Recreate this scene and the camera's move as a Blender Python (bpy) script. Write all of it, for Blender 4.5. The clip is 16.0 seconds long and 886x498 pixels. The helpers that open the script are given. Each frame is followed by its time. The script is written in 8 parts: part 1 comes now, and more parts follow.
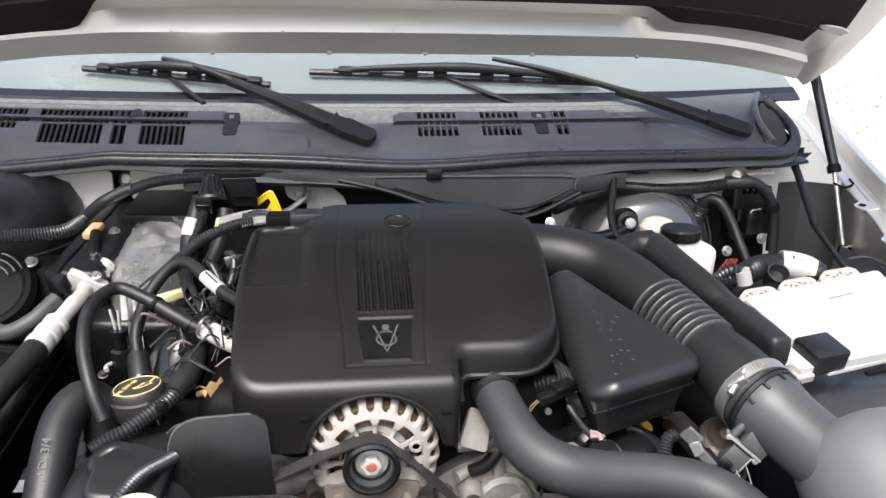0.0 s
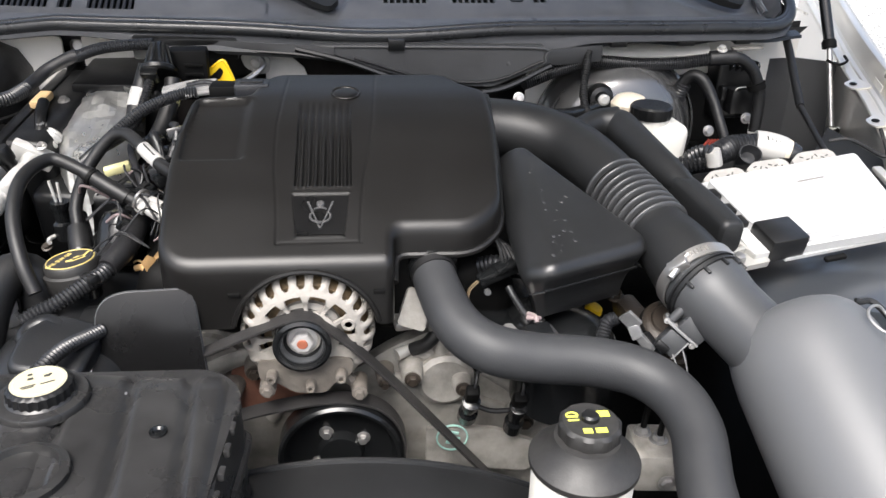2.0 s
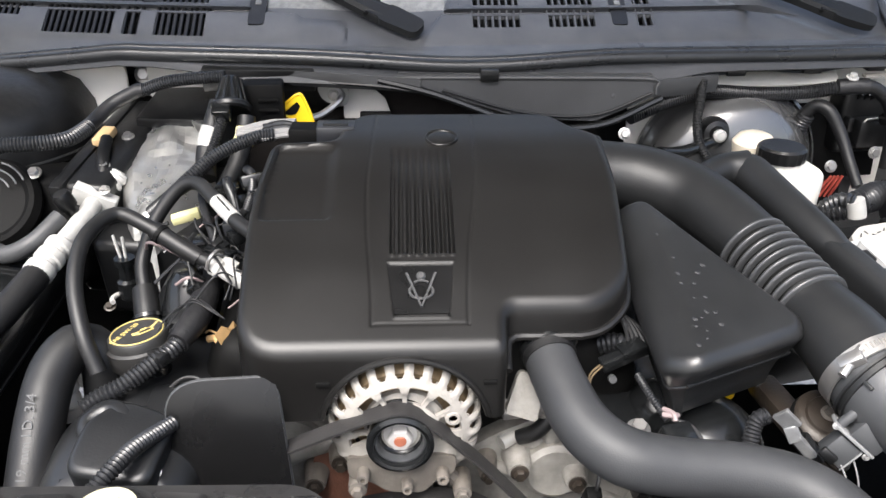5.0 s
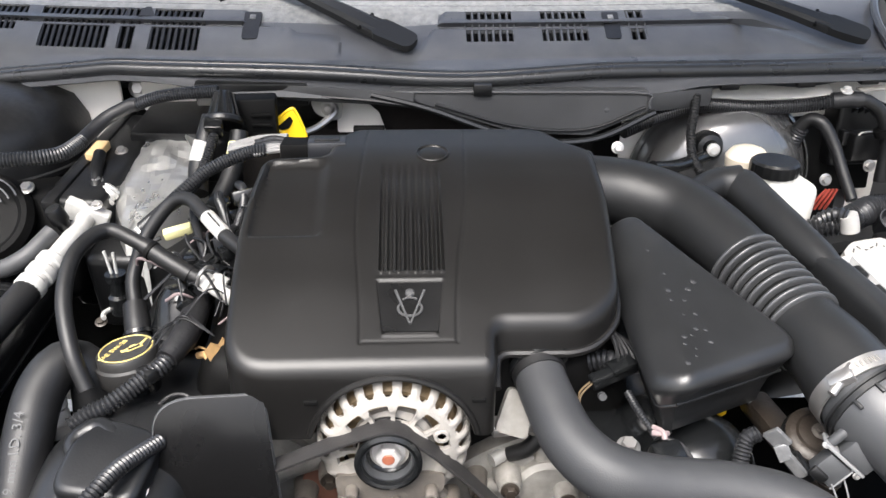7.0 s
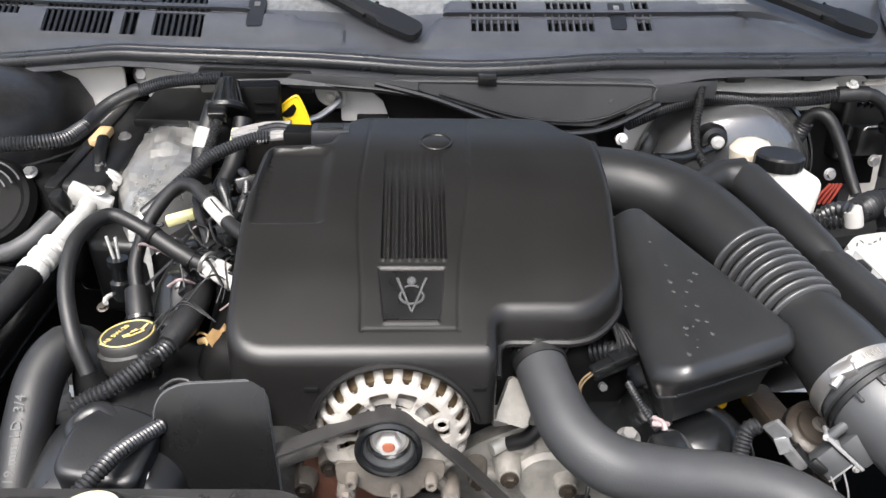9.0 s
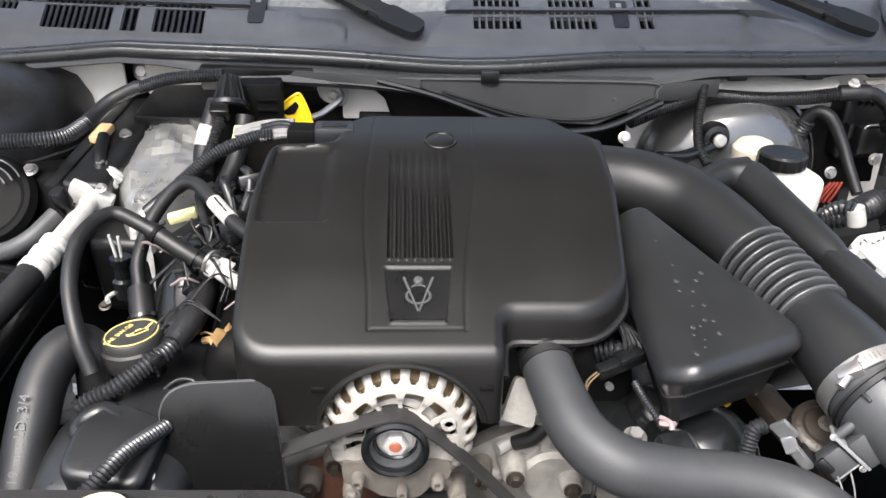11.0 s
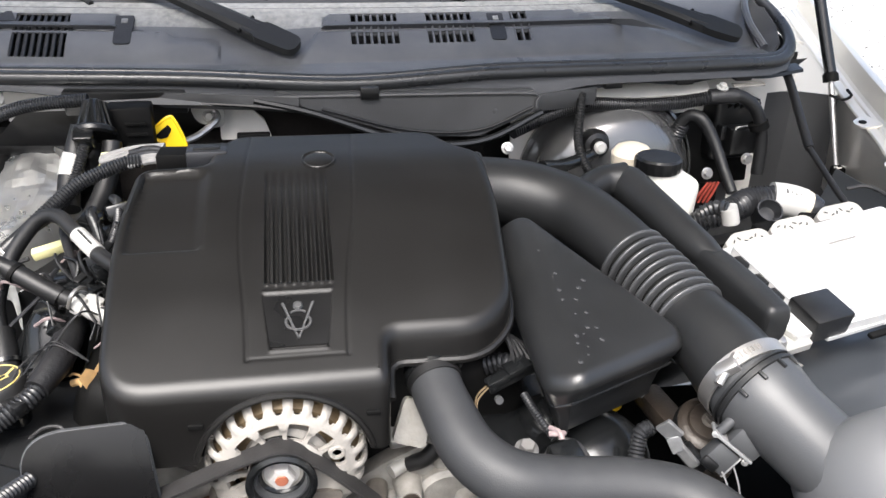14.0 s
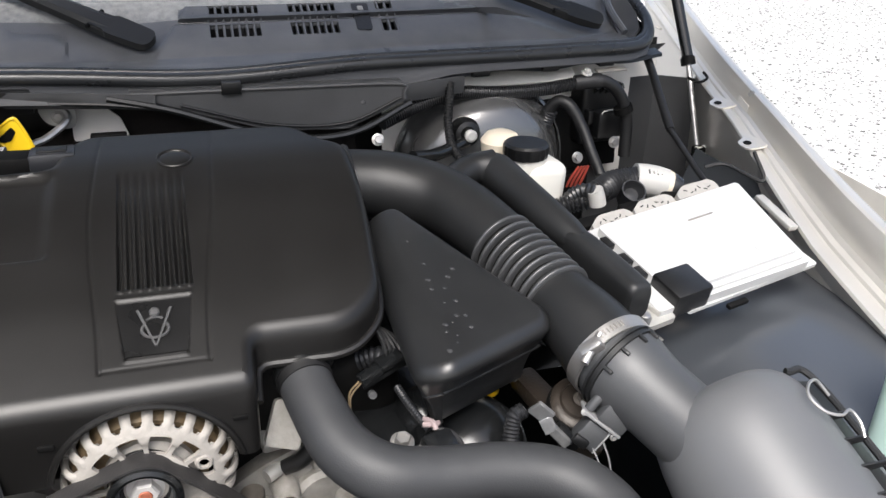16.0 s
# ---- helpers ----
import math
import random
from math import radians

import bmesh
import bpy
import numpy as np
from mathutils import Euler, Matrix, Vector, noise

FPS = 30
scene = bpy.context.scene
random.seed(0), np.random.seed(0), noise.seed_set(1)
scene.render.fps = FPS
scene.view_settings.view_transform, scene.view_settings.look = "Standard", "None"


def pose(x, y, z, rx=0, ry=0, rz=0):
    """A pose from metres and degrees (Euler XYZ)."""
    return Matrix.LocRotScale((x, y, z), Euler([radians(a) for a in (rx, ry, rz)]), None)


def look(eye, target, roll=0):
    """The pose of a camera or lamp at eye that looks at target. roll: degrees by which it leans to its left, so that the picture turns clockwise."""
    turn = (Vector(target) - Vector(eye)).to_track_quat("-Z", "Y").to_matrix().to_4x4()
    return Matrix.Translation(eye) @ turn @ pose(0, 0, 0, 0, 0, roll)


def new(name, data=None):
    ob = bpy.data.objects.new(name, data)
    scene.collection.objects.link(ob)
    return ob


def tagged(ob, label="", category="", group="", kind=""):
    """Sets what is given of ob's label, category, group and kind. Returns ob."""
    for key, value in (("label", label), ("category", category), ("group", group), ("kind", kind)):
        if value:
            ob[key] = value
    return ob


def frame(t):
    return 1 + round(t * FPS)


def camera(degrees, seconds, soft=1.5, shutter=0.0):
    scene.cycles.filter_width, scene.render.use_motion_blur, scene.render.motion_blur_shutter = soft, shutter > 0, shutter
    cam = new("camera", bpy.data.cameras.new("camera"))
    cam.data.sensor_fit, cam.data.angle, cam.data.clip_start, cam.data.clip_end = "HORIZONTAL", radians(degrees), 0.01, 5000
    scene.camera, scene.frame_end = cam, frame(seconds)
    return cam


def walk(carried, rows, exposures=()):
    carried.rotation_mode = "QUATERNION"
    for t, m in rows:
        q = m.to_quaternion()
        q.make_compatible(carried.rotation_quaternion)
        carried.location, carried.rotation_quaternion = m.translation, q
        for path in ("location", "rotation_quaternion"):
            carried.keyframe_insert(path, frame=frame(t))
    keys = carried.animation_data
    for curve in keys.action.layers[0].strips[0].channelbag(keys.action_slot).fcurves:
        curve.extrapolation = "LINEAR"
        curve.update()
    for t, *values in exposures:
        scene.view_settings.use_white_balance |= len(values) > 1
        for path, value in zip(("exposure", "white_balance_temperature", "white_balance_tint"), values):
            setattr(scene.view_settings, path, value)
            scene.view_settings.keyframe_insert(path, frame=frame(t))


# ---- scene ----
cam = camera(57.5, 16.0)
PATH = [
    (0, (-0.026, -0.008, 1.258), (0.221, 1.88, 0.644), 1.0),
    (0.5, (-0.017, -0.001, 1.255), (0.291, 1.878, 0.644), 0.9),
    (1, (0.001, 0.009, 1.251), (0.346, 1.863, 0.583), 2.4),
    (1.5, (0.042, 0.013, 1.246), (0.349, 1.848, 0.512), 1.8),
    (2, (0.067, 0.014, 1.245), (0.265, 1.793, 0.353), 1.5),
    (2.5, (0.035, 0.075, 1.247), (0.251, 1.799, 0.256), 1.8),
    (3, (-0.014, 0.153, 1.244), (0.23, 1.898, 0.299), 1.2),
    (3.5, (-0.005, 0.158, 1.25), (0.279, 1.907, 0.322), 1.6),
    (4, (0.013, 0.148, 1.262), (0.161, 1.904, 0.316), 1.3),
    (4.5, (0.008, 0.163, 1.259), (0.098, 1.937, 0.341), 0.7),
    (7, (0.022, 0.172, 1.266), (0.104, 1.966, 0.383), 0.5),
    (7.5, (0.024, 0.171, 1.269), (0.116, 1.958, 0.375), 0.7),
    (8, (0.029, 0.159, 1.267), (0.091, 1.987, 0.458), -0.3),
    (8.5, (0.029, 0.164, 1.269), (0.099, 1.99, 0.458), -0.9),
    (9, (0.022, 0.171, 1.262), (0.098, 1.956, 0.363), 1.1),
    (9.2, (0.021, 0.17, 1.263), (0.084, 1.957, 0.366), 1.4),
    (11.5, (0.008, 0.176, 1.264), (0.118, 1.954, 0.355), 1.5),
    (12, (0.009, 0.174, 1.265), (0.138, 1.958, 0.369), 1.6),
    (12.5, (0.015, 0.173, 1.266), (0.165, 1.958, 0.376), 1.5),
    (13, (0.022, 0.177, 1.266), (0.229, 1.96, 0.383), 1.5),
    (13.5, (0.028, 0.184, 1.262), (0.304, 1.963, 0.392), 1.9),
    (14, (0.038, 0.189, 1.262), (0.356, 1.96, 0.388), 1.4),
    (14.5, (0.049, 0.191, 1.258), (0.441, 1.958, 0.408), 1.0),
    (15, (0.061, 0.191, 1.257), (0.535, 1.94, 0.411), 0.4),
    (15.5, (0.066, 0.199, 1.253), (0.614, 1.918, 0.389), 1.5),
    (16, (0.069, 0.191, 1.258), (0.634, 1.894, 0.375), 2.0),
]
walk(cam, [(t, look(eye, target, roll)) for t, eye, target, roll in PATH], [(0, 0.52), (1.5, 0.50), (3.5, 0.56), (4.5, 0.72), (9, 0.85), (13, 0.84), (14.5, 0.62), (16, 0.27)])

# ---- light: an overcast sky ----
world = bpy.data.worlds.new("world")
scene.world = world
world.use_nodes = True
wn = world.node_tree
sky = wn.nodes.new("ShaderNodeTexSky")
sky.sky_type = "NISHITA"
sky.sun_disc = False
SUN_EL, SUN_ROT = radians(58), radians(205)
sky.sun_elevation, sky.sun_rotation = SUN_EL, SUN_ROT
sky.air_density, sky.dust_density, sky.ozone_density = 1.0, 6.0, 1.0
soft = wn.nodes.new("ShaderNodeMix")
soft.data_type = "RGBA"
soft.inputs[0].default_value = 0.15
bw = wn.nodes.new("ShaderNodeRGBToBW")
wn.links.new(sky.outputs[0], bw.inputs[0])
wn.links.new(sky.outputs[0], soft.inputs[6])
wn.links.new(bw.outputs[0], soft.inputs[7])
wn.links.new(soft.outputs[2], wn.nodes["Background"].inputs[0])
wn.nodes["Background"].inputs[1].default_value = 0.25

sun = new("sun", bpy.data.lights.new("sun", "SUN"))
sun.data.energy, sun.data.angle, sun.data.color = 4.2, radians(40), (0.98, 0.99, 1.0)
sun.rotation_euler = Euler((radians(90) - SUN_EL, 0, math.pi - SUN_ROT))

# ---- materials ----
def material(name, colour, rough=0.5, metal=0.0, vary=0.25, scale=30.0, grain=0.15, grain_scale=400.0, dust=0.0, dust_colour=(0.33, 0.328, 0.325), coat=0.0, spec=0.5, rough_vary=0.12):
    """A worn surface: colour patches, fine grain relief, uneven gloss and dust that has settled on upward faces."""
    m = bpy.data.materials.new(name)
    m.use_nodes = True
    nt = m.node_tree
    b = nt.nodes["Principled BSDF"]
    tc = nt.nodes.new("ShaderNodeTexCoord")
    big = nt.nodes.new("ShaderNodeTexNoise")
    big.inputs["Scale"].default_value, big.inputs["Detail"].default_value = scale, 6
    nt.links.new(tc.outputs["Object"], big.inputs["Vector"])
    small = nt.nodes.new("ShaderNodeTexNoise")
    small.inputs["Scale"].default_value, small.inputs["Detail"].default_value = grain_scale, 3
    nt.links.new(tc.outputs["Object"], small.inputs["Vector"])
    ramp = nt.nodes.new("ShaderNodeMix")
    ramp.data_type = "RGBA"
    lo = [c * (1 - vary) for c in colour]
    hi = [min(1.0, c * (1 + vary)) for c in colour]
    ramp.inputs[6].default_value, ramp.inputs[7].default_value = (*lo, 1), (*hi, 1)
    nt.links.new(big.outputs[0], ramp.inputs[0])
    out = ramp.outputs[2]
    if dust > 0:
        geo = nt.nodes.new("ShaderNodeNewGeometry")
        sep = nt.nodes.new("ShaderNodeSeparateXYZ")
        nt.links.new(geo.outputs["Normal"], sep.inputs[0])
        dn = nt.nodes.new("ShaderNodeTexNoise")
        dn.inputs["Scale"].default_value, dn.inputs["Detail"].default_value = scale * 2.3, 8
        nt.links.new(tc.outputs["Object"], dn.inputs["Vector"])
        mul = nt.nodes.new("ShaderNodeMath")
        mul.operation = "MULTIPLY"
        nt.links.new(sep.outputs[2], mul.inputs[0])
        nt.links.new(dn.outputs[0], mul.inputs[1])
        mr = nt.nodes.new("ShaderNodeMapRange")
        mr.inputs[1].default_value, mr.inputs[2].default_value = 0.25, 0.75
        mr.inputs[3].default_value, mr.inputs[4].default_value = 0.0, dust
        nt.links.new(mul.outputs[0], mr.inputs[0])
        mx = nt.nodes.new("ShaderNodeMix")
        mx.data_type = "RGBA"
        mx.inputs[7].default_value = (*dust_colour, 1)
        nt.links.new(mr.outputs[0], mx.inputs[0])
        nt.links.new(out, mx.inputs[6])
        out = mx.outputs[2]
    nt.links.new(out, b.inputs["Base Color"])
    rr = nt.nodes.new("ShaderNodeMapRange")
    rr.inputs[3].default_value, rr.inputs[4].default_value = max(0.02, rough - rough_vary), min(1, rough + rough_vary)
    nt.links.new(big.outputs[0], rr.inputs[0])
    nt.links.new(rr.outputs[0], b.inputs["Roughness"])
    b.inputs["Metallic"].default_value = metal
    b.inputs["Specular IOR Level"].default_value = spec
    b.inputs["Coat Weight"].default_value = coat
    b.inputs["Coat Roughness"].default_value = 0.12
    if grain > 0:
        bump = nt.nodes.new("ShaderNodeBump")
        bump.inputs["Strength"].default_value, bump.inputs["Distance"].default_value = grain, 0.001
        nt.links.new(small.outputs[0], bump.inputs["Height"])
        nt.links.new(bump.outputs[0], b.inputs["Normal"])
    return m


COVER = material("moulded_black_plastic", (0.0066, 0.0063, 0.0061), 0.35, spec=0.37, vary=0.22, scale=7, grain=0.10, grain_scale=900, dust=0.012, rough_vary=0.05)
COVER_DARK = material("smooth_black_plastic", (0.0045, 0.0045, 0.0047), 0.30, vary=0.2, scale=25, grain=0.1, spec=0.3)
DUSTY = material("dusty_dark_grey_plastic", (0.040, 0.041, 0.043), 0.5, vary=0.3, scale=22, grain=0.3, grain_scale=500, dust=0.08)
PLASTIC = material("dusty_black_plastic", (0.0055, 0.0057, 0.0061), 0.33, spec=0.4, vary=0.25, scale=22, grain=0.25, grain_scale=700, dust=0.025)
GLOSS = material("glossy_black_plastic", (0.007, 0.0075, 0.008), 0.2, vary=0.15, scale=18, grain=0.06, rough_vary=0.03)
# Black parts; in gaps, holes and hidden fill its near-black stands for shade.
DARK = material("near_black_plastic_and_shade", (0.004, 0.004, 0.004), 0.6, spec=0.1, vary=0.3, scale=30, grain=0.2)
DUCT = material("grey_black_duct_plastic", (0.0110, 0.0115, 0.0122), 0.43, spec=0.38, vary=0.2, scale=14, grain=0.16, grain_scale=800, dust=0.015)
# Raised above the duct's tone so ribs and shield rim read as lit.
BELLOWS = material("lit_rib_and_rim_plastic", (0.045, 0.0465, 0.049), 0.33, spec=0.6, vary=0.15, scale=14, grain=0.05, grain_scale=800)
TANK = material("scuffed_black_tank_plastic", (0.0155, 0.0153, 0.0155), 0.28, vary=0.25, scale=14, grain=0.12, grain_scale=700, dust=0.05, rough_vary=0.07)
VALVE = material("satin_black_moulding", (0.0085, 0.009, 0.0098), 0.34, spec=0.5, vary=0.2, scale=14, grain=0.12, dust=0.02, rough_vary=0.06)
BRAID = material("grey_white_braid", (0.20, 0.197, 0.193), 0.6, vary=0.35, scale=120, grain=0.5, grain_scale=300)
HOSE_INK = material("pale_hose_print", (0.055, 0.057, 0.06), 0.6, vary=0.45, scale=160, grain=0.0)
LINER = material("smooth_blue_black_plastic", (0.036, 0.040, 0.046), 0.30, spec=0.9, vary=0.4, scale=5, grain=0.02, rough_vary=0.08, coat=0.5)
CLEANER = material("satin_dark_grey_plastic", (0.044, 0.046, 0.049), 0.42, vary=0.14, scale=10, grain=0.14, grain_scale=800)
SHELL = material("smooth_grey_housing_plastic", (0.088, 0.091, 0.096), 0.44, vary=0.1, scale=7, grain=0.035, grain_scale=900, rough_vary=0.05)
RUBBER = material("dusty_rubber", (0.0078, 0.0079, 0.0084), 0.46, spec=0.4, vary=0.22, scale=26, grain=0.14, grain_scale=700, dust=0.025)
HOSE = material("coolant_hose_rubber", (0.025, 0.0262, 0.0284), 0.52, spec=0.42, vary=0.2, scale=18, grain=0.16, grain_scale=700, dust=0.03, rough_vary=0.08)
LOOM = material("corrugated_loom_plastic", (0.016, 0.0165, 0.018), 0.3, vary=0.25, scale=40, grain=0.1)
TAPE = material("wrapped_harness_tape", (0.009, 0.009, 0.010), 0.5, vary=0.35, scale=80, grain=0.6, grain_scale=250)
CAST = material("chalky_cast_aluminium", (0.270, 0.254, 0.232), 0.68, metal=0.05, vary=0.35, scale=55, grain=0.8, grain_scale=260, dust=0.18, dust_colour=(0.17, 0.14, 0.11))
BLOCK = material("greasy_grey_aluminium", (0.25, 0.24, 0.222), 0.5, metal=0.2, vary=0.7, scale=38, grain=1.0, grain_scale=160, dust=0.4, dust_colour=(0.08, 0.06, 0.042))
RUST = material("rusty_iron", (0.13, 0.055, 0.035), 0.75, vary=0.6, scale=40, grain=0.6)
COPPER = material("copper_winding", (0.15, 0.108, 0.062), 0.5, metal=0.3, vary=0.6, scale=160, grain=0.6, grain_scale=220)
OILY = material("oily_cast_iron", (0.030, 0.024, 0.019), 0.42, metal=0.2, vary=0.5, scale=35, grain=0.5, grain_scale=250, dust=0.12, dust_colour=(0.09, 0.06, 0.04))
STEEL = material("zinc_steel", (0.42, 0.41, 0.40), 0.38, metal=0.85, vary=0.2, scale=60, grain=0.15)
ZINC = material("bright_zinc_plate", (0.50, 0.49, 0.48), 0.4, metal=0.35, vary=0.1, scale=90, grain=0.1)
EMBLEM = material("satin_grey_black_emblem", (0.05, 0.05, 0.051), 0.32, vary=0.15, scale=60, grain=0.05)
SHAFT = material("worn_red_brown_steel", (0.36, 0.12, 0.07), 0.5, metal=0.3, vary=0.35, scale=150)
PIPE = material("white_oxidised_aluminium", (0.46, 0.455, 0.435), 0.5, metal=0.12, vary=0.3, scale=70, grain=0.5)
ALU_PIPE = material("dull_aluminium_pipe", (0.40, 0.395, 0.375), 0.42, metal=0.4, vary=0.16, scale=50, grain=0.25)
PCM = material("bright_cast_aluminium_case", (0.50, 0.505, 0.505), 0.45, metal=0.2, vary=0.07, scale=30, grain=0.5, grain_scale=450)
# Dust share lightens the booster's upper side to paint its sky highlight.
BOOSTER = material("black_enamel_steel", (0.11, 0.11, 0.11), 0.22, spec=1.0, metal=0.45, vary=0.2, scale=16, grain=0.03, dust=0.3, coat=1.0)
PAINT = material("beige_silver_paint", (0.60, 0.585, 0.55), 0.33, metal=0.65, vary=0.06, scale=12, grain=0.04, coat=0.5)
PRIMER = material("matt_painted_steel", (0.64, 0.62, 0.58), 0.55, vary=0.14, scale=18, grain=0.12, dust=0.15)
COWL = material("weathered_grey_plastic", (0.060, 0.0625, 0.068), 0.31, vary=0.35, scale=14, grain=0.25, grain_scale=600, dust=0.15, dust_colour=(0.25, 0.25, 0.245), rough_vary=0.08)
COWL_DUSTY = material("dust_blotched_grey_plastic", (0.125, 0.128, 0.130), 0.55, vary=0.75, scale=55, grain=0.6, grain_scale=300, dust=0.6, dust_colour=(0.30, 0.30, 0.28))
LIP = material("dull_grey_rubber_lip", (0.042, 0.044, 0.048), 0.55, spec=0.35, vary=0.25, scale=20, grain=0.3, dust=0.04)
SEAL = material("sponge_rubber_seal", (0.016, 0.017, 0.0185), 0.3, vary=0.2, scale=25, grain=0.2, dust=0.02)
PAD = material("felt_insulation", (0.018, 0.016, 0.015), 0.95, vary=0.3, scale=60, grain=0.9, grain_scale=300, spec=0.1)
WHITE = material("white_plastic", (0.38, 0.375, 0.36), 0.45, vary=0.06, scale=30, grain=0.05)
MILKY = material("milky_reservoir_plastic", (0.56, 0.55, 0.51), 0.4, vary=0.1, scale=25, grain=0.05)
CREAM = material("yellowed_plastic", (0.56, 0.50, 0.40), 0.5, vary=0.15, scale=30)
YELLOW = material("yellow_plastic", (0.85, 0.56, 0.015), 0.4, vary=0.08, scale=40, grain=0.05)
YELLOW_INK = material("pale_yellow_print", (0.58, 0.46, 0.15), 0.6, vary=0.15, scale=80, grain=0.0)
LIME_INK = material("lime_yellow_print", (0.72, 0.74, 0.10), 0.6, vary=0.08, scale=80, grain=0.0)
LABEL = material("cream_label_print", (0.42, 0.39, 0.28), 0.55, vary=0.05, scale=60, grain=0.0)
PALE_TAG = material("pale_yellow_tag", (0.72, 0.68, 0.36), 0.5, vary=0.08, scale=60)
BLACK_INK = material("black_print", (0.02, 0.02, 0.02), 0.6, vary=0.1, grain=0.0)
SPOT = material("dried_water_spot", (0.030, 0.030, 0.032), 0.6, vary=0.3, scale=100, grain=0.0)
GREY_INK = material("grey_moulded_print", (0.13, 0.13, 0.135), 0.6, vary=0.2, scale=100, grain=0.0)
TEAL_INK = material("faded_teal_print", (0.25, 0.42, 0.38), 0.6, vary=0.25, scale=100, grain=0.0)
LEAF = material("dry_leaf", (0.45, 0.29, 0.13), 0.8, vary=0.35, scale=120, grain=0.6, grain_scale=200)
TAN = material("tan_connector_plastic", (0.60, 0.42, 0.22), 0.55, vary=0.15, scale=60)
RED = material("red_wire", (0.40, 0.07, 0.05), 0.45, vary=0.15)
PINK = material("pink_grey_tape", (0.22, 0.17, 0.17), 0.6, vary=0.2, scale=90)
BLUE_GREY = material("blue_grey_plastic", (0.018, 0.019, 0.022), 0.35, vary=0.2)
BLADE = material("wiper_black_metal", (0.010, 0.0105, 0.011), 0.5, spec=0.3, vary=0.2, scale=40, grain=0.1)
FLUID = material("blue_washer_bottle", (0.45, 0.62, 0.58), 0.45, vary=0.05, scale=20)
SHIELD = material("satin_black_shield_plastic", (0.0055, 0.0055, 0.0058), 0.27, spec=0.36, vary=0.15, scale=10, grain=0.08, grain_scale=600, rough_vary=0.05)
OILCAP = material("worn_black_cap_plastic", (0.016, 0.0155, 0.015), 0.5, vary=0.25, scale=60, grain=0.2, dust=0.05)
CONNECTOR = material("chalky_white_plug_plastic", (0.31, 0.30, 0.28), 0.5, vary=0.25, scale=90, grain=0.2)
SCUFFED = material("scuffed_black_housing_plastic", (0.0075, 0.0077, 0.0082), 0.4, spec=0.4, vary=0.5, scale=45, grain=0.35, grain_scale=180, dust=0.05, rough_vary=0.15)
# Edge light on the sensor put into a paler grey; wires share it.
SENSOR_EDGE = material("lit_edge_and_wire_grey", (0.17, 0.172, 0.175), 0.4, vary=0.3, scale=60, grain=0.2)
RESONATOR = material("satin_black_resonator_plastic", (0.0105, 0.011, 0.0117), 0.33, spec=0.55, vary=0.25, scale=14, grain=0.14, grain_scale=800, dust=0.02, rough_vary=0.06)
GRIMY = material("grimy_brown_grey_casting", (0.115, 0.103, 0.090), 0.6, metal=0.1, vary=0.6, scale=40, grain=0.9, grain_scale=200, dust=0.35, dust_colour=(0.07, 0.05, 0.035))
TAPE_FOIL = material("crumpled_grey_foil_tape", (0.165, 0.168, 0.172), 0.35, metal=0.4, vary=0.5, scale=90, grain=1.0, grain_scale=120)
BELT = material("ribbed_rubber_belt", (0.022, 0.021, 0.021), 0.5, vary=0.3, scale=60, grain=0.25)

# crumpled foil: large facets over fine wrinkles
FOIL = material("crumpled_foil_wrap", (0.60, 0.60, 0.585), 0.30, metal=0.85, vary=0.3, scale=30, grain=0.35, grain_scale=60, rough_vary=0.12)
_nt = FOIL.node_tree
_v = _nt.nodes.new("ShaderNodeTexVoronoi")
_v.inputs["Scale"].default_value = 70
_c = _nt.nodes.new("ShaderNodeTexCoord")
_nt.links.new(_c.outputs["Object"], _v.inputs["Vector"])
_bp = _nt.nodes.new("ShaderNodeBump")
_bp.inputs["Strength"].default_value, _bp.inputs["Distance"].default_value = 0.22, 0.003
_nt.links.new(_v.outputs[0], _bp.inputs["Height"])
_nt.links.new(_bp.outputs[0], _nt.nodes["Principled BSDF"].inputs["Normal"])

# windscreen: clear glass under a pale film of dried mist
GLASS = bpy.data.materials.new("misted_windscreen_glass")
GLASS.use_nodes = True
_nt = GLASS.node_tree
_b = _nt.nodes["Principled BSDF"]
_b.inputs["Base Color"].default_value = (0.9, 0.96, 0.97, 1)
_b.inputs["Roughness"].default_value = 0.03
_b.inputs["Transmission Weight"].default_value = 1.0
_b.inputs["IOR"].default_value = 1.5
_d = _nt.nodes.new("ShaderNodeBsdfDiffuse")
_d.inputs["Color"].default_value = (0.14, 0.162, 0.167, 1)
_mx = _nt.nodes.new("ShaderNodeMixShader")
_no = _nt.nodes.new("ShaderNodeTexNoise")
_no.inputs["Scale"].default_value, _no.inputs["Detail"].default_value = 3.0, 5
_mr = _nt.nodes.new("ShaderNodeMapRange")
_mr.inputs[3].default_value, _mr.inputs[4].default_value = 0.55, 0.85
_nt.links.new(_no.outputs[0], _mr.inputs[0])
_nt.links.new(_mr.outputs[0], _mx.inputs[0])
_nt.links.new(_b.outputs[0], _mx.inputs[1])
_nt.links.new(_d.outputs[0], _mx.inputs[2])
_nt.links.new(_mx.outputs[0], _nt.nodes["Material Output"].inputs[0])

# gravel ground and stones
GRAVEL = material("pale_gravel_bed", (0.34, 0.34, 0.335), 0.9, vary=0.7, scale=85, grain=1.0, grain_scale=120, spec=0.2)
STONE = material("crushed_pale_stone", (0.58, 0.57, 0.55), 0.85, vary=0.3, scale=12, grain=0.4, grain_scale=150, spec=0.2)
_nt = STONE.node_tree
_g = _nt.nodes.new("ShaderNodeNewGeometry")
_r = _nt.nodes.new("ShaderNodeValToRGB")
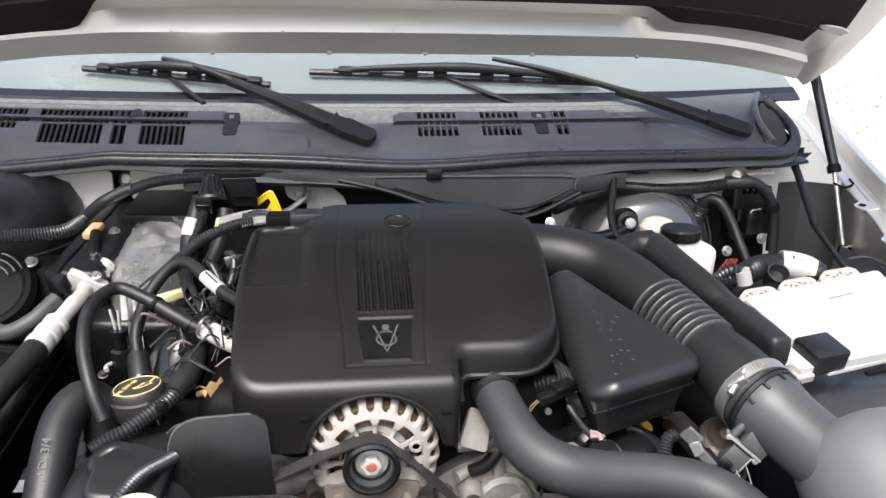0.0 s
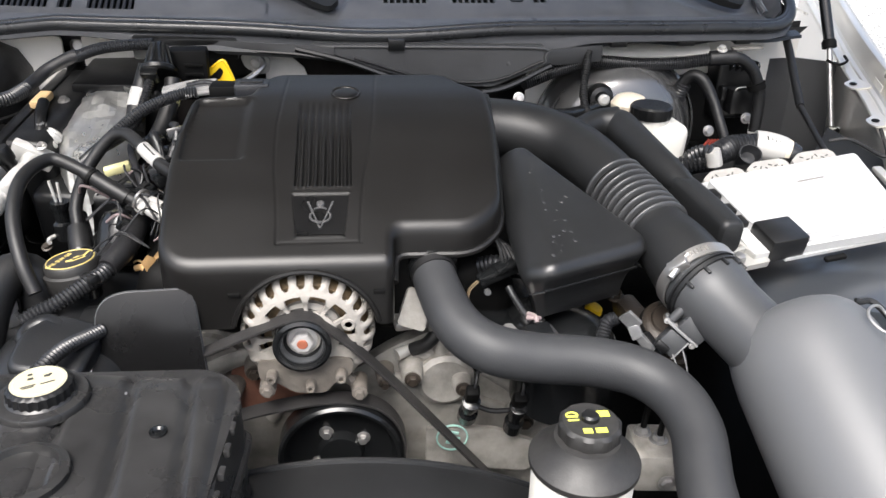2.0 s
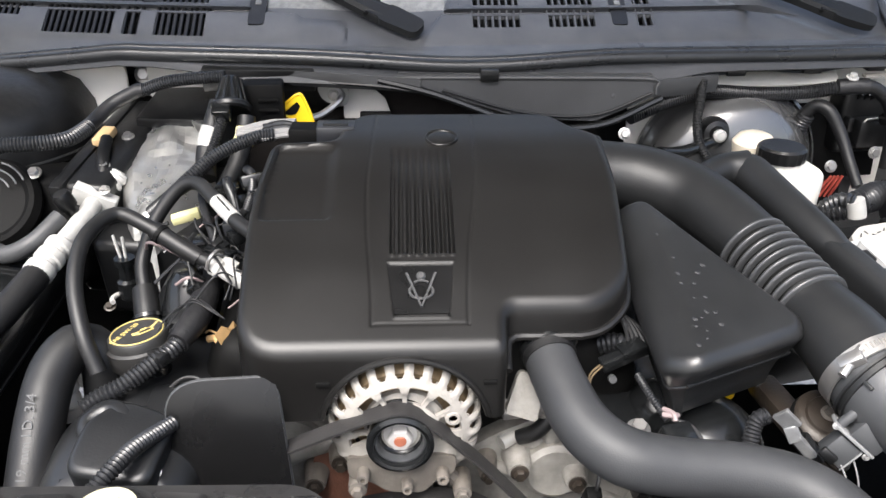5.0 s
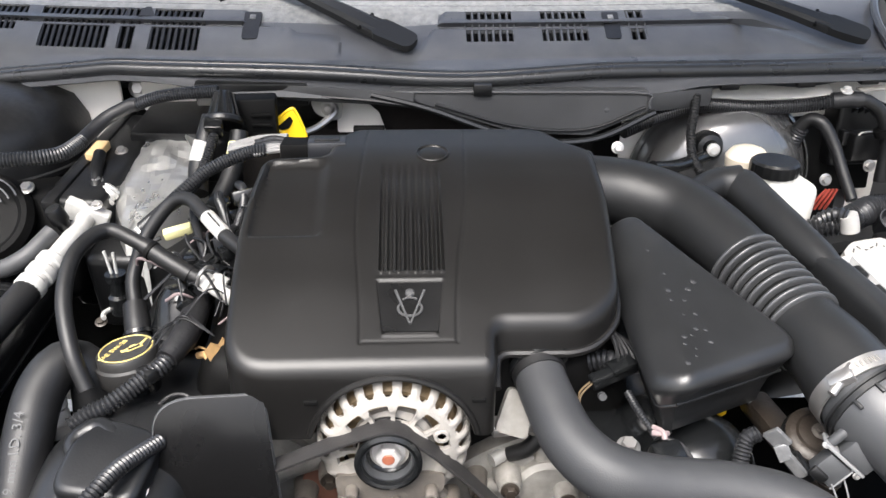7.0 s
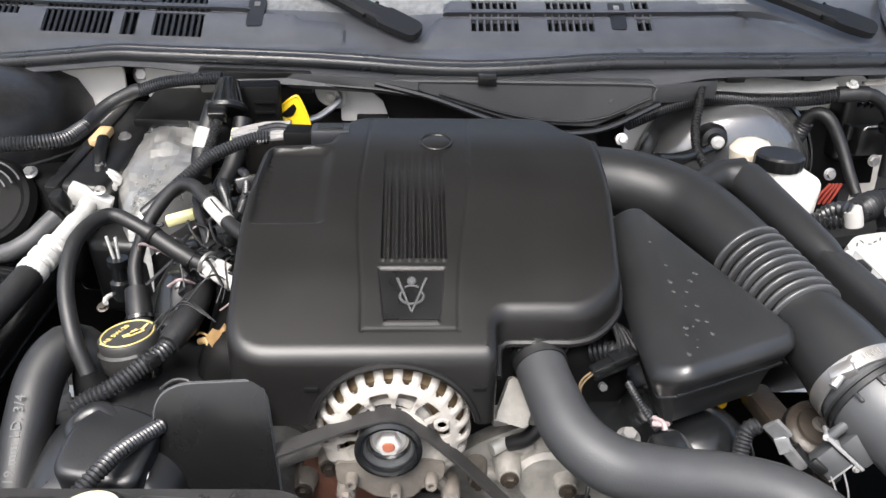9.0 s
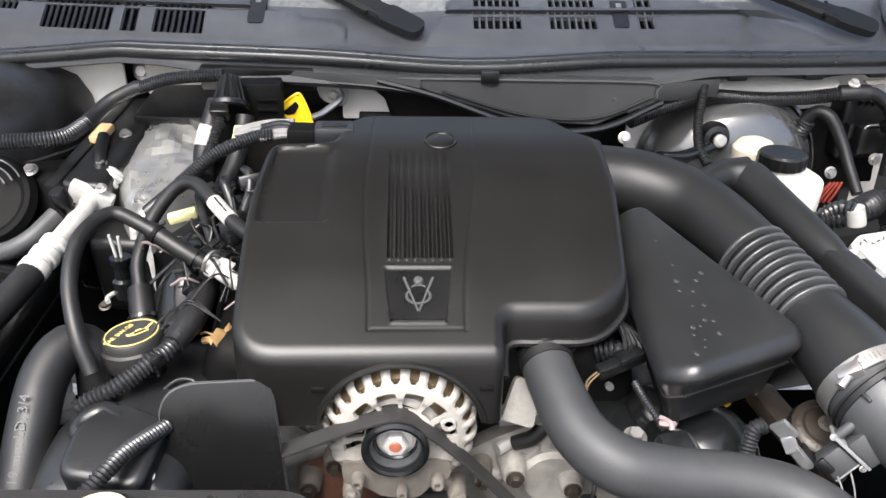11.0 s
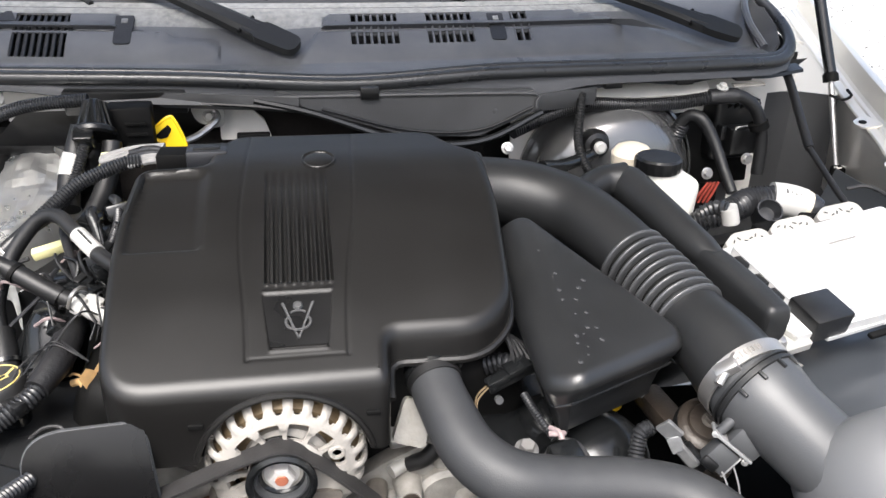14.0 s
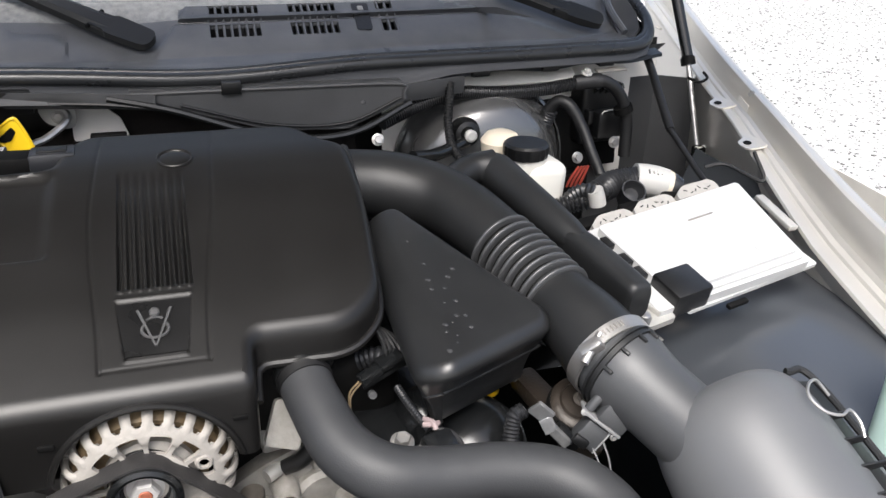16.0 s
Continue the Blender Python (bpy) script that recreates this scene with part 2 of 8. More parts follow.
_r.color_ramp.elements[0].color, _r.color_ramp.elements[1].color = (0.07, 0.07, 0.065, 1), (0.55, 0.55, 0.54, 1)
_r.color_ramp.elements[0].position, _r.color_ramp.elements[1].position = 0.22, 0.50
_nt.links.new(_g.outputs["Random Per Island"], _r.inputs[0])
_nt.links.new(_r.outputs[0], _nt.nodes["Principled BSDF"].inputs["Base Color"])

# ---- building blocks ----
BASE = {}


def thing(name, base, label, category, group="", kind=""):
    """An Empty at the thing's base; its parts are given in world metres."""
    ob = new(name)
    ob.location = base
    ob.empty_display_size = 0.02
    BASE[ob.name] = Vector(base)
    return tagged(ob, label, category, group, kind)


def part(name, bm, mat, parent=None, label="", smooth=40):
    """One mesh object from a bmesh in world metres, under a thing or a part."""
    off = BASE[parent.name] if parent else Vector((0, 0, 0))
    bmesh.ops.translate(bm, verts=bm.verts, vec=-off)
    me = bpy.data.meshes.new(name)
    bmesh.ops.recalc_face_normals(bm, faces=bm.faces)
    bm.to_mesh(me)
    bm.free()
    if smooth:
        me.shade_smooth()
        me.set_sharp_from_angle(angle=radians(smooth))
    me.materials.append(mat)
    ob = new(name, me)
    ob.parent = parent
    BASE[ob.name] = off
    return tagged(ob, label)


def join(*bms):
    """One bmesh out of several."""
    out = bms[0]
    for b in bms[1:]:
        me = bpy.data.meshes.new("tmp")
        b.to_mesh(me)
        b.free()
        out.from_mesh(me)
        bpy.data.meshes.remove(me)
    return out


def bevel(bm, w, seg=2, angle=35):
    edges = [e for e in bm.edges if len(e.link_faces) == 2 and e.calc_face_angle(0) > radians(angle)]
    if w > 0 and edges:
        bmesh.ops.bevel(bm, geom=edges, offset=w, segments=seg, profile=0.5, affect="EDGES", clamp_overlap=True)
    return bm


def box(size, m=None, bev=0.002, seg=2):
    """A bevelled box, centred on the pose m."""
    bm = bmesh.new()
    bmesh.ops.create_cube(bm, size=1)
    bmesh.ops.scale(bm, verts=bm.verts, vec=size)
    bevel(bm, bev, seg)
    if m is not None:
        bmesh.ops.transform(bm, matrix=m, verts=bm.verts)
    return bm


def between(a, b):
    """A pose at a whose z looks to b."""
    d = Vector(b) - Vector(a)
    return Matrix.Translation(a) @ d.to_track_quat("Z", "Y").to_matrix().to_4x4(), d.length


def lathe(profile, m=None, seg=32, cap=True, flute=None):
    """A turned body: (radius, height) pairs round the z of the pose m. flute: (count, depth, from ring, to ring)."""
    bm = bmesh.new()
    rings = []
    for k, (r, h) in enumerate(profile):
        ring = []
        for i in range(seg):
            rr = r
            if flute and flute[2] <= k <= flute[3]:
                rr += flute[1] * (0.5 + 0.5 * math.cos(2 * math.pi * i * flute[0] / seg))
            a = 2 * math.pi * i / seg
            ring.append(bm.verts.new((rr * math.cos(a), rr * math.sin(a), h)))
        rings.append(ring)
    for p, q in zip(rings, rings[1:]):
        for i in range(seg):
            bm.faces.new((p[i], p[(i + 1) % seg], q[(i + 1) % seg], q[i]))
    if cap:
        if profile[0][0] > 1e-5:
            bm.faces.new(rings[0][::-1])
        if profile[-1][0] > 1e-5:
            bm.faces.new(rings[-1])
    bmesh.ops.remove_doubles(bm, verts=bm.verts, dist=1e-6)
    if m is not None:
        bmesh.ops.transform(bm, matrix=m, verts=bm.verts)
    return bm


def rod(a, b, r, seg=12, r2=None):
    m, n = between(a, b)
    return lathe([(r, 0), (r if r2 is None else r2, n)], m, seg)


def curve_points(pts, step):
    """Points along a smooth line through pts, evenly spaced, with the place along the list."""
    pts = [Vector(p) for p in pts]
    full = [2 * pts[0] - pts[1], *pts, 2 * pts[-1] - pts[-2]]
    dense = []
    for i in range(1, len(full) - 2):
        p0, p1, p2, p3 = full[i - 1:i + 3]
        for k in range(24):
            t = k / 24
            v = 0.5 * (2 * p1 + (p2 - p0) * t + (2 * p0 - 5 * p1 + 4 * p2 - p3) * t * t + (3 * p1 - p0 - 3 * p2 + p3) * t ** 3)
            dense.append((v, i - 1 + t))
    dense.append((pts[-1], len(pts) - 1.0))
    total = [0.0]
    for a, b in zip(dense, dense[1:]):
        total.append(total[-1] + (b[0] - a[0]).length)
    n = max(2, round(total[-1] / step))
    xs = np.linspace(0, total[-1], n + 1)
    cols = [np.interp(xs, total, [d[0][j] for d in dense]) for j in range(3)]
    us = np.interp(xs, total, [d[1] for d in dense])
    return [Vector(p) for p in zip(*cols)], us, xs


def tube(pts, r, seg=14, step=None, rib=None, flat=1.0, cap=True, square=2.0):
    """A hose along pts. r: one radius or one for each point. rib: (pitch, depth) of corrugation. square: above 2 for a boxy section."""
    rs = [r] * len(pts) if isinstance(r, (int, float)) else list(r)
    if step is None:
        step = rib[0] / 4 if rib else max(0.004, min(rs) * 0.7)
    line, us, xs = curve_points(pts, step)
    bm = bmesh.new()
    rings = []
    up = Vector((0, 0, 1))
    for i, p in enumerate(line):
        tan = (line[min(i + 1, len(line) - 1)] - line[max(i - 1, 0)]).normalized()
        side = tan.cross(up)
        if side.length < 1e-3:
            side = tan.cross(Vector((1, 0, 0)))
        side.normalize()
        up = side.cross(tan).normalized()
        rad = float(np.interp(us[i], range(len(rs)), rs))
        if rib:
            rad -= rib[1] * (1 - (0.5 + 0.5 * math.cos(2 * math.pi * xs[i] / rib[0])) ** (rib[2] if len(rib) > 2 else 1))
        ring = []
        for k in range(seg):
            ca, sa = math.cos(2 * math.pi * k / seg), math.sin(2 * math.pi * k / seg)
            swell = (abs(ca) ** square + abs(sa) ** square) ** (-1 / square)
            ring.append(bm.verts.new(p + (side * ca + up * flat * sa) * rad * swell))
        rings.append(ring)
    for a, b in zip(rings, rings[1:]):
        for k in range(seg):
            bm.faces.new((a[k], a[(k + 1) % seg], b[(k + 1) % seg], b[k]))
    if cap:
        bm.faces.new(rings[0][::-1])
        bm.faces.new(rings[-1])
    return bm


def rounded(poly, radius, seg=5):
    """A 2D outline with its corners rounded; radius: one or one for each corner."""
    out = []
    n = len(poly)
    for i in range(n):
        r = radius[i] if isinstance(radius, (list, tuple)) else radius
        p, a, b = Vector(poly[i]), Vector(poly[i - 1]), Vector(poly[(i + 1) % n])
        da, db = (a - p), (b - p)
        k = min(r, da.length * 0.45, db.length * 0.45)
        if k < 1e-5:
            out.append(p)
            continue
        s, e = p + da.normalized() * k, p + db.normalized() * k
        for j in range(seg + 1):
            t = j / seg
            out.append((1 - t) ** 2 * s + 2 * t * (1 - t) * p + t * t * e)
    return out


def slab(outline, thick, m=None, bev=0.0015, seg=2):
    """A flat body: a 2D outline in x, y of the pose m, thick along z."""
    bm = bmesh.new()
    lo = [bm.verts.new((p[0], p[1], 0)) for p in outline]
    hi = [bm.verts.new((p[0], p[1], thick)) for p in outline]
    n = len(lo)
    bm.faces.new(lo[::-1])
    bm.faces.new(hi)
    for i in range(n):
        bm.faces.new((lo[i], lo[(i + 1) % n], hi[(i + 1) % n], hi[i]))
    bevel(bm, bev, seg, 50)
    if m is not None:
        bmesh.ops.transform(bm, matrix=m, verts=bm.verts)
    return bm


def strip(rows, thick=0.0, closed=False):
    """A sheet through rows of points (each row as long as the others), given a thickness downwards along its normals."""
    bm = bmesh.new()
    vs = [[bm.verts.new(p) for p in row] for row in rows]
    for a, b in zip(vs, vs[1:]):
        for i in range(len(a) - 1):
            bm.faces.new((a[i], a[i + 1], b[i + 1], b[i]))
    if thick:
        bmesh.ops.recalc_face_normals(bm, faces=bm.faces)
        bmesh.ops.solidify(bm, geom=bm.faces[:], thickness=thick)
    return bm


def hexbolt(base, way, r=0.006, h=0.006, washer=True):
    """A flanged hexagon bolt head."""
    m, _ = between(base, Vector(base) + Vector(way))
    bm = lathe([(r, 0), (r, h * 0.85), (r * 0.85, h)], m, 6)
    if washer:
        bm = join(bm, lathe([(r * 1.45, 0), (r * 1.45, h * 0.2), (r * 1.1, h * 0.32)], m, 16))
    return bm


def frame_at(o, xdir, ydir):
    """A pose at o with its x along xdir and its y as near ydir as can be."""
    x = Vector(xdir).normalized()
    z = x.cross(Vector(ydir)).normalized()
    y = z.cross(x)
    return Matrix((x, y, z)).transposed().to_4x4() if o is None else Matrix.Translation(o) @ Matrix((x, y, z)).transposed().to_4x4()


def lettering(name, text, size, m, mat, parent, depth=0.0003, label=""):
    """Words in the built-in font, turned to a mesh."""
    cu = bpy.data.curves.new(name, "FONT")
    cu.body, cu.size, cu.extrude = text, size, depth
    cu.align_x, cu.align_y = "CENTER", "CENTER"
    cu.resolution_u = 2
    ob = new(name, cu)
    me = bpy.data.meshes.new_from_object(ob)
    bpy.data.objects.remove(ob)
    bpy.data.curves.remove(cu)
    bm = bmesh.new()
    bm.from_mesh(me)
    bpy.data.meshes.remove(me)
    bmesh.ops.transform(bm, matrix=m, verts=bm.verts)
    return part(name, bm, mat, parent, label, smooth=0)


def domed(outline, top, R, skirt, cell=0.006, shrink=0.0, detail=None):
    """A moulded shell: a flat-topped body over a 2D outline with a rounded upper edge of radius R. top, skirt: functions of x, y."""
    dense = []
    for a, b in zip(outline, outline[1:] + outline[:1]):
        k = max(1, int((b - a).length / 0.004))
        dense += [a + (b - a) * i / k for i in range(k)]
    n = len(dense)
    inward = []
    for i in range(n):
        t = (dense[(i + 1) % n] - dense[i - 1]).normalized()
        inward.append(Vector((-t.y, t.x)))
    bm = bmesh.new()
    rings = []
    for f in (1.0, 0.66, 0.33):
        ring = []
        for p, w in zip(dense, inward):
            q = p + w * shrink * f
            zt = top(p.x, p.y) - R
            ring.append(bm.verts.new((q.x, q.y, zt - skirt(p.x, p.y) * f)))
        rings.append(ring)
    for k in range(7):
        a = k / 6 * math.pi / 2
        ring = []
        for p, w in zip(dense, inward):
            q = p + w * R * (1 - math.cos(a))
            ring.append(bm.verts.new((q.x, q.y, top(q.x, q.y) - R * (1 - math.sin(a)))))
        rings.append(ring)
    for a, b in zip(rings, rings[1:]):
        for i in range(n):
            bm.faces.new((a[i], a[(i + 1) % n], b[(i + 1) % n], b[i]))
    flat = [bm.faces.new(rings[-1])]
    xs, ys = [p.x for p in dense], [p.y for p in dense]
    for axis, lo, hi in ((0, min(xs), max(xs)), (1, min(ys), max(ys))):
        v = lo + cell / 2
        while v < hi:
            geom = set(flat)
            for f in flat:
                geom.update(f.verts)
                geom.update(f.edges)
            cut = bmesh.ops.bisect_plane(bm, geom=list(geom), plane_co=(v, 0, 0) if axis == 0 else (0, v, 0), plane_no=(1, 0, 0) if axis == 0 else (0, 1, 0), dist=1e-6)
            flat = [g for g in cut["geom"] if isinstance(g, bmesh.types.BMFace)]
            v += cell
    edge = set(rings[-1])
    for v in {v for f in flat for v in f.verts}:
        if v not in edge:
            v.co.z = top(v.co.x, v.co.y) + (detail(v.co.x, v.co.y) if detail else 0)
    bm.faces.new(rings[0][::-1])
    return bm


def step01(a, b, x):
    t = min(1.0, max(0.0, (x - a) / (b - a)))
    return t * t * (3 - 2 * t)


# ---- the ground ----
bm = bmesh.new()
bmesh.ops.create_grid(bm, x_segments=40, y_segments=40, size=150)
ground = part("ground", bm, GRAVEL)
tagged(ground, "pale grey gravel yard around the parked car", "ground", kind="structure")

rnd = random.Random(4)
verts, faces = [], []
for i in range(110000):
    u = rnd.random()
    x = 1.9 + 9.0 * u ** 1.5
    y = 1.2 + 13.5 * rnd.random() ** 1.2
    if y > 3.2 + 1.5 * x:
        continue
    r = rnd.uniform(0.0022, 0.0062) * (1 + 0.06 * y)
    a = rnd.uniform(0, 6.28)
    k = len(verts)
    h = r * rnd.uniform(0.5, 0.9)
    for j in range(4):
        q = a + j * 1.5708
        rr = r * rnd.uniform(0.6, 1.5) * (1.5 if j % 2 else 0.8)
        verts.append((x + rr * math.cos(q), y + rr * math.sin(q), -0.002))
        verts.append((x + 0.7 * rr * math.cos(q), y + 0.7 * rr * math.sin(q), h * rnd.uniform(0.7, 1)))
    for j in range(4):
        p, q = k + 2 * j, k + 2 * ((j + 1) % 4)
        faces.append((p, q, q + 1, p + 1))
    faces.append((k + 1, k + 3, k + 5, k + 7))
me = bpy.data.meshes.new("gravel_stones")
me.from_pydata(verts, [], faces)
me.materials.append(STONE)
tagged(new("gravel_stones", me), "loose crushed pale stones scattered over the yard", "gravel", kind="stuff")


# ---- cowl, screen and bonnet ----
def bow(x):
    """How far the cowl and screen curve back towards the car's sides."""
    return 0.15 * (x - 0.06) ** 2


XS = [-0.95 + 0.004 * i for i in range(440)]
VS = [0.0, 0.01, 0.02, 0.035, 0.046, 0.0495, 0.053, 0.058, 0.066, 0.0757, 0.085, 0.0977, 0.100, 0.1065, 0.1125, 0.1148, 0.1165, 0.1185, 0.126, 0.1345, 0.1370, 0.1395, 0.145, 0.155, 0.165, 0.19, 0.215, 0.24]
# grille openings: along the car from x0 to x1, between two distances behind the panel's front edge
SLOTS = [(-0.95, -0.80, 0.1185, 0.1345), (-0.72, -0.57, 0.1185, 0.1345), (-0.70, -0.58, 0.085, 0.100), (-0.546, -0.378, 0.1185, 0.1345), (-0.538, -0.430, 0.058, 0.0977),
         (-0.414, -0.390, 0.058, 0.0977), (-0.366, -0.288, 0.1185, 0.1345), (-0.366, -0.288, 0.058, 0.0977)]
for _a, _b in ((0.109, 0.184), (0.224, 0.299), (0.364, 0.389)):
    for _v0, _v1 in ((0.0757, 0.0977), (0.1185, 0.1345)):
        SLOTS.append((_a, _b, _v0, _v1))


def ledges(x, v):
    """The moulded steps of the panel: two raised ledges with a groove between them on either side of the wiper's trough."""
    a = step01(0.068, 0.074, x - 0.38 * (v - 0.115)) * (1 - step01(0.456, 0.466, x - 3.5 * (0.138 - v)))
    b = step01(0.034, 0.042, x - 0.587 * (v - 0.061)) * (1 - step01(0.555, 0.60, x - 2.5 * (0.107 - v)))
    c = (1 - step01(-0.228, -0.220, x))
    edge = float(np.interp(x, [-0.22, -0.085], [0.113, 0.084]))
    d = (1 - step01(-0.083, -0.078, x)) * (1 - step01(edge - 0.002, edge + 0.002, v))
    # a rounded lower face, a flat tread, then the upper face behind a short riser
    low = float(np.interp(v, [0.0495, 0.056, 0.080, 0.100, 0.113], [0, 0.003, 0.0065, 0.0065, -0.0020]))
    high = float(np.interp(v, [0.113, 0.1165, 0.1345, 0.1370, 0.1395], [-0.0020, 0.0055, 0.0055, 0.0040, 0]))
    return low * max(b, d) if v < 0.113 else high * max(a, c) if v < 0.1395 else 0.0


def cowl_z(x, y):
    """The cowl panel's height."""
    v = y - 1.315 - bow(x)
    z = float(np.interp(v, [0, 0.02, 0.046, 0.054, 0.075, 0.135, 0.15, 0.19, 0.24], [0.974, 0.982, 0.988, 0.9915, 1.003, 1.037, 1.045, 1.056, 1.062]))
    z -= 0.10 * max(0, -x - 0.35) * max(0, 1 - v / 0.05)
    # the trough in which the middle wiper turns, and the hollow round the other pivot
    z -= 0.006 * math.exp(-((x + 0.02) / 0.07) ** 2) * step01(0.03, 0.06, v) * (1 - step01(0.12, 0.15, v))
    z -= 0.010 * math.exp(-((x - 0.70) / 0.10) ** 2) * step01(0.03, 0.06, v) * (1 - step01(0.14, 0.19, v))
    return z + ledges(x, v)


def cowl_end(x, v):
    """The panel's free end runs back along the hood seal."""
    if x <= 0.70:
        return x
    return 0.70 + (x - 0.70) * (float(np.interp(v, [0, 0.05, 0.1, 0.15, 0.24], [0.795, 0.785, 0.785, 0.81, 0.86])) - 0.70) / 0.105


bm = bmesh.new()
rows = []
for v in VS:
    row = []
    for x in XS:
        w = v if v < 0.165 else 0.165 + (v - 0.165) * (0.13 + 0.87 * step01(0.45, 0.8, x))
        y = 1.315 + bow(x) + w
        # the upper ledge overhangs the tread in front of it
        over = 0.0065 if v == 0.1165 and cowl_z(x, y) - cowl_z(x, y - 0.0035) > 0.005 else 0.0
        row.append(bm.verts.new((cowl_end(x, w), 1.315 + bow(cowl_end(x, w)) + w - over, cowl_z(x, y))))
    rows.append(row)
for i in range(len(VS) - 1):
    for j in range(len(XS) - 1):
        x, v = (XS[j] + XS[j + 1]) / 2, (VS[i] + VS[i + 1]) / 2
        if not any(p < x < q and a < v < b for p, q, a, b in SLOTS):
            f = bm.faces.new((rows[i][j], rows[i][j + 1], rows[i + 1][j + 1], rows[i + 1][j]))
            # dust has dried on the strip below the screen and in the wiper's trough
            f.material_index = 1 if (v > 0.1380 - 0.019 * (-0.21 < x < 0.07) and x < 0.56 - 0.8 * (v - 0.14)) else 0
bmesh.ops.recalc_face_normals(bm, faces=bm.faces)
bmesh.ops.solidify(bm, geom=bm.faces[:], thickness=-0.003)
cowl = thing("cowl_panel", (0, 1.40, 0.97), "weathered dark grey plastic cowl panel below the windscreen", "cowl panel", kind="structure")
panel = part("panel", bm, COWL, cowl, smooth=30)
panel.data.materials.append(COWL_DUSTY)


def cowl_at(x, v, h=0.0):
    y = 1.315 + bow(x) + v
    return Vector((x, y, cowl_z(x, y) + h))


# the grilles' bars: each one runs down over both ledges, with a kink at the groove
for a, b, v0, v1, wide_bar in ((-0.95, -0.80, 0.090, 0.138, 0.0052), (-0.72, -0.57, 0.088, 0.138, 0.0052), (-0.538, -0.430, 0.056, 0.138, 0.0052), (-0.414, -0.390, 0.056, 0.138, 0.0052), (-0.366, -0.288, 0.056, 0.138, 0.0052),
                               (0.109, 0.184, 0.0745, 0.136, 0.0036), (0.224, 0.299, 0.0745, 0.136, 0.0036), (0.364, 0.389, 0.0745, 0.136, 0.0036)):
    n = round((b - a) / 0.0102)
    bms = []
    for i in range(n + 1):
        x = a + (b - a) * i / n
        stops = [(x + 0.002, v1, 0.001), (x + 0.002, 0.117, 0.0018), (x, 0.1015, 0.0022), (x, v0, 0.0005)]
        for (xa, va, ha), (xb, vb, hb) in zip(stops, stops[1:]):
            p, q = cowl_at(xa, va, ha), cowl_at(xb, vb, hb)
            bms.append(box(((q - p).length + 0.002, wide_bar, 0.009), frame_at((p + q) / 2 - Vector((0, 0, 0.0035)), q - p, (1, 0, 0)), 0.0008, 1))
    if a > 0:
        for v in (0.0995, 0.117):
            bms.append(box((b - a, 0.0030, 0.006), Matrix.Translation(cowl_at((a + b) / 2, v, -0.002)), 0.0006, 1))
    part("grille", join(*bms), PLASTIC if a < 0 else COWL, cowl, smooth=30)
part("grille", join(*[box((0.0052, 0.022, 0.009), Matrix.Translation(cowl_at(-0.428 + 0.0102 * i, 0.1270, -0.002)) @ pose(0, 0, 0, 30), 0.0008, 1) for i in range(6)]), PLASTIC, cowl, smooth=30)
bm = slab([(-0.013, -0.010), (0.013, -0.010), (0.004, 0.012), (-0.004, 0.012)], 0.003, Matrix.Translation(cowl_at(-0.378, 0.127, 0.001)) @ pose(0, 0, 0, 28), 0.0008)
part("blank", bm, PLASTIC, cowl, "black pointed blank between the grilles")
# the blank flaps over the grilles
for x in (-0.213, 0.337):
    fm_ = Matrix.Translation(cowl_at(x, 0.104, 0.0025)) @ pose(0, 0, 0, 29)
    part("cover_flap", slab(rounded([(-0.013, -0.031), (0.011, -0.031), (0.013, 0.030), (-0.013, 0.030)], [0.006, 0.006, 0.003, 0.003]), 0.004, fm_, 0.0015), PLASTIC, cowl)
    part("hole", box((0.009, 0.010, 0.002), fm_ @ pose(0, 0.018, 0.0042), 0.001), COWL_DUSTY, cowl)
part("edge_clip", box((0.016, 0.006, 0.003), pose(0.42, 1.345, 0.990), 0.001), DARK, cowl)
part("edge_bead", tube([cowl_at(-0.93 + 0.05 * i, 0.157, 0.0015) for i in range(31)], 0.0022, 6, 0.02), COWL, cowl)

# under the grilles: the dark plenum
bm = strip([[(x, 1.36 + bow(x), 0.962) for x in (-0.95, -0.5, 0, 0.5, 0.9)], [(x, 1.40 + bow(x), 0.93) for x in (-0.95, -0.5, 0, 0.5, 0.9)],
            [(x, 1.50 + bow(x), 0.94) for x in (-0.95, -0.5, 0, 0.5, 0.9)], [(x, 1.525 + bow(x), 1.045) for x in (-0.95, -0.5, 0, 0.5, 0.9)]])
tagged(part("cowl_plenum", bm, DUSTY), "dark sheet-metal plenum beneath the cowl grilles", "plenum", kind="structure")

# rubber seal along the cowl's front edge, curling back at the car's side
line = []
for x in [-0.95 + 0.05 * i for i in range(35)]:
    line.append((x, 1.31 + bow(x) - 0.004, 0.986 - 0.012 * math.exp(-((x - 0.10) / 0.16) ** 2) - 0.02 * max(0, (x - 0.3)) - 0.12 * max(0, -x - 0.40)))
line = [p for p in line if p[0] < 0.74]
line += [(0.785, 1.393, 0.974), (0.825, 1.415, 0.977), (0.852, 1.45, 0.988), (0.868, 1.50, 1.006), (0.868, 1.55, 1.026), (0.858, 1.59, 1.044)]
seal = thing("hood_seal", (0, 1.31, 0.96), "black sponge rubber seal along the cowl edge", "seal")
part("bulb", tube(line, 0.0095, 14, 0.012), SEAL, seal)
lip = [[(x, y + a, z + b * (1 - 0.55 * step01(-0.18, -0.36, x) - 0.42 * step01(0.36, 0.48, x))) for x, y, z in line] for a, b in ((-0.004, -0.006), (-0.002, -0.014), (-0.004, -0.022), (-0.010, -0.028), (-0.012, -0.032))]
part("lip", strip(lip, 0.002), LIP, seal)
part("flange", tube([(x, y + 0.012, z + 0.006) for x, y, z in line], 0.006, 10, 0.012), SEAL, seal)

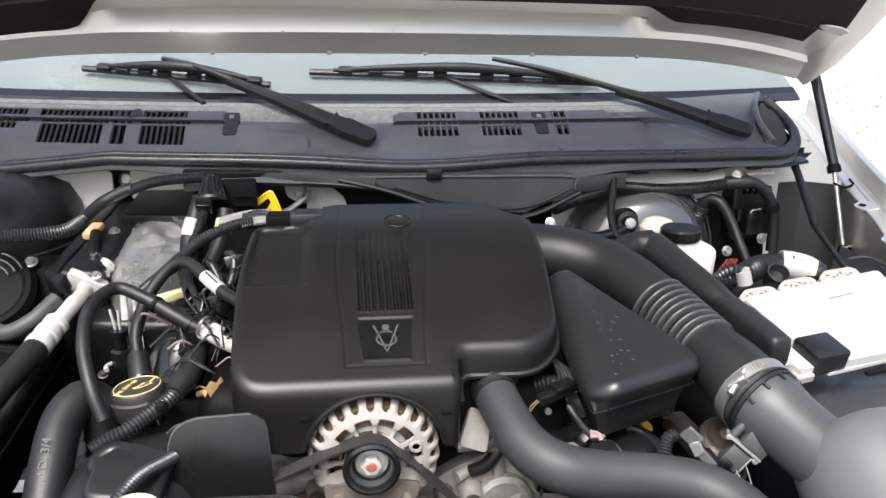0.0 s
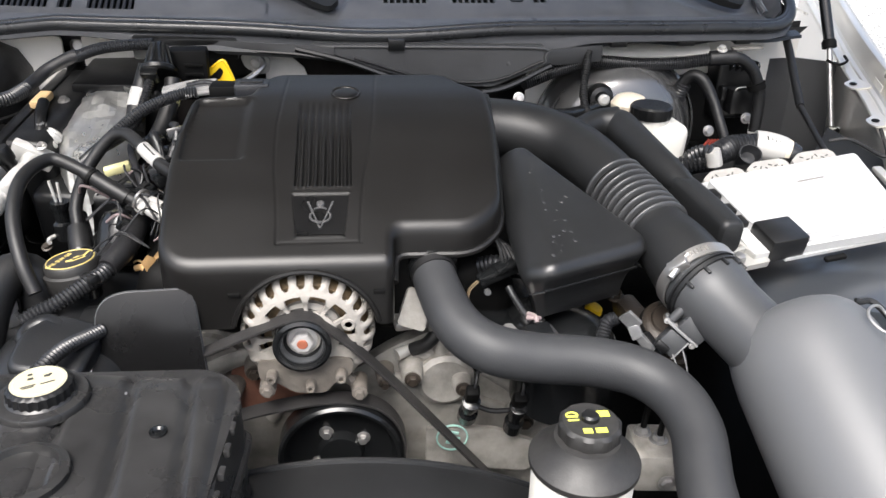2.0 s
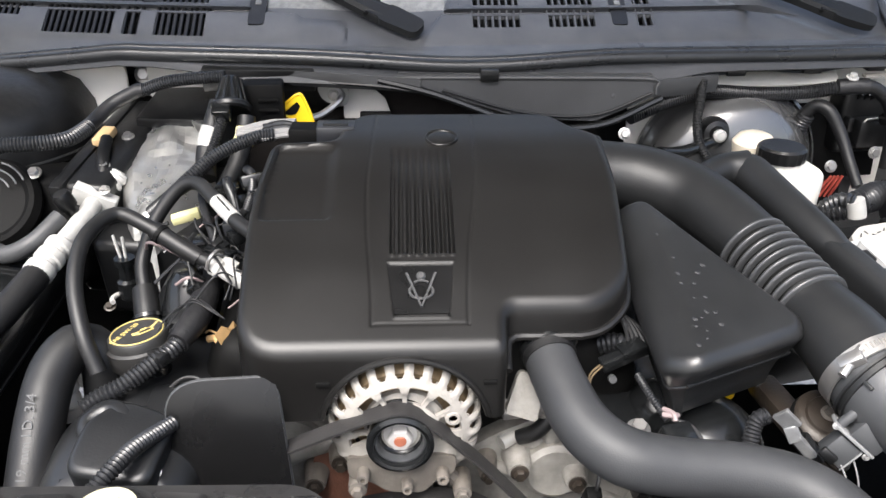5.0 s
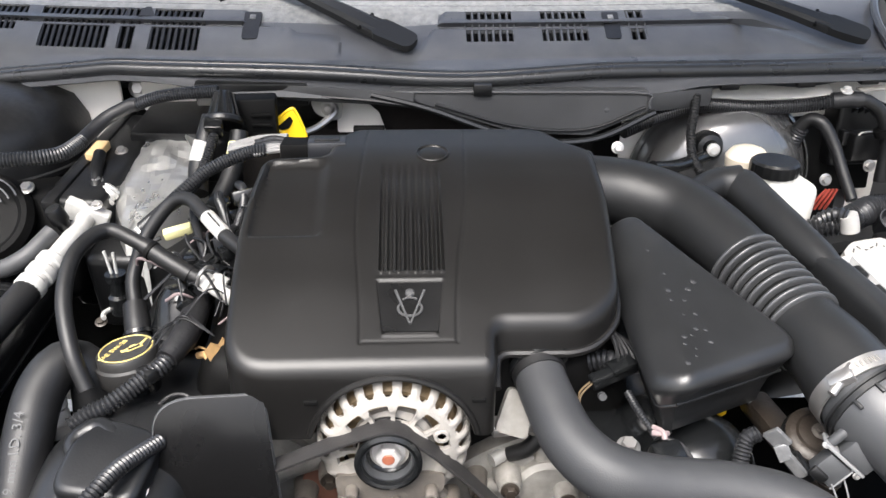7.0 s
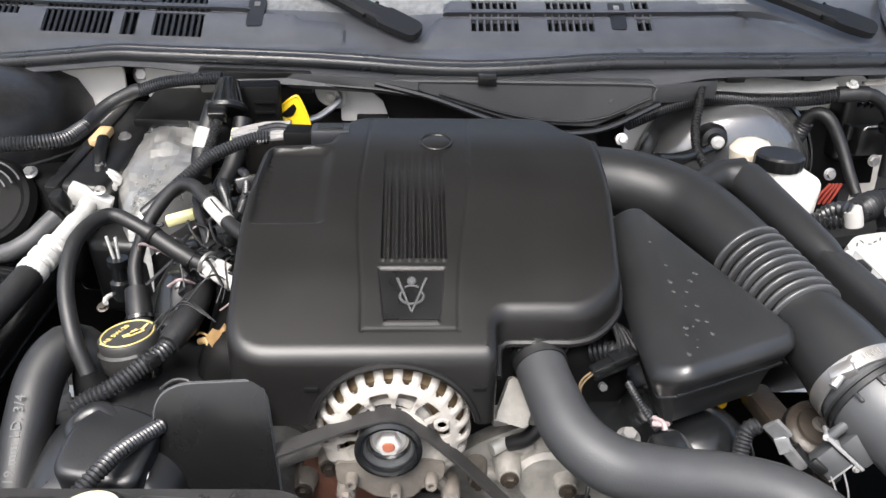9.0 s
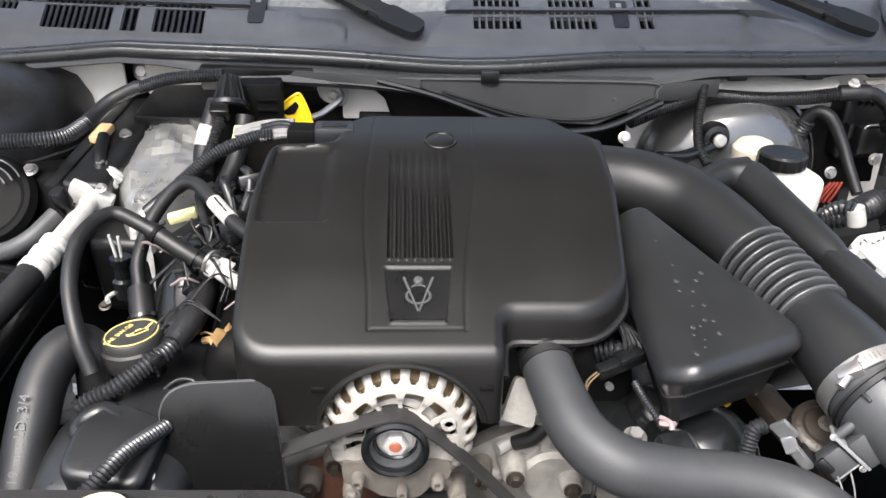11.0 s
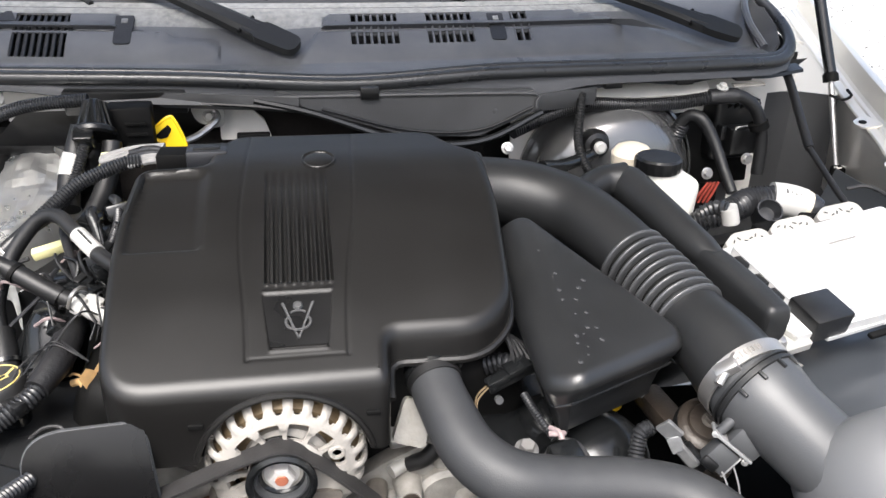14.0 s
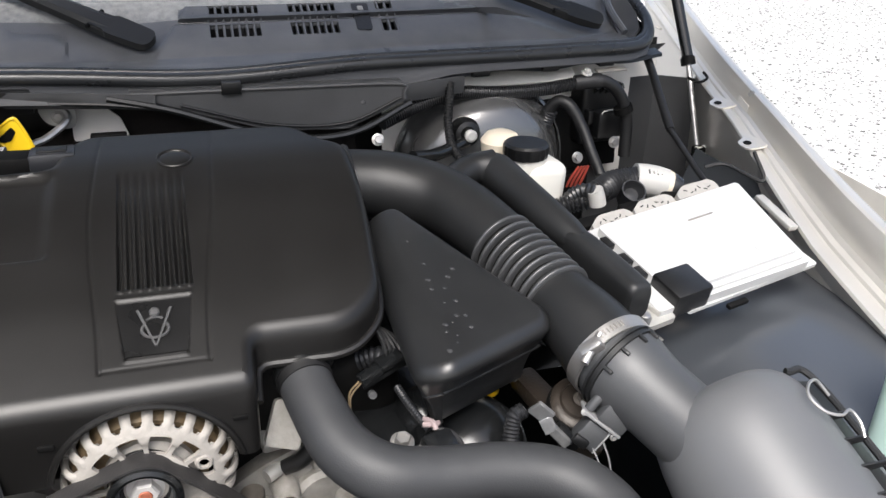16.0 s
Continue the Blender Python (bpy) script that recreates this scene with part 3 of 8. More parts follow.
# cowl end trough by the hinge
bm = strip([[(0.785, 1.42, 0.985), (0.815, 1.435, 0.982), (0.84, 1.465, 0.990), (0.855, 1.51, 1.010), (0.856, 1.56, 1.032)], [(0.785, 1.46, 1.010), (0.800, 1.47, 0.970), (0.825, 1.50, 0.965), (0.840, 1.53, 0.985), (0.848, 1.57, 1.034)],
            [(0.80, 1.53, 1.035), (0.812, 1.53, 0.985), (0.825, 1.545, 0.980), (0.838, 1.56, 1.0), (0.846, 1.59, 1.044)], [(0.83, 1.60, 1.055), (0.835, 1.60, 1.050), (0.840, 1.60, 1.050), (0.845, 1.61, 1.052), (0.85, 1.62, 1.056)]], 0.004)
part("end_trough", bm, COWL, cowl, "moulded end of the cowl by the hinge")
part("end_floor", strip([[(0.74, 1.385, 0.966), (0.83, 1.42, 0.966), (0.868, 1.49, 0.985)], [(0.74, 1.48, 0.962), (0.82, 1.50, 0.960), (0.868, 1.54, 1.0)], [(0.76, 1.60, 1.02), (0.83, 1.62, 1.03), (0.868, 1.63, 1.045)]], 0.003), DARK, cowl)
part("end_fin", tube([(0.79, 1.425, 0.992), (0.782, 1.47, 1.022), (0.795, 1.52, 1.045), (0.83, 1.58, 1.062)], 0.006, 8, 0.01), COWL, cowl)

# windscreen with dark lower band
cols = [-0.95 + 0.05 * i for i in range(39)]
rows = [[(x, 1.505 + bow(x) + 0.06 * max(0, abs(x - 0.06) - 0.6) + s * 0.86, 1.054 + s * 0.50) for x in cols] for s in (0, 0.1, 0.3, 0.6, 1.0)]
window = thing("window_1", (0, 1.5, 1.05), "pale misted windscreen above the cowl", "windscreen", kind="structure")
pane = part("pane", strip(rows, 0.005), GLASS, window)
pane.visible_shadow = False
part("band", strip([[(x, y - 0.003, z + 0.0045) for x, y, z in rows[0]], [(x, y - 0.003 - 0.02 * 0.86, z + 0.0045 - 0.012) for x, y, z in rows[0]]], 0.004), SEAL, window, "black rubber edge of the screen")
# Glossy black strip stands in for a dark reflection at the glass foot.
part("reflection_band", strip([[(x, y - 0.002, z + 0.004) for x, y, z in rows[0]], [(x, y - 0.002 + 0.018, z + 0.004 + 0.0105) for x, y, z in rows[0]]], 0.002), GLOSS, window, "dark reflection band drawn along the foot of the glass")

# the cabin behind the glass
bm = strip([[(x, 1.54 + bow(x), 0.98) for x in (-0.95, 0, 0.95)], [(x, 2.0, 1.0) for x in (-0.95, 0, 0.95)], [(x, 2.6, 0.7) for x in (-0.95, 0, 0.95)], [(x, 2.8, 1.6) for x in (-0.95, 0, 0.95)], [(x, 2.35, 1.54) for x in (-0.95, 0, 0.95)]])
tagged(part("dashboard", bm, PRIMER), "plain grey dashboard top behind the windscreen", "dashboard", kind="structure")


# ---- bonnet, propped open ----
def rear_edge(x):
    c = x - 0.06
    return Vector((x, 1.335 + 0.21 * c * c, 1.157 - 0.03 * c * c - 0.25 * max(0, abs(c) - 0.42) ** 2))


hx = [-0.80 + 0.02 * i for i in range(83)]
hood = thing("hood", (0.03, 1.4, 1.1), "raised beige-silver car hood seen from beneath", "car hood")


def hood_row(x, dy, dz):
    p = rear_edge(x)
    return p + Vector((0, dy, dz))


CENTRE = [(0.0, 0.0), (-0.010, 0.012), (-0.028, 0.030), (-0.031, 0.034), (-0.0275, 0.050), (-0.0225, 0.070), (-0.038, 0.080), (-0.125, 0.098)]
CORNER = [(0.0, 0.0), (-0.009, 0.012), (-0.022, 0.030), (-0.028, 0.033), (-0.030, 0.045), (-0.050, 0.056), (-0.085, 0.068), (-0.125, 0.090)]


def inside(x, k, low=0.0):
    """The inner frame's pressed section: an upright band across the middle that lies down towards the corners."""
    w = step01(-0.46, -0.36, x) * step01(0.54, 0.44, x)
    a, b = [w * CENTRE[k][i] + (1 - w) * CORNER[k][i] for i in (0, 1)]
    return hood_row(x, a - low * 0.4, b - low)


part("inner_frame", strip([[inside(x, k) for x in hx] for k in range(8)], 0.0015), PAINT, hood, "painted steel inner frame")
rows = []
for k in range(14):
    s = k / 13
    rows.append([hood_row(x, -0.118 - 0.60 * s - 0.02 * math.sin(math.pi * s), 0.089 + 0.72 * s) for x in hx])
part("pad", strip(rows, 0.006), PAD, hood, "dark felt insulation pad")
outer = [(0.006, -0.001), (0.022, 0.012), (0.036, 0.06), (-0.04, 0.17), (-0.42, 0.52), (-0.74, 0.83)]
part("skin", strip([[hood_row(x, a, b) for x in hx] for a, b in outer], 0.0015), PAINT, hood)
# pressed ribs that carry the pads either side, and the side flange
for x0, x1, tip, start in ((-0.80, -0.37, -0.43, 4.1), (0.45, 0.78, 0.52, 6.0)):
    cols = [x0 + (x1 - x0) * i / 24 for i in range(25)]
    rows = []
    for f in (0, 0.3, 0.6, 1.0):
        row = []
        for x in cols:
            g = step01(tip, x1 if x1 < 0 else x0, x)
            k = start + (6.7 - start) * g ** 0.7
            k += (6.98 - k) * f
            i = int(k)
            row.append(inside(x, i, 0.003).lerp(inside(x, i + 1, 0.003), k - i))
        rows.append(row)
    part("corner_pad", strip(rows, 0.004), PAD, hood)
for sx in (-0.80, 0.84):
    p = rear_edge(sx)
    s = 1 if sx > 0 else -1
    rows = [[p + Vector((s * o * (0.35 + 1.9 * math.sqrt(t)), -0.74 * t, 0.81 * t + h)) for t in (0, 0.05, 0.12, 0.25, 0.5, 1.0)] for o, h in ((-0.004, 0.006), (0.016, -0.004), (0.046, -0.012), (0.072, -0.010), (0.082, 0.012), (0.06, 0.05))]
    part("side_flange", strip(rows, 0.002), PAINT, hood)
for x in (-0.355, -0.118, 0.192, 0.443):
    part("slot", box((0.013, 0.003, 0.0035), Matrix.Translation(hood_row(x, -0.0045, 0.009)) @ pose(0, 0, 0, 20), 0.001), DARK, hood)
for x in (-0.225, -0.04, 0.115, 0.295, 0.487):
    part("stop", lathe([(0.005, 0), (0.004, 0.003), (0.0, 0.004)], Matrix.Translation(hood_row(x, -0.002, 0.001)) @ pose(0, 0, 0, 150), 10), WHITE, hood)
for x in (-0.28, -0.11, 0.06, 0.25):
    part("drain_dimple", lathe([(0.0042, 0), (0.003, 0.0014), (0.0, 0.002)], Matrix.Translation(inside(x, 3)) @ pose(0, 0, 0, 100), 10), PAINT, hood)
part("plug", lathe([(0.026, 0), (0.025, 0.002), (0.0, 0.003)], Matrix.Translation((0.808, 1.315, 1.2035)) @ pose(0, 0, 0, 168, 14) @ Matrix.Diagonal((1, 0.8, 1, 1)), 24), PAINT, hood)

strut = thing("gas_strut", (0.93, 1.36, 0.79), "black gas strut with a bright rod holding the hood", "gas strut")
part("cylinder", rod((0.929, 1.432, 0.938), (0.905, 1.515, 1.12), 0.0098, 16), GLOSS, strut)
part("rod", rod((0.930, 1.36, 0.79), (0.929, 1.434, 0.94), 0.005, 12), STEEL, strut)
part("collar", lathe([(0.013, 0), (0.013, 0.012), (0.010, 0.016)], between((0.9293, 1.429, 0.930), (0.928, 1.436, 0.945))[0], 16), DARK, strut)
part("upper_socket", box((0.03, 0.03, 0.045), pose(0.904, 1.518, 1.128, 20), 0.008), GLOSS, strut)
part("lower_socket", box((0.022, 0.022, 0.035), pose(0.930, 1.357, 0.785), 0.006), DARK, strut)
part("cable", tube([(0.905, 1.50, 1.13), (0.925, 1.47, 1.16), (0.915, 1.44, 1.20), (0.88, 1.40, 1.20)], 0.003, 8), WHITE, strut)

# ---- wings ----
def wide(y):
    """The inner flange narrows towards the screen."""
    return float(np.interp(y, [0.7, 0.95, 1.25], [1.1, 1.05, 0.75]))


def fender(s, label):
    """One front wing, with its rolled inner flange. s: +1 or -1 for the car's two sides."""
    edge = [(1.115, 1.84, 1.02), (1.06, 1.64, 0.985), (0.985, 1.40, 0.950), (0.935, 1.19, 0.915), (0.895, 0.94, 0.862), (0.855, 0.62, 0.81), (0.80, 0.2, 0.765), (0.70, -0.1, 0.74)]
    line, _, _ = curve_points(edge, 0.03)
    prof = [(-0.040, -0.30), (-0.050, -0.085), (-0.058, -0.064), (-0.062, -0.058), (-0.060, -0.0545), (-0.044, -0.0530), (-0.041, -0.0555), (-0.037, -0.0555), (-0.034, -0.0520), (-0.026, -0.0500), (-0.021, -0.044), (-0.017, -0.010), (-0.014, -0.001), (-0.010, 0.001), (0, 0.001), (0.012, -0.006), (0.022, -0.06), (0.035, -0.2), (0.03, -0.5), (0.0, -0.66)]
    ob = thing("fender", (s * 0.95 + (0 if s > 0 else 0.04), 0.9, 0.3), label, "car fender", "front fenders")
    rows = [[((p.x + a * (wide(p.y) if a < 0 else 1)) * s + (0 if s > 0 else 0.04), p.y, p.z + b * (wide(p.y) if a < 0 else 1)) for p in line] for a, b in prof]
    part("panel", strip(rows, 0.0015), PAINT, ob, smooth=18)
    return ob


right = fender(1, "beige-silver front fender with bolted inner flange")
fender(-1, "beige-silver front fender beside the blower housing")
for p in ((0.915, 1.302, 0.894), (0.883, 1.172, 0.870)):
    part("tab", slab(rounded([(-0.017, -0.012), (0.020, -0.022), (0.020, 0.022), (-0.017, 0.012)], 0.010), 0.003, pose(p[0], p[1], p[2], 8, -8, 14), 0.001), PAINT, right)
    part("hole", lathe([(0.0065, 0), (0.006, 0.0006), (0, 0.0007)], pose(p[0] - 0.005, p[1], p[2] + 0.0035, 8, -8), 14), DARK, right)
part("hinge_plate", slab(rounded([(-0.03, -0.010), (0.02, -0.014), (0.034, 0.0), (0.02, 0.012), (-0.03, 0.014)], 0.006), 0.004, pose(0.918, 1.535, 0.975, 20, 10, 60), 0.001), PAINT, right)
part("sticker", slab(rounded([(-0.020, -0.006), (0.020, -0.006), (0.020, 0.006), (-0.020, 0.006)], 0.001), 0.0008, frame_at((0.928, 1.262, 0.906), (0.05, 0.21, 0.035), (0.03, 0, 1)), 0), PRIMER, right, "small pale paper sticker")
part("spring_hook", tube([(0.912, 1.40, 0.915), (0.925, 1.385, 0.910), (0.945, 1.39, 0.915), (0.95, 1.41, 0.92)], 0.0025, 8), DARK, right)

# ---- firewall and side walls ----
bm = strip([[(x, 1.43 - 0.035 * step01(0.3, 0.4, x) + bow(x), z) for x in [-0.9 + 0.05 * i for i in range(37)]] for z in (0.29, 0.6, 0.75, 0.86, 0.966)], 0.004)
tagged(part("wall_firewall", bm, PLASTIC), "black covered firewall behind the engine", "firewall", kind="structure")
bm = strip([[(x, 1.386 + bow(x), z) for x in [0.36 + 0.03 * i for i in range(19)]] for z in (0.70, 0.80, 0.87, 0.945)], 0.003)
tagged(part("wall_firewall_side", bm, PRIMER), "beige painted steel firewall beside the brake booster", "firewall", kind="structure")
lx = [-0.27 + 0.04 * i for i in range(18)]
bm = strip([[(x, 1.435 + bow(x), 0.968) for x in lx], [(x, 1.37 + bow(x), 0.966) for x in lx], [(x, 1.335 + bow(x), 0.952 - 0.01 * max(0, x)) for x in lx], [(x, 1.318 + bow(x), 0.955 - 0.012 * max(0, x) - 0.10 * max(0, -x - 0.35)) for x in lx], [(x, 1.312 + bow(x), 0.970 - 0.018 * max(0, x) - 0.11 * max(0, -x - 0.35)) for x in lx]], 0.002)
tagged(part("trim_cowl_lip", bm, PLASTIC), "black lip of the cowl under the rubber seal", "trim", kind="structure")
for sx, nm in ((1.02, "wall_apron_driver"), (-0.80, "wall_apron_passenger")):
    bm = strip([[(sx, 1.5, z), (sx + 0.0, 1.25, z), (sx - 0.02 * (1 if sx > 0 else -1), 1.0, z), (sx - 0.09 * (1 if sx > 0 else -1), 0.3, z - 0.05)] for z in (0.3, 0.6, 0.75, 0.84)], 0.004)
    tagged(part(nm, bm, PRIMER), "painted inner wing wall of the engine bay", "apron", kind="structure")
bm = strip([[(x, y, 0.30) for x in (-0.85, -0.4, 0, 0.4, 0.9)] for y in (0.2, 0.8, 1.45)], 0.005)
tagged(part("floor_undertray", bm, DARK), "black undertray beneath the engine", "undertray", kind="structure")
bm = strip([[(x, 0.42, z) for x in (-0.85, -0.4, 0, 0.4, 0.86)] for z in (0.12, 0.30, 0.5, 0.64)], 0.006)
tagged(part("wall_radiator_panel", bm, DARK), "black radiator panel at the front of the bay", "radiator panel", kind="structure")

# wheelhouse liner: the smooth black sheet beside the air cleaner
rows = []
for y in (1.30, 1.12, 0.98, 0.90, 0.84, 0.76, 0.66, 0.5):
    rows.append([(x, y, 0.70 + 0.05 * (x - 0.5) / 0.35 + 0.035 * math.sin((y - 0.6) * 7) * math.sin((x - 0.45) * 7) - 0.06 * max(0, 0.8 - y)) for x in (0.505, 0.54, 0.58, 0.64, 0.70, 0.76, 0.82, 0.86)])
rows = [r + [(0.885, r[-1][1], 0.82)] for r in rows]
tagged(part("wheelhouse_liner", strip(rows, 0.003), LINER, smooth=60), "smooth black plastic wheelhouse liner", "liner", kind="structure")
# painted inner panels that show beside the blower and above the booster
bm = slab(rounded([(-0.56, 0.957), (-0.410, 0.957), (-0.410, 0.86), (-0.56, 0.86)], 0.01), 0.006, Matrix.Translation((0, 1.392, 0)) @ pose(0, 0, 0, 90), 0.001)
tagged(part("wall_cowl_side", bm, PRIMER), "beige painted panel beside the blower housing", "panel", kind="structure")
lc = [(0.40, 1.325, 0.917), (0.47, 1.352, 0.924), (0.55, 1.368, 0.916), (0.63, 1.372, 0.917), (0.70, 1.374, 0.924)]
rows = []
for dy, dz in ((0.034, 0.026), (0.018, 0.022), (0.004, 0.0155), (-0.002, 0.0125), (0.004, 0.006)):
    rows.append([(x, float(np.interp(x, [p[0] for p in lc], [p[1] for p in lc])) + dy, float(np.interp(x, [p[0] for p in lc], [p[2] for p in lc])) + dz) for x in [0.42 + 0.01 * k for k in range(27)]])
tagged(part("wall_firewall_ledge", strip(rows, 0.002), PRIMER, smooth=60), "beige painted ledge above the brake booster", "panel", kind="structure")
bm = slab(rounded([(-0.385, 0.90), (-0.28, 0.90), (-0.28, 0.957), (-0.385, 0.957)], 0.008), 0.005, Matrix.Translation((0, 1.412, 0)) @ pose(0, 0, 0, 90), 0.001)
tagged(part("wall_cowl_strip", bm, PRIMER), "beige painted strip below the cowl lip", "panel", kind="structure")

# ---- engine cover ----
ZY, ZZ = [0.70, 0.77, 0.79, 0.811, 0.842, 0.866, 0.93, 1.0, 1.064, 1.13, 1.2], [0.815, 0.846, 0.856, 0.8655, 0.880, 0.891, 0.916, 0.938, 0.953, 0.959, 0.96]
_zs = np.array([np.interp(y, ZY, ZZ) for y in np.linspace(0.7, 1.2, 101)])
_zs = np.convolve(np.pad(_zs, 4, "edge"), np.ones(9) / 9, "valid")


def crown(x, y):
    """Height of the cover's top."""
    return float(np.interp(y, np.linspace(0.7, 1.2, 101), _zs)) - 0.10 * max(0, abs(x - 0.03) - 0.10) ** 2


def panel_half(y):
    return 0.0585 if y > 1.0 else 0.045 + 0.0135 * step01(0.80, 1.0, y)


def cover_detail(x, y):
    """Grooves, the slatted field, the badge recess, the cap dimple and the sunk corner panel."""
    d = 0.0
    cx = 0.020 + 0.05 * max(0, y - 0.9)
    h = panel_half(y)
    if y > 0.800:
        for s in (-1, 1):
            d -= 0.0011 * math.exp(-((x - cx - s * h) / 0.0014) ** 2)
    if abs(x - cx) < h:
        d -= 0.0005 * math.exp(-((y - 0.802) / 0.0012) ** 2)
    bx = x - 0.0235
    if 0.874 < y < 1.05 and abs(bx) < 0.0330:
        fade = step01(0.8775, 0.8815, y) * (1 - 0.55 * step01(0.91, 1.00, y) - 0.45 * step01(1.01, 1.045, y)) * step01(0, 0.002, 0.0330 - abs(bx))
        g = (bx + 0.0298) / 0.00851
        away = abs(g - round(g)) * 0.00851
        d -= 0.0050 * fade * (1 - step01(0.0012, 0.0030, away)) + 0.0022 * fade
        d += 0.0014 * math.exp(-(away / 0.0016) ** 2 - ((y - 0.8765) / 0.0018) ** 2)
    hw = 0.0265 + 0.0065 * (y - 0.811) / 0.055
    inside = step01(0, 0.0022, hw - abs(x - 0.0215)) * step01(0, 0.0022, y - 0.8095) * step01(0, 0.0022, 0.8675 - y)
    d -= (0.0008 + 0.0030 * (0.8675 - y) / 0.058) * inside
    d += 0.0007 * step01(0, 0.002, hw + 0.001 - abs(x - 0.0215)) * (math.exp(-((y - 0.8690) / 0.0011) ** 2) + 1.3 * math.exp(-((y - 0.8085) / 0.0011) ** 2))
    if x < -0.06 and y > 0.90:
        d -= 0.006 * step01(-0.069, -0.075, x) * step01(0.922, 0.930, y) * step01(1.056, 1.040, y) * step01(-0.150, -0.138, x)
    return d


poly = [(-0.150, 0.776), (0.100, 0.776), (0.102, 0.819), (0.192, 0.819), (0.227, 0.850), (0.240, 1.00), (0.238, 1.078), (0.210, 1.098), (0.186, 1.140), (-0.044, 1.140), (-0.066, 1.112), (-0.074, 1.064), (-0.146, 1.060), (-0.156, 0.95)]
rad = [0.045, 0.012, 0.012, 0.05, 0.05, 0.08, 0.015, 0.02, 0.02, 0.02, 0.02, 0.012, 0.02, 0.1]
line = rounded(poly, rad, 8)
dense = []
for a, b in zip(line, line[1:] + line[:1]):
    n = max(1, int((b - a).length / 0.004))
    dense += [a + (b - a) * i / n for i in range(n)]
line = dense
N = len(line)
inw = []
for i in range(N):
    t = (line[(i + 1) % N] - line[i - 1]).normalized()
    inw.append(Vector((-t.y, t.x)))


def skirt_bottom(p):
    if p.y < 0.80:
        if -0.074 < p.x - 0.005 < 0.078:
            return 0.760 + math.sqrt(max(0.0, 0.0790 ** 2 - (p.x - 0.005) ** 2))
        return 0.772
    if p.x < -0.10:
        return crown(p.x, p.y) - 0.075
    if p.x > 0.08 and p.y < 0.83:
        return crown(p.x, p.y) - 0.036
    return crown(p.x, p.y) - 0.036


def cover_top():
    bm = bmesh.new()
    R = 0.011
    rings = []
    ring = []
    for p in line:
        ring.append(bm.verts.new((p.x, p.y, min(skirt_bottom(p), crown(p.x, p.y) - 0.0115))))
    rings.append(ring)
    for f in (0.75, 0.5, 0.25):
        ring = []
        for p in line:
            zb, zt = min(skirt_bottom(p), crown(p.x, p.y) - 0.0115), crown(p.x, p.y) - R
            ring.append(bm.verts.new((p.x, p.y, zt + (zb - zt) * f)))
        rings.append(ring)
    for k in range(6):
        a = k / 5 * math.pi / 2
        off, drop = R * (1 - math.cos(a)), R * (1 - math.sin(a))
        ring = []
        for p, n in zip(line, inw):
            q = p + n * off
            ring.append(bm.verts.new((q.x, q.y, crown(q.x, q.y) - drop)))
        rings.append(ring)
    for a, b in zip(rings, rings[1:]):
        for i in range(N):
            bm.faces.new((a[i], a[(i + 1) % N], b[(i + 1) % N], b[i]))
    top = bm.faces.new(rings[-1])
    flat = [top]
    for axis, lo, hi in ((0, -0.16, 0.25), (1, 0.77, 1.145)):
        v = lo
        while v < hi:
            no = (1, 0, 0) if axis == 0 else (0, 1, 0)
            co = (v, 0, 0) if axis == 0 else (0, v, 0)
            geom = set(flat)
            for f in flat:
                geom.update(f.verts)
                geom.update(f.edges)
            cut = bmesh.ops.bisect_plane(bm, geom=list(geom), plane_co=co, plane_no=no, dist=1e-6)
            flat = [g for g in cut["geom"] if isinstance(g, bmesh.types.BMFace)]
            if axis == 0:
                v += 0.0014 if -0.045 < v < 0.095 else 0.006
            else:
                v += 0.0014 if 0.795 < v < 0.885 else 0.0028
    outer = set(rings[-1])
    for v in {v for f in flat for v in f.verts}:
        if v not in outer:
            v.co.z = crown(v.co.x, v.co.y) + cover_detail(v.co.x, v.co.y)
    return bm


cover = thing("engine_cover", (0.04, 0.95, 0.77), "matte black moulded plastic engine cover with slatted centre", "engine cover")
part("shell", cover_top(), COVER, cover, smooth=50)
# rolled rim below the lobe on the driver's side
rim = [p for p in line if p.x > 0.10 and p.y < 1.09]
part("rim", tube([(p.x + 0.001, p.y - 0.001, crown(p.x, p.y) - 0.034) for p in rim[::4]], 0.0042, 8, 0.008), COVER, cover)
arch = [(0.005 + 0.0800 * math.sin(a), 0.7755, 0.760 + 0.0800 * math.cos(a)) for a in [math.radians(-78 + 4.6 * i) for i in range(35)]]
part("arch_rim", tube(arch, 0.0032, 8, 0.006), COVER, cover)
for x in (-0.070, 0.084):
    part("slot", box((0.013, 0.004, 0.005), pose(x, 0.7755, 0.814), 0.001), DARK, cover)

cap_tilt = math.degrees(math.atan2(crown(0.05, 1.075) - crown(0.05, 1.05), 0.025))
part("cap", lathe([(0.0195, -0.002), (0.0195, 0.0004), (0.0185, 0.0012), (0.0172, 0.0008), (0.0160, -0.0004), (0.0140, 0.0004), (0.009, 0.0012), (0, 0.0015)], Matrix.Translation((0.0495, 1.062, crown(0.0495, 1.062) + 0.0006)) @ pose(0, 0, 0, cap_tilt), 40), COVER, cover, "round moulded cap set in the top", smooth=30)
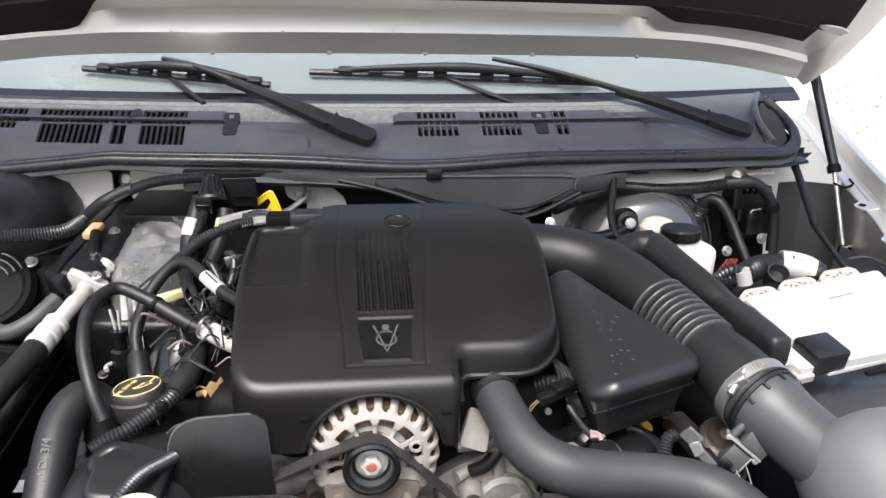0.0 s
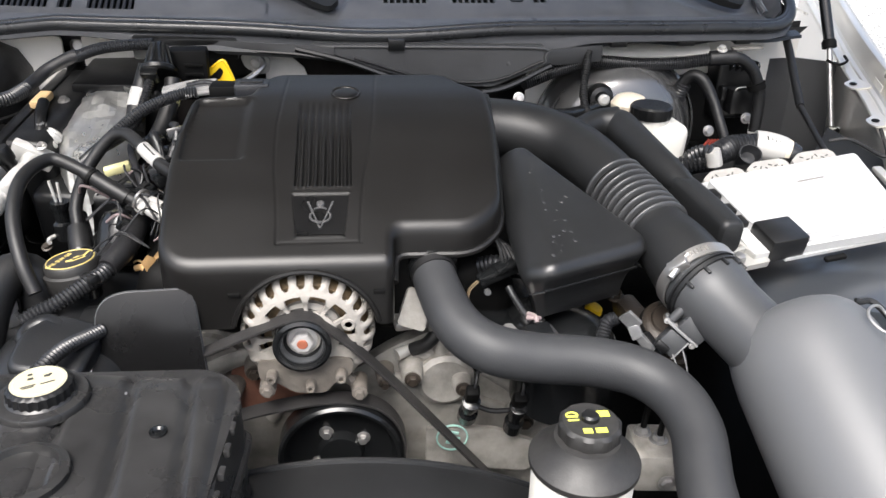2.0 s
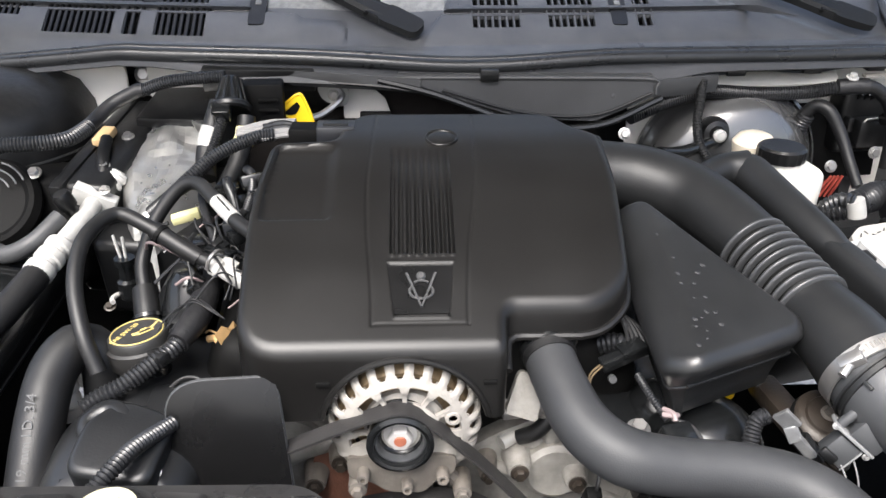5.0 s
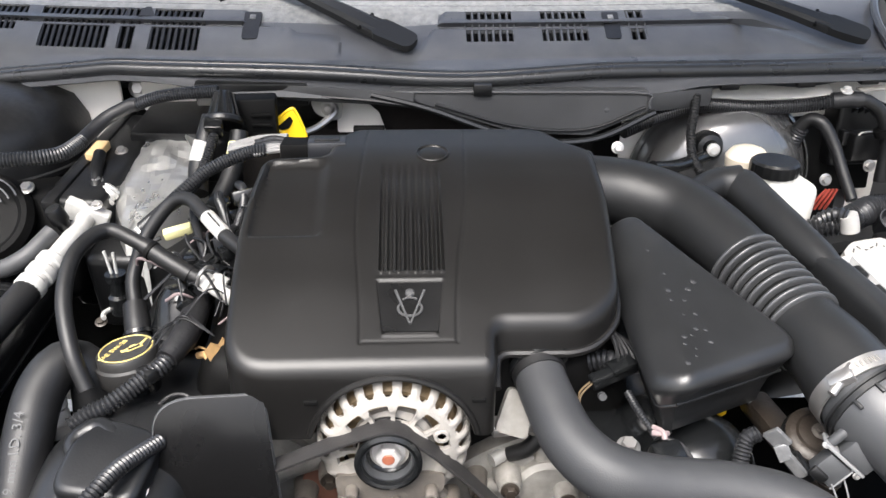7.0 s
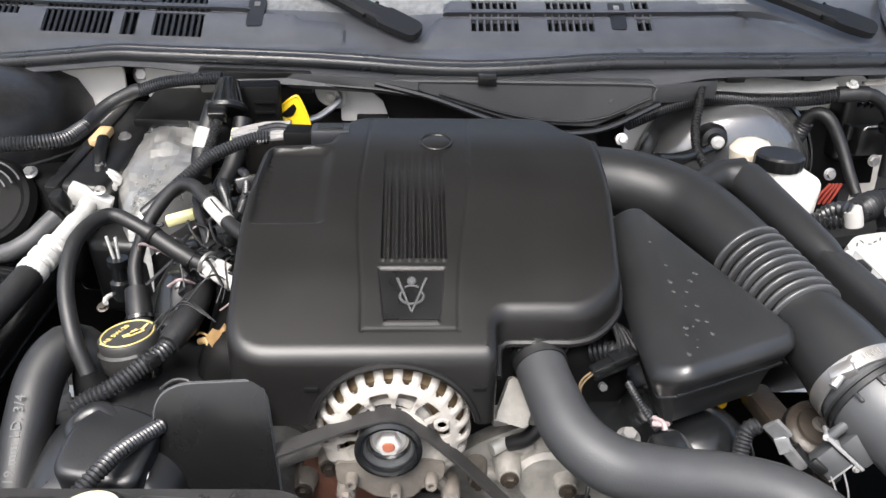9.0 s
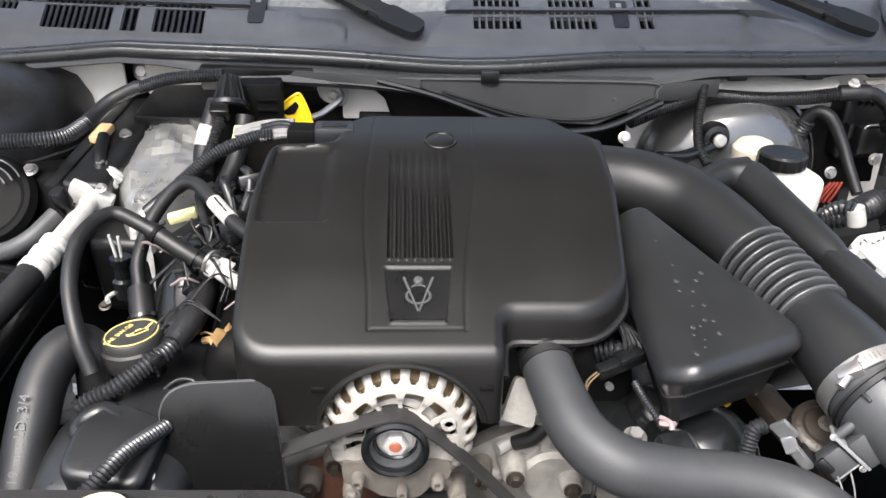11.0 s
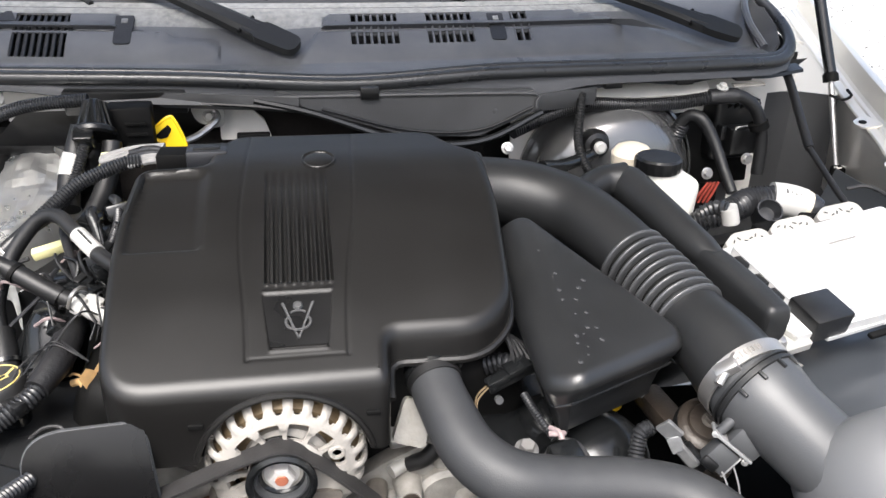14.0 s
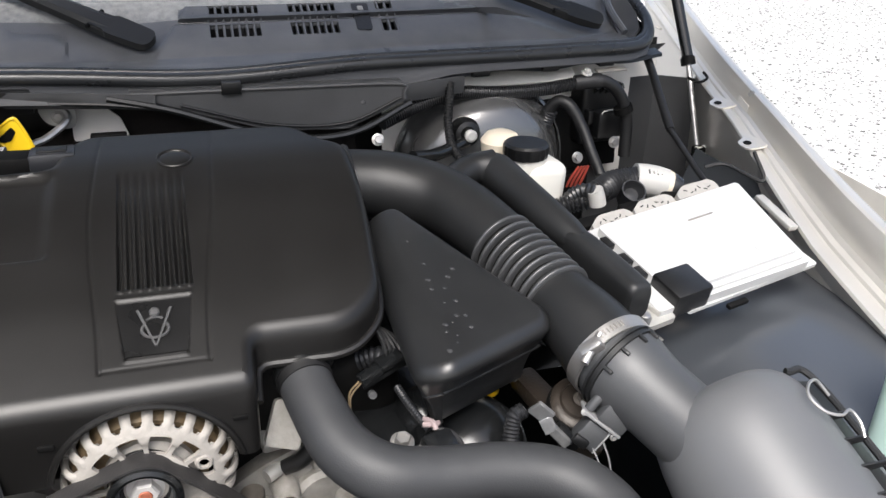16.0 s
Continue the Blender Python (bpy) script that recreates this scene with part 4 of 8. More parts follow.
# raised badge: a V of two bars, a disc, a ring and a point, on a dark plate
slope = math.degrees(math.atan2(crown(0.02, 0.866) - crown(0.02, 0.811) + 0.0022, 0.055))
bz = crown(0.02, 0.839) - 0.0020
badge = Matrix.Translation((0.0215, 0.839, bz)) @ pose(0, 0, 0, slope)
part("badge_plate", slab([(-0.0255, -0.0275), (0.0255, -0.0275), (0.0318, 0.0272), (-0.0318, 0.0272)], 0.0007, badge, 0), COVER_DARK, cover, "dark glossy badge plate")
bars = []
for s in (-1, 1):
    bars.append(slab([(s * 0.0152, 0.0180), (s * 0.0128, 0.0185), (-s * 0.0004, -0.0200), (s * 0.0010, -0.0205)][::s], 0.0030, badge, 0.0005, 1))
bars.append(lathe([(0.0046, 0), (0.0046, 0.002), (0.0034, 0.0034), (0, 0.0038)], badge @ pose(0, 0.0150, 0.0006), 20))
for rx_, ry_, yo, a0, a1, tr in ((0.0112, 0.0085, -0.0030, 145, 395, 0.0015), (0.0072, 0.0040, 0.0055, 20, 160, 0.0013)):
    ring = [(rx_ * math.cos(a), yo + ry_ * math.sin(a), 0.0020) for a in [math.radians(a0 + (a1 - a0) * i / 24) for i in range(25)]]
    b = tube(ring, tr, 6, 0.002)
    bmesh.ops.transform(b, matrix=badge, verts=b.verts)
    bars.append(b)
part("badge_emblem", join(*bars), EMBLEM, cover, "raised V-shaped emblem")

# ---- alternator ----
AX, AY, AZ = 0.0045, 0.776, 0.758
alt = thing("alternator", (AX, 0.80, 0.66), "chalky white cast-aluminium alternator under the cover's arch", "alternator")
face = Matrix.Translation((AX, AY, AZ)) @ pose(0, 0, 0, 90)
# z of this pose looks towards the front of the car
FS = face @ Matrix.Diagonal((0.985, 0.985, 1, 1))
part("core", lathe([(0.060, -0.075), (0.0690, -0.06), (0.0690, -0.020), (0.066, -0.013), (0.0620, -0.0085), (0.0575, -0.0085), (0.056, -0.014)], FS, 40), COPPER, alt, "dark copper windings")
# Added ring, near-black in place of the shade inside the windows.
part("window_backing", lathe([(0.0535, -0.020), (0.0535, -0.013), (0.049, -0.012)], FS, 40, cap=False), DARK, alt, "dark ring behind the windows that holds their shade")
part("inner_wall", lathe([(0.0405, -0.018), (0.0400, -0.008), (0.037, -0.0055), (0.028, -0.004)], FS, 40, cap=False), CAST, alt, "pale wall behind the windows")
part("rear_case", lathe([(0.04, -0.10), (0.066, -0.095), (0.071, -0.085), (0.072, -0.045), (0.068, -0.043)], FS, 48), CAST, alt)
# front shell: a cast dome with notches round its shoulder and windows between the spokes
prof = [(0.026, 0.006), (0.0295, 0.0055), (0.031, 0.0045), (0.034, 0.0035), (0.038, 0.003), (0.042, 0.003), (0.0455, 0.0038), (0.0475, 0.0052), (0.051, 0.0055), (0.0550, 0.0048), (0.0580, 0.0036), (0.0600, 0.0026), (0.0625, 0.0012), (0.065, -0.0004),
        (0.0675, -0.0022), (0.0698, -0.0046), (0.0716, -0.0072), (0.0730, -0.0105), (0.0740, -0.0145), (0.0747, -0.019), (0.0747, -0.026), (0.0747, -0.034)]
prof = [(r0 + (r1 - r0) * f / 3, h0 + (h1 - h0) * f / 3) for (r0, h0), (r1, h1) in zip(prof, prof[1:]) for f in range(3)] + prof[-1:]
bm = bmesh.new()
SEG = 384
rings = []
for i, (r, h) in enumerate(prof):
    row = []
    for k in range(SEG):
        # the ribs between the notches bulge a little
        swell = 0.0012 * max(0.0, math.cos(2 * math.pi * (k % 16 - 12) / 16)) * step01(0.058, 0.066, r)
        a = 2 * math.pi * k / SEG
        row.append(bm.verts.new(((r + swell) * math.cos(a), (r + swell) * math.sin(a), h + swell)))
    rings.append(row)
along = [0.0]
for (r0, h0), (r1, h1) in zip(prof, prof[1:]):
    along.append(along[-1] + math.hypot(r1 - r0, h1 - h0))
for i in range(len(prof) - 1):
    for k in range(SEG):
        r = (prof[i][0] + prof[i + 1][0]) / 2
        upper = math.sin(2 * math.pi * k / SEG) > -0.25
        far = min(1.0, abs((along[i] + along[i + 1]) / 2 - 0.0515) / 0.0130)
        notch = upper and r > 0.0556 and abs(k % 16 + 0.5 - 4) < 4.1 * math.sqrt(max(0, 1 - far ** 5))
        mid = (r - 0.0452) / 0.0098
        window = upper and abs(mid) < 1 and abs(k % 32 + 0.5 - 16) < 12.6 - 1.5 * mid ** 2 - 1.2 * mid
        if not window and not notch:
            bm.faces.new((rings[i][k], rings[i][(k + 1) % SEG], rings[i + 1][(k + 1) % SEG], rings[i + 1][k]))
bmesh.ops.recalc_face_normals(bm, faces=bm.faces)
bmesh.ops.solidify(bm, geom=bm.faces[:], thickness=0.0045)
bmesh.ops.transform(bm, matrix=FS, verts=bm.verts)
part("front_shell", bm, CAST, alt, smooth=40)
part("hub", lathe([(0.031, -0.004), (0.031, 0.004), (0.027, 0.007), (0.018, 0.008)], FS, 40), CAST, alt)
part("stud", lathe([(0.0085, -0.004), (0.0080, 0.005), (0.0068, 0.0065), (0.0046, 0.0065), (0.0044, 0.002)], FS @ pose(0.046, 0.018, 0.0), 20, cap=False), CAST, alt)
part("stud_bore", lathe([(0.0052, 0.003), (0, 0.003)], FS @ pose(0.046, 0.018, 0), 16), DARK, alt)
# lower casting with its ears
ears = [(-0.042, 0.698), (0.060, 0.690)]
low = slab(rounded([(-0.052, 0.734), (0.054, 0.734), (0.052, 0.712), (0.034, 0.704), (0.022, 0.688), (-0.012, 0.690), (-0.030, 0.704), (-0.050, 0.708)], 0.008), 0.03, Matrix.Translation((0, 0.798, 0)) @ pose(0, 0, 0, 90), 0.004)
part("lower_bracket", low, GRIMY, alt, "grimy grey mounting bracket")
for x, z in ears:
    part("ear", lathe([(0.0095, 0), (0.0095, 0.024), (0.008, 0.028)], Matrix.Translation((x, 0.792, z)) @ pose(0, 0, 0, 90), 20), GRIMY, alt)
    part("bolt", hexbolt((x, 0.764, z), (0, -1, 0), 0.0062, 0.008), GRIMY, alt)
for k, (x0, z0, x1, z1) in enumerate(((-0.042, 0.70, -0.02, 0.735), (0.058, 0.686, 0.028, 0.728), (-0.01, 0.69, 0.01, 0.72))):
    part("web", tube([(x0, 0.782, z0), (x1, 0.776, z1)], 0.007, 8, 0.01), GRIMY, alt)
for x, z, r in ((-0.036, 0.716, 0.0062), (0.040, 0.714, 0.0066), (0.006, 0.702, 0.0056)):
    part("lug", lathe([(r * 1.25, 0), (r, 0.008), (r, 0.018), (r * 0.8, 0.021), (r * 0.45, 0.021), (r * 0.4, 0.016)], Matrix.Translation((x, 0.774, z)) @ pose(0, 0, 0, 84), 16), GRIMY, alt)
PY = 0.774
pul = Matrix.Translation((0.0, PY + 0.012, 0.761)) @ pose(0, 0, 0, 90)
pulley = part("pulley", lathe([(0.029, 0.002), (0.0315, 0.004), (0.0315, 0.007), (0.0285, 0.009), (0.0285, 0.029), (0.0315, 0.031), (0.0315, 0.034), (0.028, 0.036), (0.0250, 0.035), (0.0235, 0.024), (0.019, 0.018), (0.014, 0.016)], pul, 48), GLOSS, alt, "black ribbed pulley")
part("inner_ring", lathe([(0.0235, 0.025), (0.0240, 0.030), (0.0222, 0.0305), (0.0210, 0.022)], pul, 40, cap=False), CLEANER, pulley, "dull grey inner ring")
part("washer", lathe([(0.0158, 0.016), (0.0158, 0.0185), (0.013, 0.019)], pul, 28), ZINC, pulley)
part("nut", lathe([(0.0122, 0.018), (0.0122, 0.026), (0.0108, 0.0285), (0.0064, 0.0288), (0.0062, 0.024)], pul, 6, cap=False), ZINC, pulley, "bright hexagon nut", smooth=20)
part("shaft_end", lathe([(0.0062, 0.022), (0.0062, 0.0285), (0.0052, 0.0298), (0, 0.0302)], pul, 20), SHAFT, pulley, "red-brown shaft end")


# ---- drive belts and front of the engine ----
def belt_run(pts, y0, y1, thick=0.004):
    """A flat belt: points in x, z, wide along y."""
    line, _, _ = curve_points([(x, 0, z) for x, z in pts], 0.006)
    n = []
    for i, p in enumerate(line):
        t = (line[min(i + 1, len(line) - 1)] - line[max(i - 1, 0)]).normalized()
        n.append(Vector((t.z, 0, -t.x)))
    bm = bmesh.new()
    rings = []
    for p, q in zip(line, n):
        o = q * thick
        prof = [(p, y0), (p, y1), (p + o * 0.6, y1)]
        k = 6
        for j in range(k):
            yy = y1 + (y0 - y1) * (j + 0.5) / k
            prof.append((p + o, yy))
            prof.append((p + o * 0.55, y1 + (y0 - y1) * (j + 1) / k))
        rings.append([bm.verts.new((v.x, yy, v.z)) for v, yy in prof])
    for a, b in zip(rings, rings[1:]):
        for i in range(len(a)):
            bm.faces.new((a[i], a[(i + 1) % len(a)], b[(i + 1) % len(b)], b[i]))
    bm.faces.new(rings[0])
    bm.faces.new(rings[-1][::-1])
    return bm


arc = [(0.0315 * math.sin(a), 0.761 + 0.0335 * math.cos(a)) for a in [math.radians(-24 + 13 * i) for i in range(7)]]
belt = thing("drive_belt", (0, 0.755, 0.55), "black ribbed serpentine drive belt over the pulleys", "drive belt")
part("upper_run", belt_run([(-0.19, 0.716), (-0.101, 0.7545), (-0.040, 0.7815)] + arc + [(0.050, 0.7585), (0.100, 0.703), (0.208, 0.568), (0.25, 0.515)], PY - 0.019, PY + 0.001), BELT, belt)
part("lower_run", belt_run([(-0.16, 0.632), (-0.10, 0.650), (-0.03, 0.668), (0.036, 0.676), (0.085, 0.662), (0.112, 0.62), (0.11, 0.56)], 0.765, 0.788), BELT, belt)

fan = thing("water_pump_pulley", (0.036, 0.77, 0.54), "glossy black water pump pulley with four bolts", "pulley")
fpm = Matrix.Translation((0.036, 0.79, 0.600)) @ pose(0, 0, 0, 90)
part("wheel", lathe([(0.070, 0.0), (0.073, 0.002), (0.073, 0.030), (0.070, 0.033), (0.066, 0.032), (0.060, 0.018), (0.045, 0.014), (0.028, 0.016), (0.024, 0.026), (0.012, 0.027)], fpm, 56), GLOSS, fan)
for i in range(4):
    a = math.pi / 2 * i + 0.55
    part("bolt", hexbolt((0.036 + 0.031 * math.cos(a), 0.776, 0.600 + 0.031 * math.sin(a)), (0, -1, 0), 0.0060, 0.009), STEEL, fan)

block = thing("timing_cover", (0.05, 0.86, 0.4), "grimy cast aluminium engine front cover", "engine block")
shape = rounded([(-0.24, 0.40), (0.32, 0.40), (0.33, 0.60), (0.27, 0.68), (0.18, 0.735), (0.10, 0.70), (0.05, 0.665), (-0.05, 0.665), (-0.10, 0.72), (-0.17, 0.73), (-0.25, 0.64)], 0.02)
part("casting", slab(shape, 0.06, Matrix.Translation((0, 0.90, 0)) @ pose(0, 0, 0, 90), 0.006), BLOCK, block)
for pts, r in (([(0.125, 0.845, 0.69), (0.20, 0.85, 0.665), (0.275, 0.84, 0.62)], 0.011), ([(0.10, 0.84, 0.655), (0.17, 0.845, 0.632), (0.24, 0.84, 0.60)], 0.009),
               ([(-0.06, 0.84, 0.70), (-0.12, 0.84, 0.675), (-0.18, 0.84, 0.63)], 0.011), ([(0.02, 0.842, 0.675), (-0.02, 0.842, 0.655), (-0.05, 0.842, 0.60)], 0.010),
               ([(0.15, 0.835, 0.735), (0.16, 0.84, 0.69), (0.155, 0.84, 0.63)], 0.009)):
    part("rib", tube(pts, r, 10, 0.012), BLOCK, block)
for x, z, r in ((0.123, 0.672, 0.0125), (-0.062, 0.69, 0.015), (-0.09, 0.66, 0.014), (0.04, 0.690, 0.013), (0.09, 0.668, 0.012), (0.265, 0.60, 0.014), (0.185, 0.655, 0.012)):
    r *= 0.8 if x < 0.1 else 1.0
    part("boss", lathe([(r * 1.6, 0), (r * 1.25, 0.012), (r, 0.036), (r * 0.9, 0.040)], Matrix.Translation((x, 0.85, z)) @ pose(0, 0, 0, 90), 20), GRIMY if x < 0.1 else BLOCK, block)
    part("bolt", hexbolt((x, 0.810, z), (0, -1, 0), r * 0.55, 0.008), OILY, block)
bm = lathe([(0.034, 0), (0.036, 0.004), (0.036, 0.016), (0.030, 0.020), (0.012, 0.018)], Matrix.Translation((0.165, 0.845, 0.655)) @ pose(0, 0, 0, 90), 32)
part("seal_boss", bm, BLOCK, block)
part("plate", slab(rounded([(0.14, 0.605), (0.225, 0.60), (0.29, 0.57), (0.27, 0.53), (0.14, 0.55)], 0.006), 0.006, Matrix.Translation((0, 0.806, 0)) @ pose(0, 0, 0, 90), 0.001), BLOCK, block)
ring = [(0.172 + 0.019 * math.cos(a), 0.7985, 0.610 - 0.02 + 0.019 * math.sin(a)) for a in [math.radians(18 * i) for i in range(21)]]
part("stamped_ring", tube(ring, 0.0013, 6, 0.004), TEAL_INK, block, "faded teal round stamp")
for k in range(3):
    part("stamped_bar", box((0.020 - 0.004 * abs(k - 1), 0.002, 0.003), pose(0.172, 0.7985, 0.598 - 0.008 * k, 0, 12), 0), TEAL_INK, block)
part("head", box((0.12, 0.4, 0.20), pose(-0.13, 1.05, 0.66, 0, 35), 0.01), BLOCK, block)
part("head", box((0.12, 0.4, 0.20), pose(0.20, 1.06, 0.63, 0, -35), 0.01), BLOCK, block)
# Near-black block fills the shaded space between the heads.
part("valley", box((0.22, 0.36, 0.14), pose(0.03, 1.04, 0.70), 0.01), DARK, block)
part("rust_patch", slab(rounded([(-0.100, 0.61), (-0.005, 0.62), (0.012, 0.672), (-0.02, 0.700), (-0.055, 0.700), (-0.092, 0.685)], 0.012), 0.004, Matrix.Translation((0, 0.836, 0)) @ pose(0, 0, 0, 90), 0.001), RUST, block, "rust-stained area")
part("housing", slab(rounded([(0.110, 0.772), (0.150, 0.768), (0.152, 0.795), (0.138, 0.812), (0.128, 0.845), (0.108, 0.845)], 0.010), 0.05, Matrix.Translation((0, 0.868, 0)) @ pose(0, 0, 0, 86), 0.004), BLOCK, block, "bright thermostat housing")
part("housing_facet", slab(rounded([(-0.018, -0.026), (0.016, -0.030), (0.014, 0.016), (-0.012, 0.020)], 0.006), 0.010, Matrix.Translation((0.126, 0.826, 0.768)) @ pose(0, 0, 0, 70, 12), 0.005), BLOCK, block)
part("housing_foot", box((0.07, 0.06, 0.012), pose(0.132, 0.846, 0.748, 8, 0, 10), 0.003), STEEL, block)
part("nipple", rod((0.105, 0.832, 0.693), (0.128, 0.845, 0.697), 0.0075, 14), ALU_PIPE, block, "pale short pipe stub")
part("nipple_hose", tube([(0.124, 0.838, 0.696), (0.142, 0.832, 0.708), (0.156, 0.834, 0.728), (0.165, 0.85, 0.75)], 0.0085, 12), RUBBER, block)
part("gasket_strip", tube([(0.10, 0.842, 0.738), (0.135, 0.84, 0.730), (0.165, 0.85, 0.742)], 0.005, 8), DARK, block)

# sensors low on the driver's side
for base, tip in (((0.189, 0.80, 0.62), (0.189, 0.765, 0.672)), ((0.247, 0.80, 0.60), (0.247, 0.775, 0.652))):
    s = thing("sensor", base, "black engine sensor with a wire on the front cover", "sensor", "front cover sensors")
    part("body", lathe([(0.012, 0), (0.012, 0.02), (0.0085, 0.024), (0.0085, 0.045), (0.011, 0.047), (0.011, 0.058), (0.006, 0.06)], between(base, tip)[0], 16), GLOSS, s)
    part("plug", box((0.016, 0.014, 0.026), Matrix.Translation(tip) @ pose(0, 0, 0.008, 30), 0.003), DARK, s)
    part("lead", tube([tip, (tip[0] + 0.004, tip[1] - 0.002, tip[2] + 0.03), (tip[0] + 0.012, tip[1] + 0.03, tip[2] + 0.05)], 0.0022, 8), TAPE, s)
s = thing("harness_branch", (0.20, 0.79, 0.63), "taped black wire branch across the front cover", "wire harness")
part("cable", tube([(0.19, 0.785, 0.652), (0.215, 0.782, 0.642), (0.245, 0.784, 0.640)], 0.0032, 10), TAPE, s)

# pressed plate between the belt and the reservoir
shield = thing("splash_shield", (-0.145, 0.77, 0.70), "glossy black rounded plastic splash shield beside the belt", "splash shield")
out = rounded([(-0.217, 0.68), (-0.101, 0.68), (-0.107, 0.843), (-0.206, 0.838)], [0.008, 0.006, 0.008, 0.038], 8)


def bowed(x, z):
    """A point of the plate, which leans back the more the higher it is."""
    k = 0.10 * (z - 0.70) + 0.95 * max(0, z - 0.70) ** 2 + 0.9 * (x + 0.160) ** 2 - 0.008
    return Vector((x - 0.26 * k, 0.754 + k, z - 0.84 * k))


bm = bmesh.new()
front = [bm.verts.new((p.x, 0, p.y)) for p in out]
flat = [bm.faces.new(front)]
for axis, lo_, hi_ in ((0, -0.216, -0.102), (2, 0.682, 0.842)):
    v = lo_
    while v < hi_:
        geom = set(bm.faces[:]) | set(bm.edges[:]) | set(bm.verts[:])
        bmesh.ops.bisect_plane(bm, geom=list(geom), plane_co=(v, 0, 0) if axis == 0 else (0, 0, v), plane_no=(1, 0, 0) if axis == 0 else (0, 0, 1), dist=1e-6)
        v += 0.006
for v in bm.verts:
    v.co = bowed(v.co.x, v.co.z)
bmesh.ops.recalc_face_normals(bm, faces=bm.faces)
bmesh.ops.solidify(bm, geom=bm.faces[:], thickness=0.003)
part("plate", bm, SHIELD, shield, smooth=60)
# Paler bead round the plate paints its rim highlight.
part("edge_bead", tube([bowed(p.x, p.y) for p in out + out[:1]], 0.0022, 8, 0.005), BELLOWS, shield)
for z in (0.738, 0.729):
    part("moulded_mark", box((0.006, 0.001, 0.0022), Matrix.Translation(bowed(-0.152, z) - Vector((0, 0.002, 0))), 0), GREY_INK, shield)

# ---- fan shroud, coolant reservoir, steering reservoir ----
shroud = thing("fan_shroud", (0.05, 0.60, 0.5), "dark grey plastic radiator fan shroud", "fan shroud")
rows = [[(x, 0.655 + 0.5 * (x - 0.04) ** 2, 0.686 + zz - 1.6 * (x - 0.04) ** 2) for x in [-0.20 + 0.02 * i for i in range(27)]] for zz in (-0.30, -0.06, 0.0)]
rows += [[(x, 0.60 + 0.5 * (x - 0.04) ** 2, 0.693 - 1.5 * (x - 0.04) ** 2) for x in [-0.20 + 0.02 * i for i in range(27)]],
         [(x, 0.46, 0.676 - 1.2 * (x - 0.04) ** 2) for x in [-0.20 + 0.02 * i for i in range(27)]], [(x, 0.43, 0.60 - 1.2 * (x - 0.04) ** 2) for x in [-0.20 + 0.02 * i for i in range(27)]]]
part("shell", strip(rows, 0.003), DUCT, shroud)
part("lip", tube([rows[2][i] for i in range(0, 27, 2)], 0.004, 8), DUCT, shroud)
part("push_clip", join(box((0.022, 0.004, 0.002), pose(-0.075, 0.60, 0.668, 0, 0, 35), 0.0005), box((0.014, 0.004, 0.002), pose(-0.075, 0.60, 0.669, 0, 0, -35), 0.0005)), WHITE, shroud, "pale cross-shaped push clip")

tank = thing("coolant_reservoir", (-0.17, 0.55, 0.60), "black plastic coolant reservoir with a capped filler", "coolant reservoir")
out = rounded([(-0.40, 0.45), (-0.06, 0.45), (-0.045, 0.635), (-0.075, 0.668), (-0.40, 0.675)], [0.02, 0.03, 0.03, 0.02, 0.02], 6)
bm = bmesh.new()


def tank_z(x, y):
    g = ((x + 0.4 + 0.10 * (y - 0.6)) / 0.052) % 1.0
    return 0.798 - 0.007 * (1 - step01(0.0, 0.16, min(g, 1 - g))) + 0.008 * step01(-0.10, -0.2, x)


body = slab(out, 0.20, pose(0, 0, 0.595), 0.010, 4)
part("body", body, TANK, tank)
bm = strip([[(x, y, tank_z(x, y) + 0.004 - 0.012 * step01(0.64, 0.668, y) - 0.012 * step01(-0.068, -0.05, x)) for x in [-0.385 + 0.004 * i for i in range(84)]] for y in [0.46 + 0.015 * j for j in range(14)]], 0.003)
part("ribbed_top", bm, TANK, tank, smooth=60)
part("seam", tube([(p.x, p.y, 0.735) for p in out[::3] + out[:1]], 0.005, 8, 0.012), TANK, tank)
for k in range(6):
    part("seam_lug", box((0.006, 0.012, 0.008), pose(-0.050 + 0.0005 * k, 0.47 + 0.028 * k, 0.792, 0, 0, -4), 0.002), TANK, tank)
part("hole_collar", join(lathe([(0.0075, 0), (0.0075, 0.0025), (0.005, 0.003), (0.003, 0.001)], pose(-0.106, 0.568, 0.802), 20)), GLOSS, tank)
part("moulded_mark", join(box((0.010, 0.003, 0.001), pose(-0.125, 0.622, 0.802), 0), box((0.010, 0.003, 0.001), pose(-0.150, 0.625, 0.802), 0)), GREY_INK, tank)
part("front_filler", lathe([(0.036, 0), (0.036, 0.012), (0.030, 0.014), (0.027, 0.006)], pose(-0.196, 0.514, 0.801), 36), TANK, tank)
part("neck_ring", lathe([(0.0390, 0), (0.0390, 0.005), (0.0375, 0.0075), (0.0340, 0.0085), (0.0290, 0.0080), (0.027, 0.010)], pose(-0.2105, 0.610, 0.808), 64), TANK, tank)
cap = part("cap", lathe([(0.0262, 0), (0.0268, 0.004), (0.0262, 0.018), (0.0238, 0.0205)], pose(-0.2105, 0.610, 0.8085), 96, flute=(24, 0.0012, 0, 2)), PLASTIC, tank, "ribbed black pressure cap")
part("cap_label", lathe([(0.0228, 0), (0.0228, 0.0006)], pose(-0.2105, 0.610, 0.8288), 40), LABEL, cap, "round cream warning label")
part("label_rim", lathe([(0.0204, 0), (0.0204, 0.0003), (0.0196, 0.0003), (0.0196, 0)], pose(-0.2105, 0.610, 0.8295), 40, cap=False), PALE_TAG, cap)
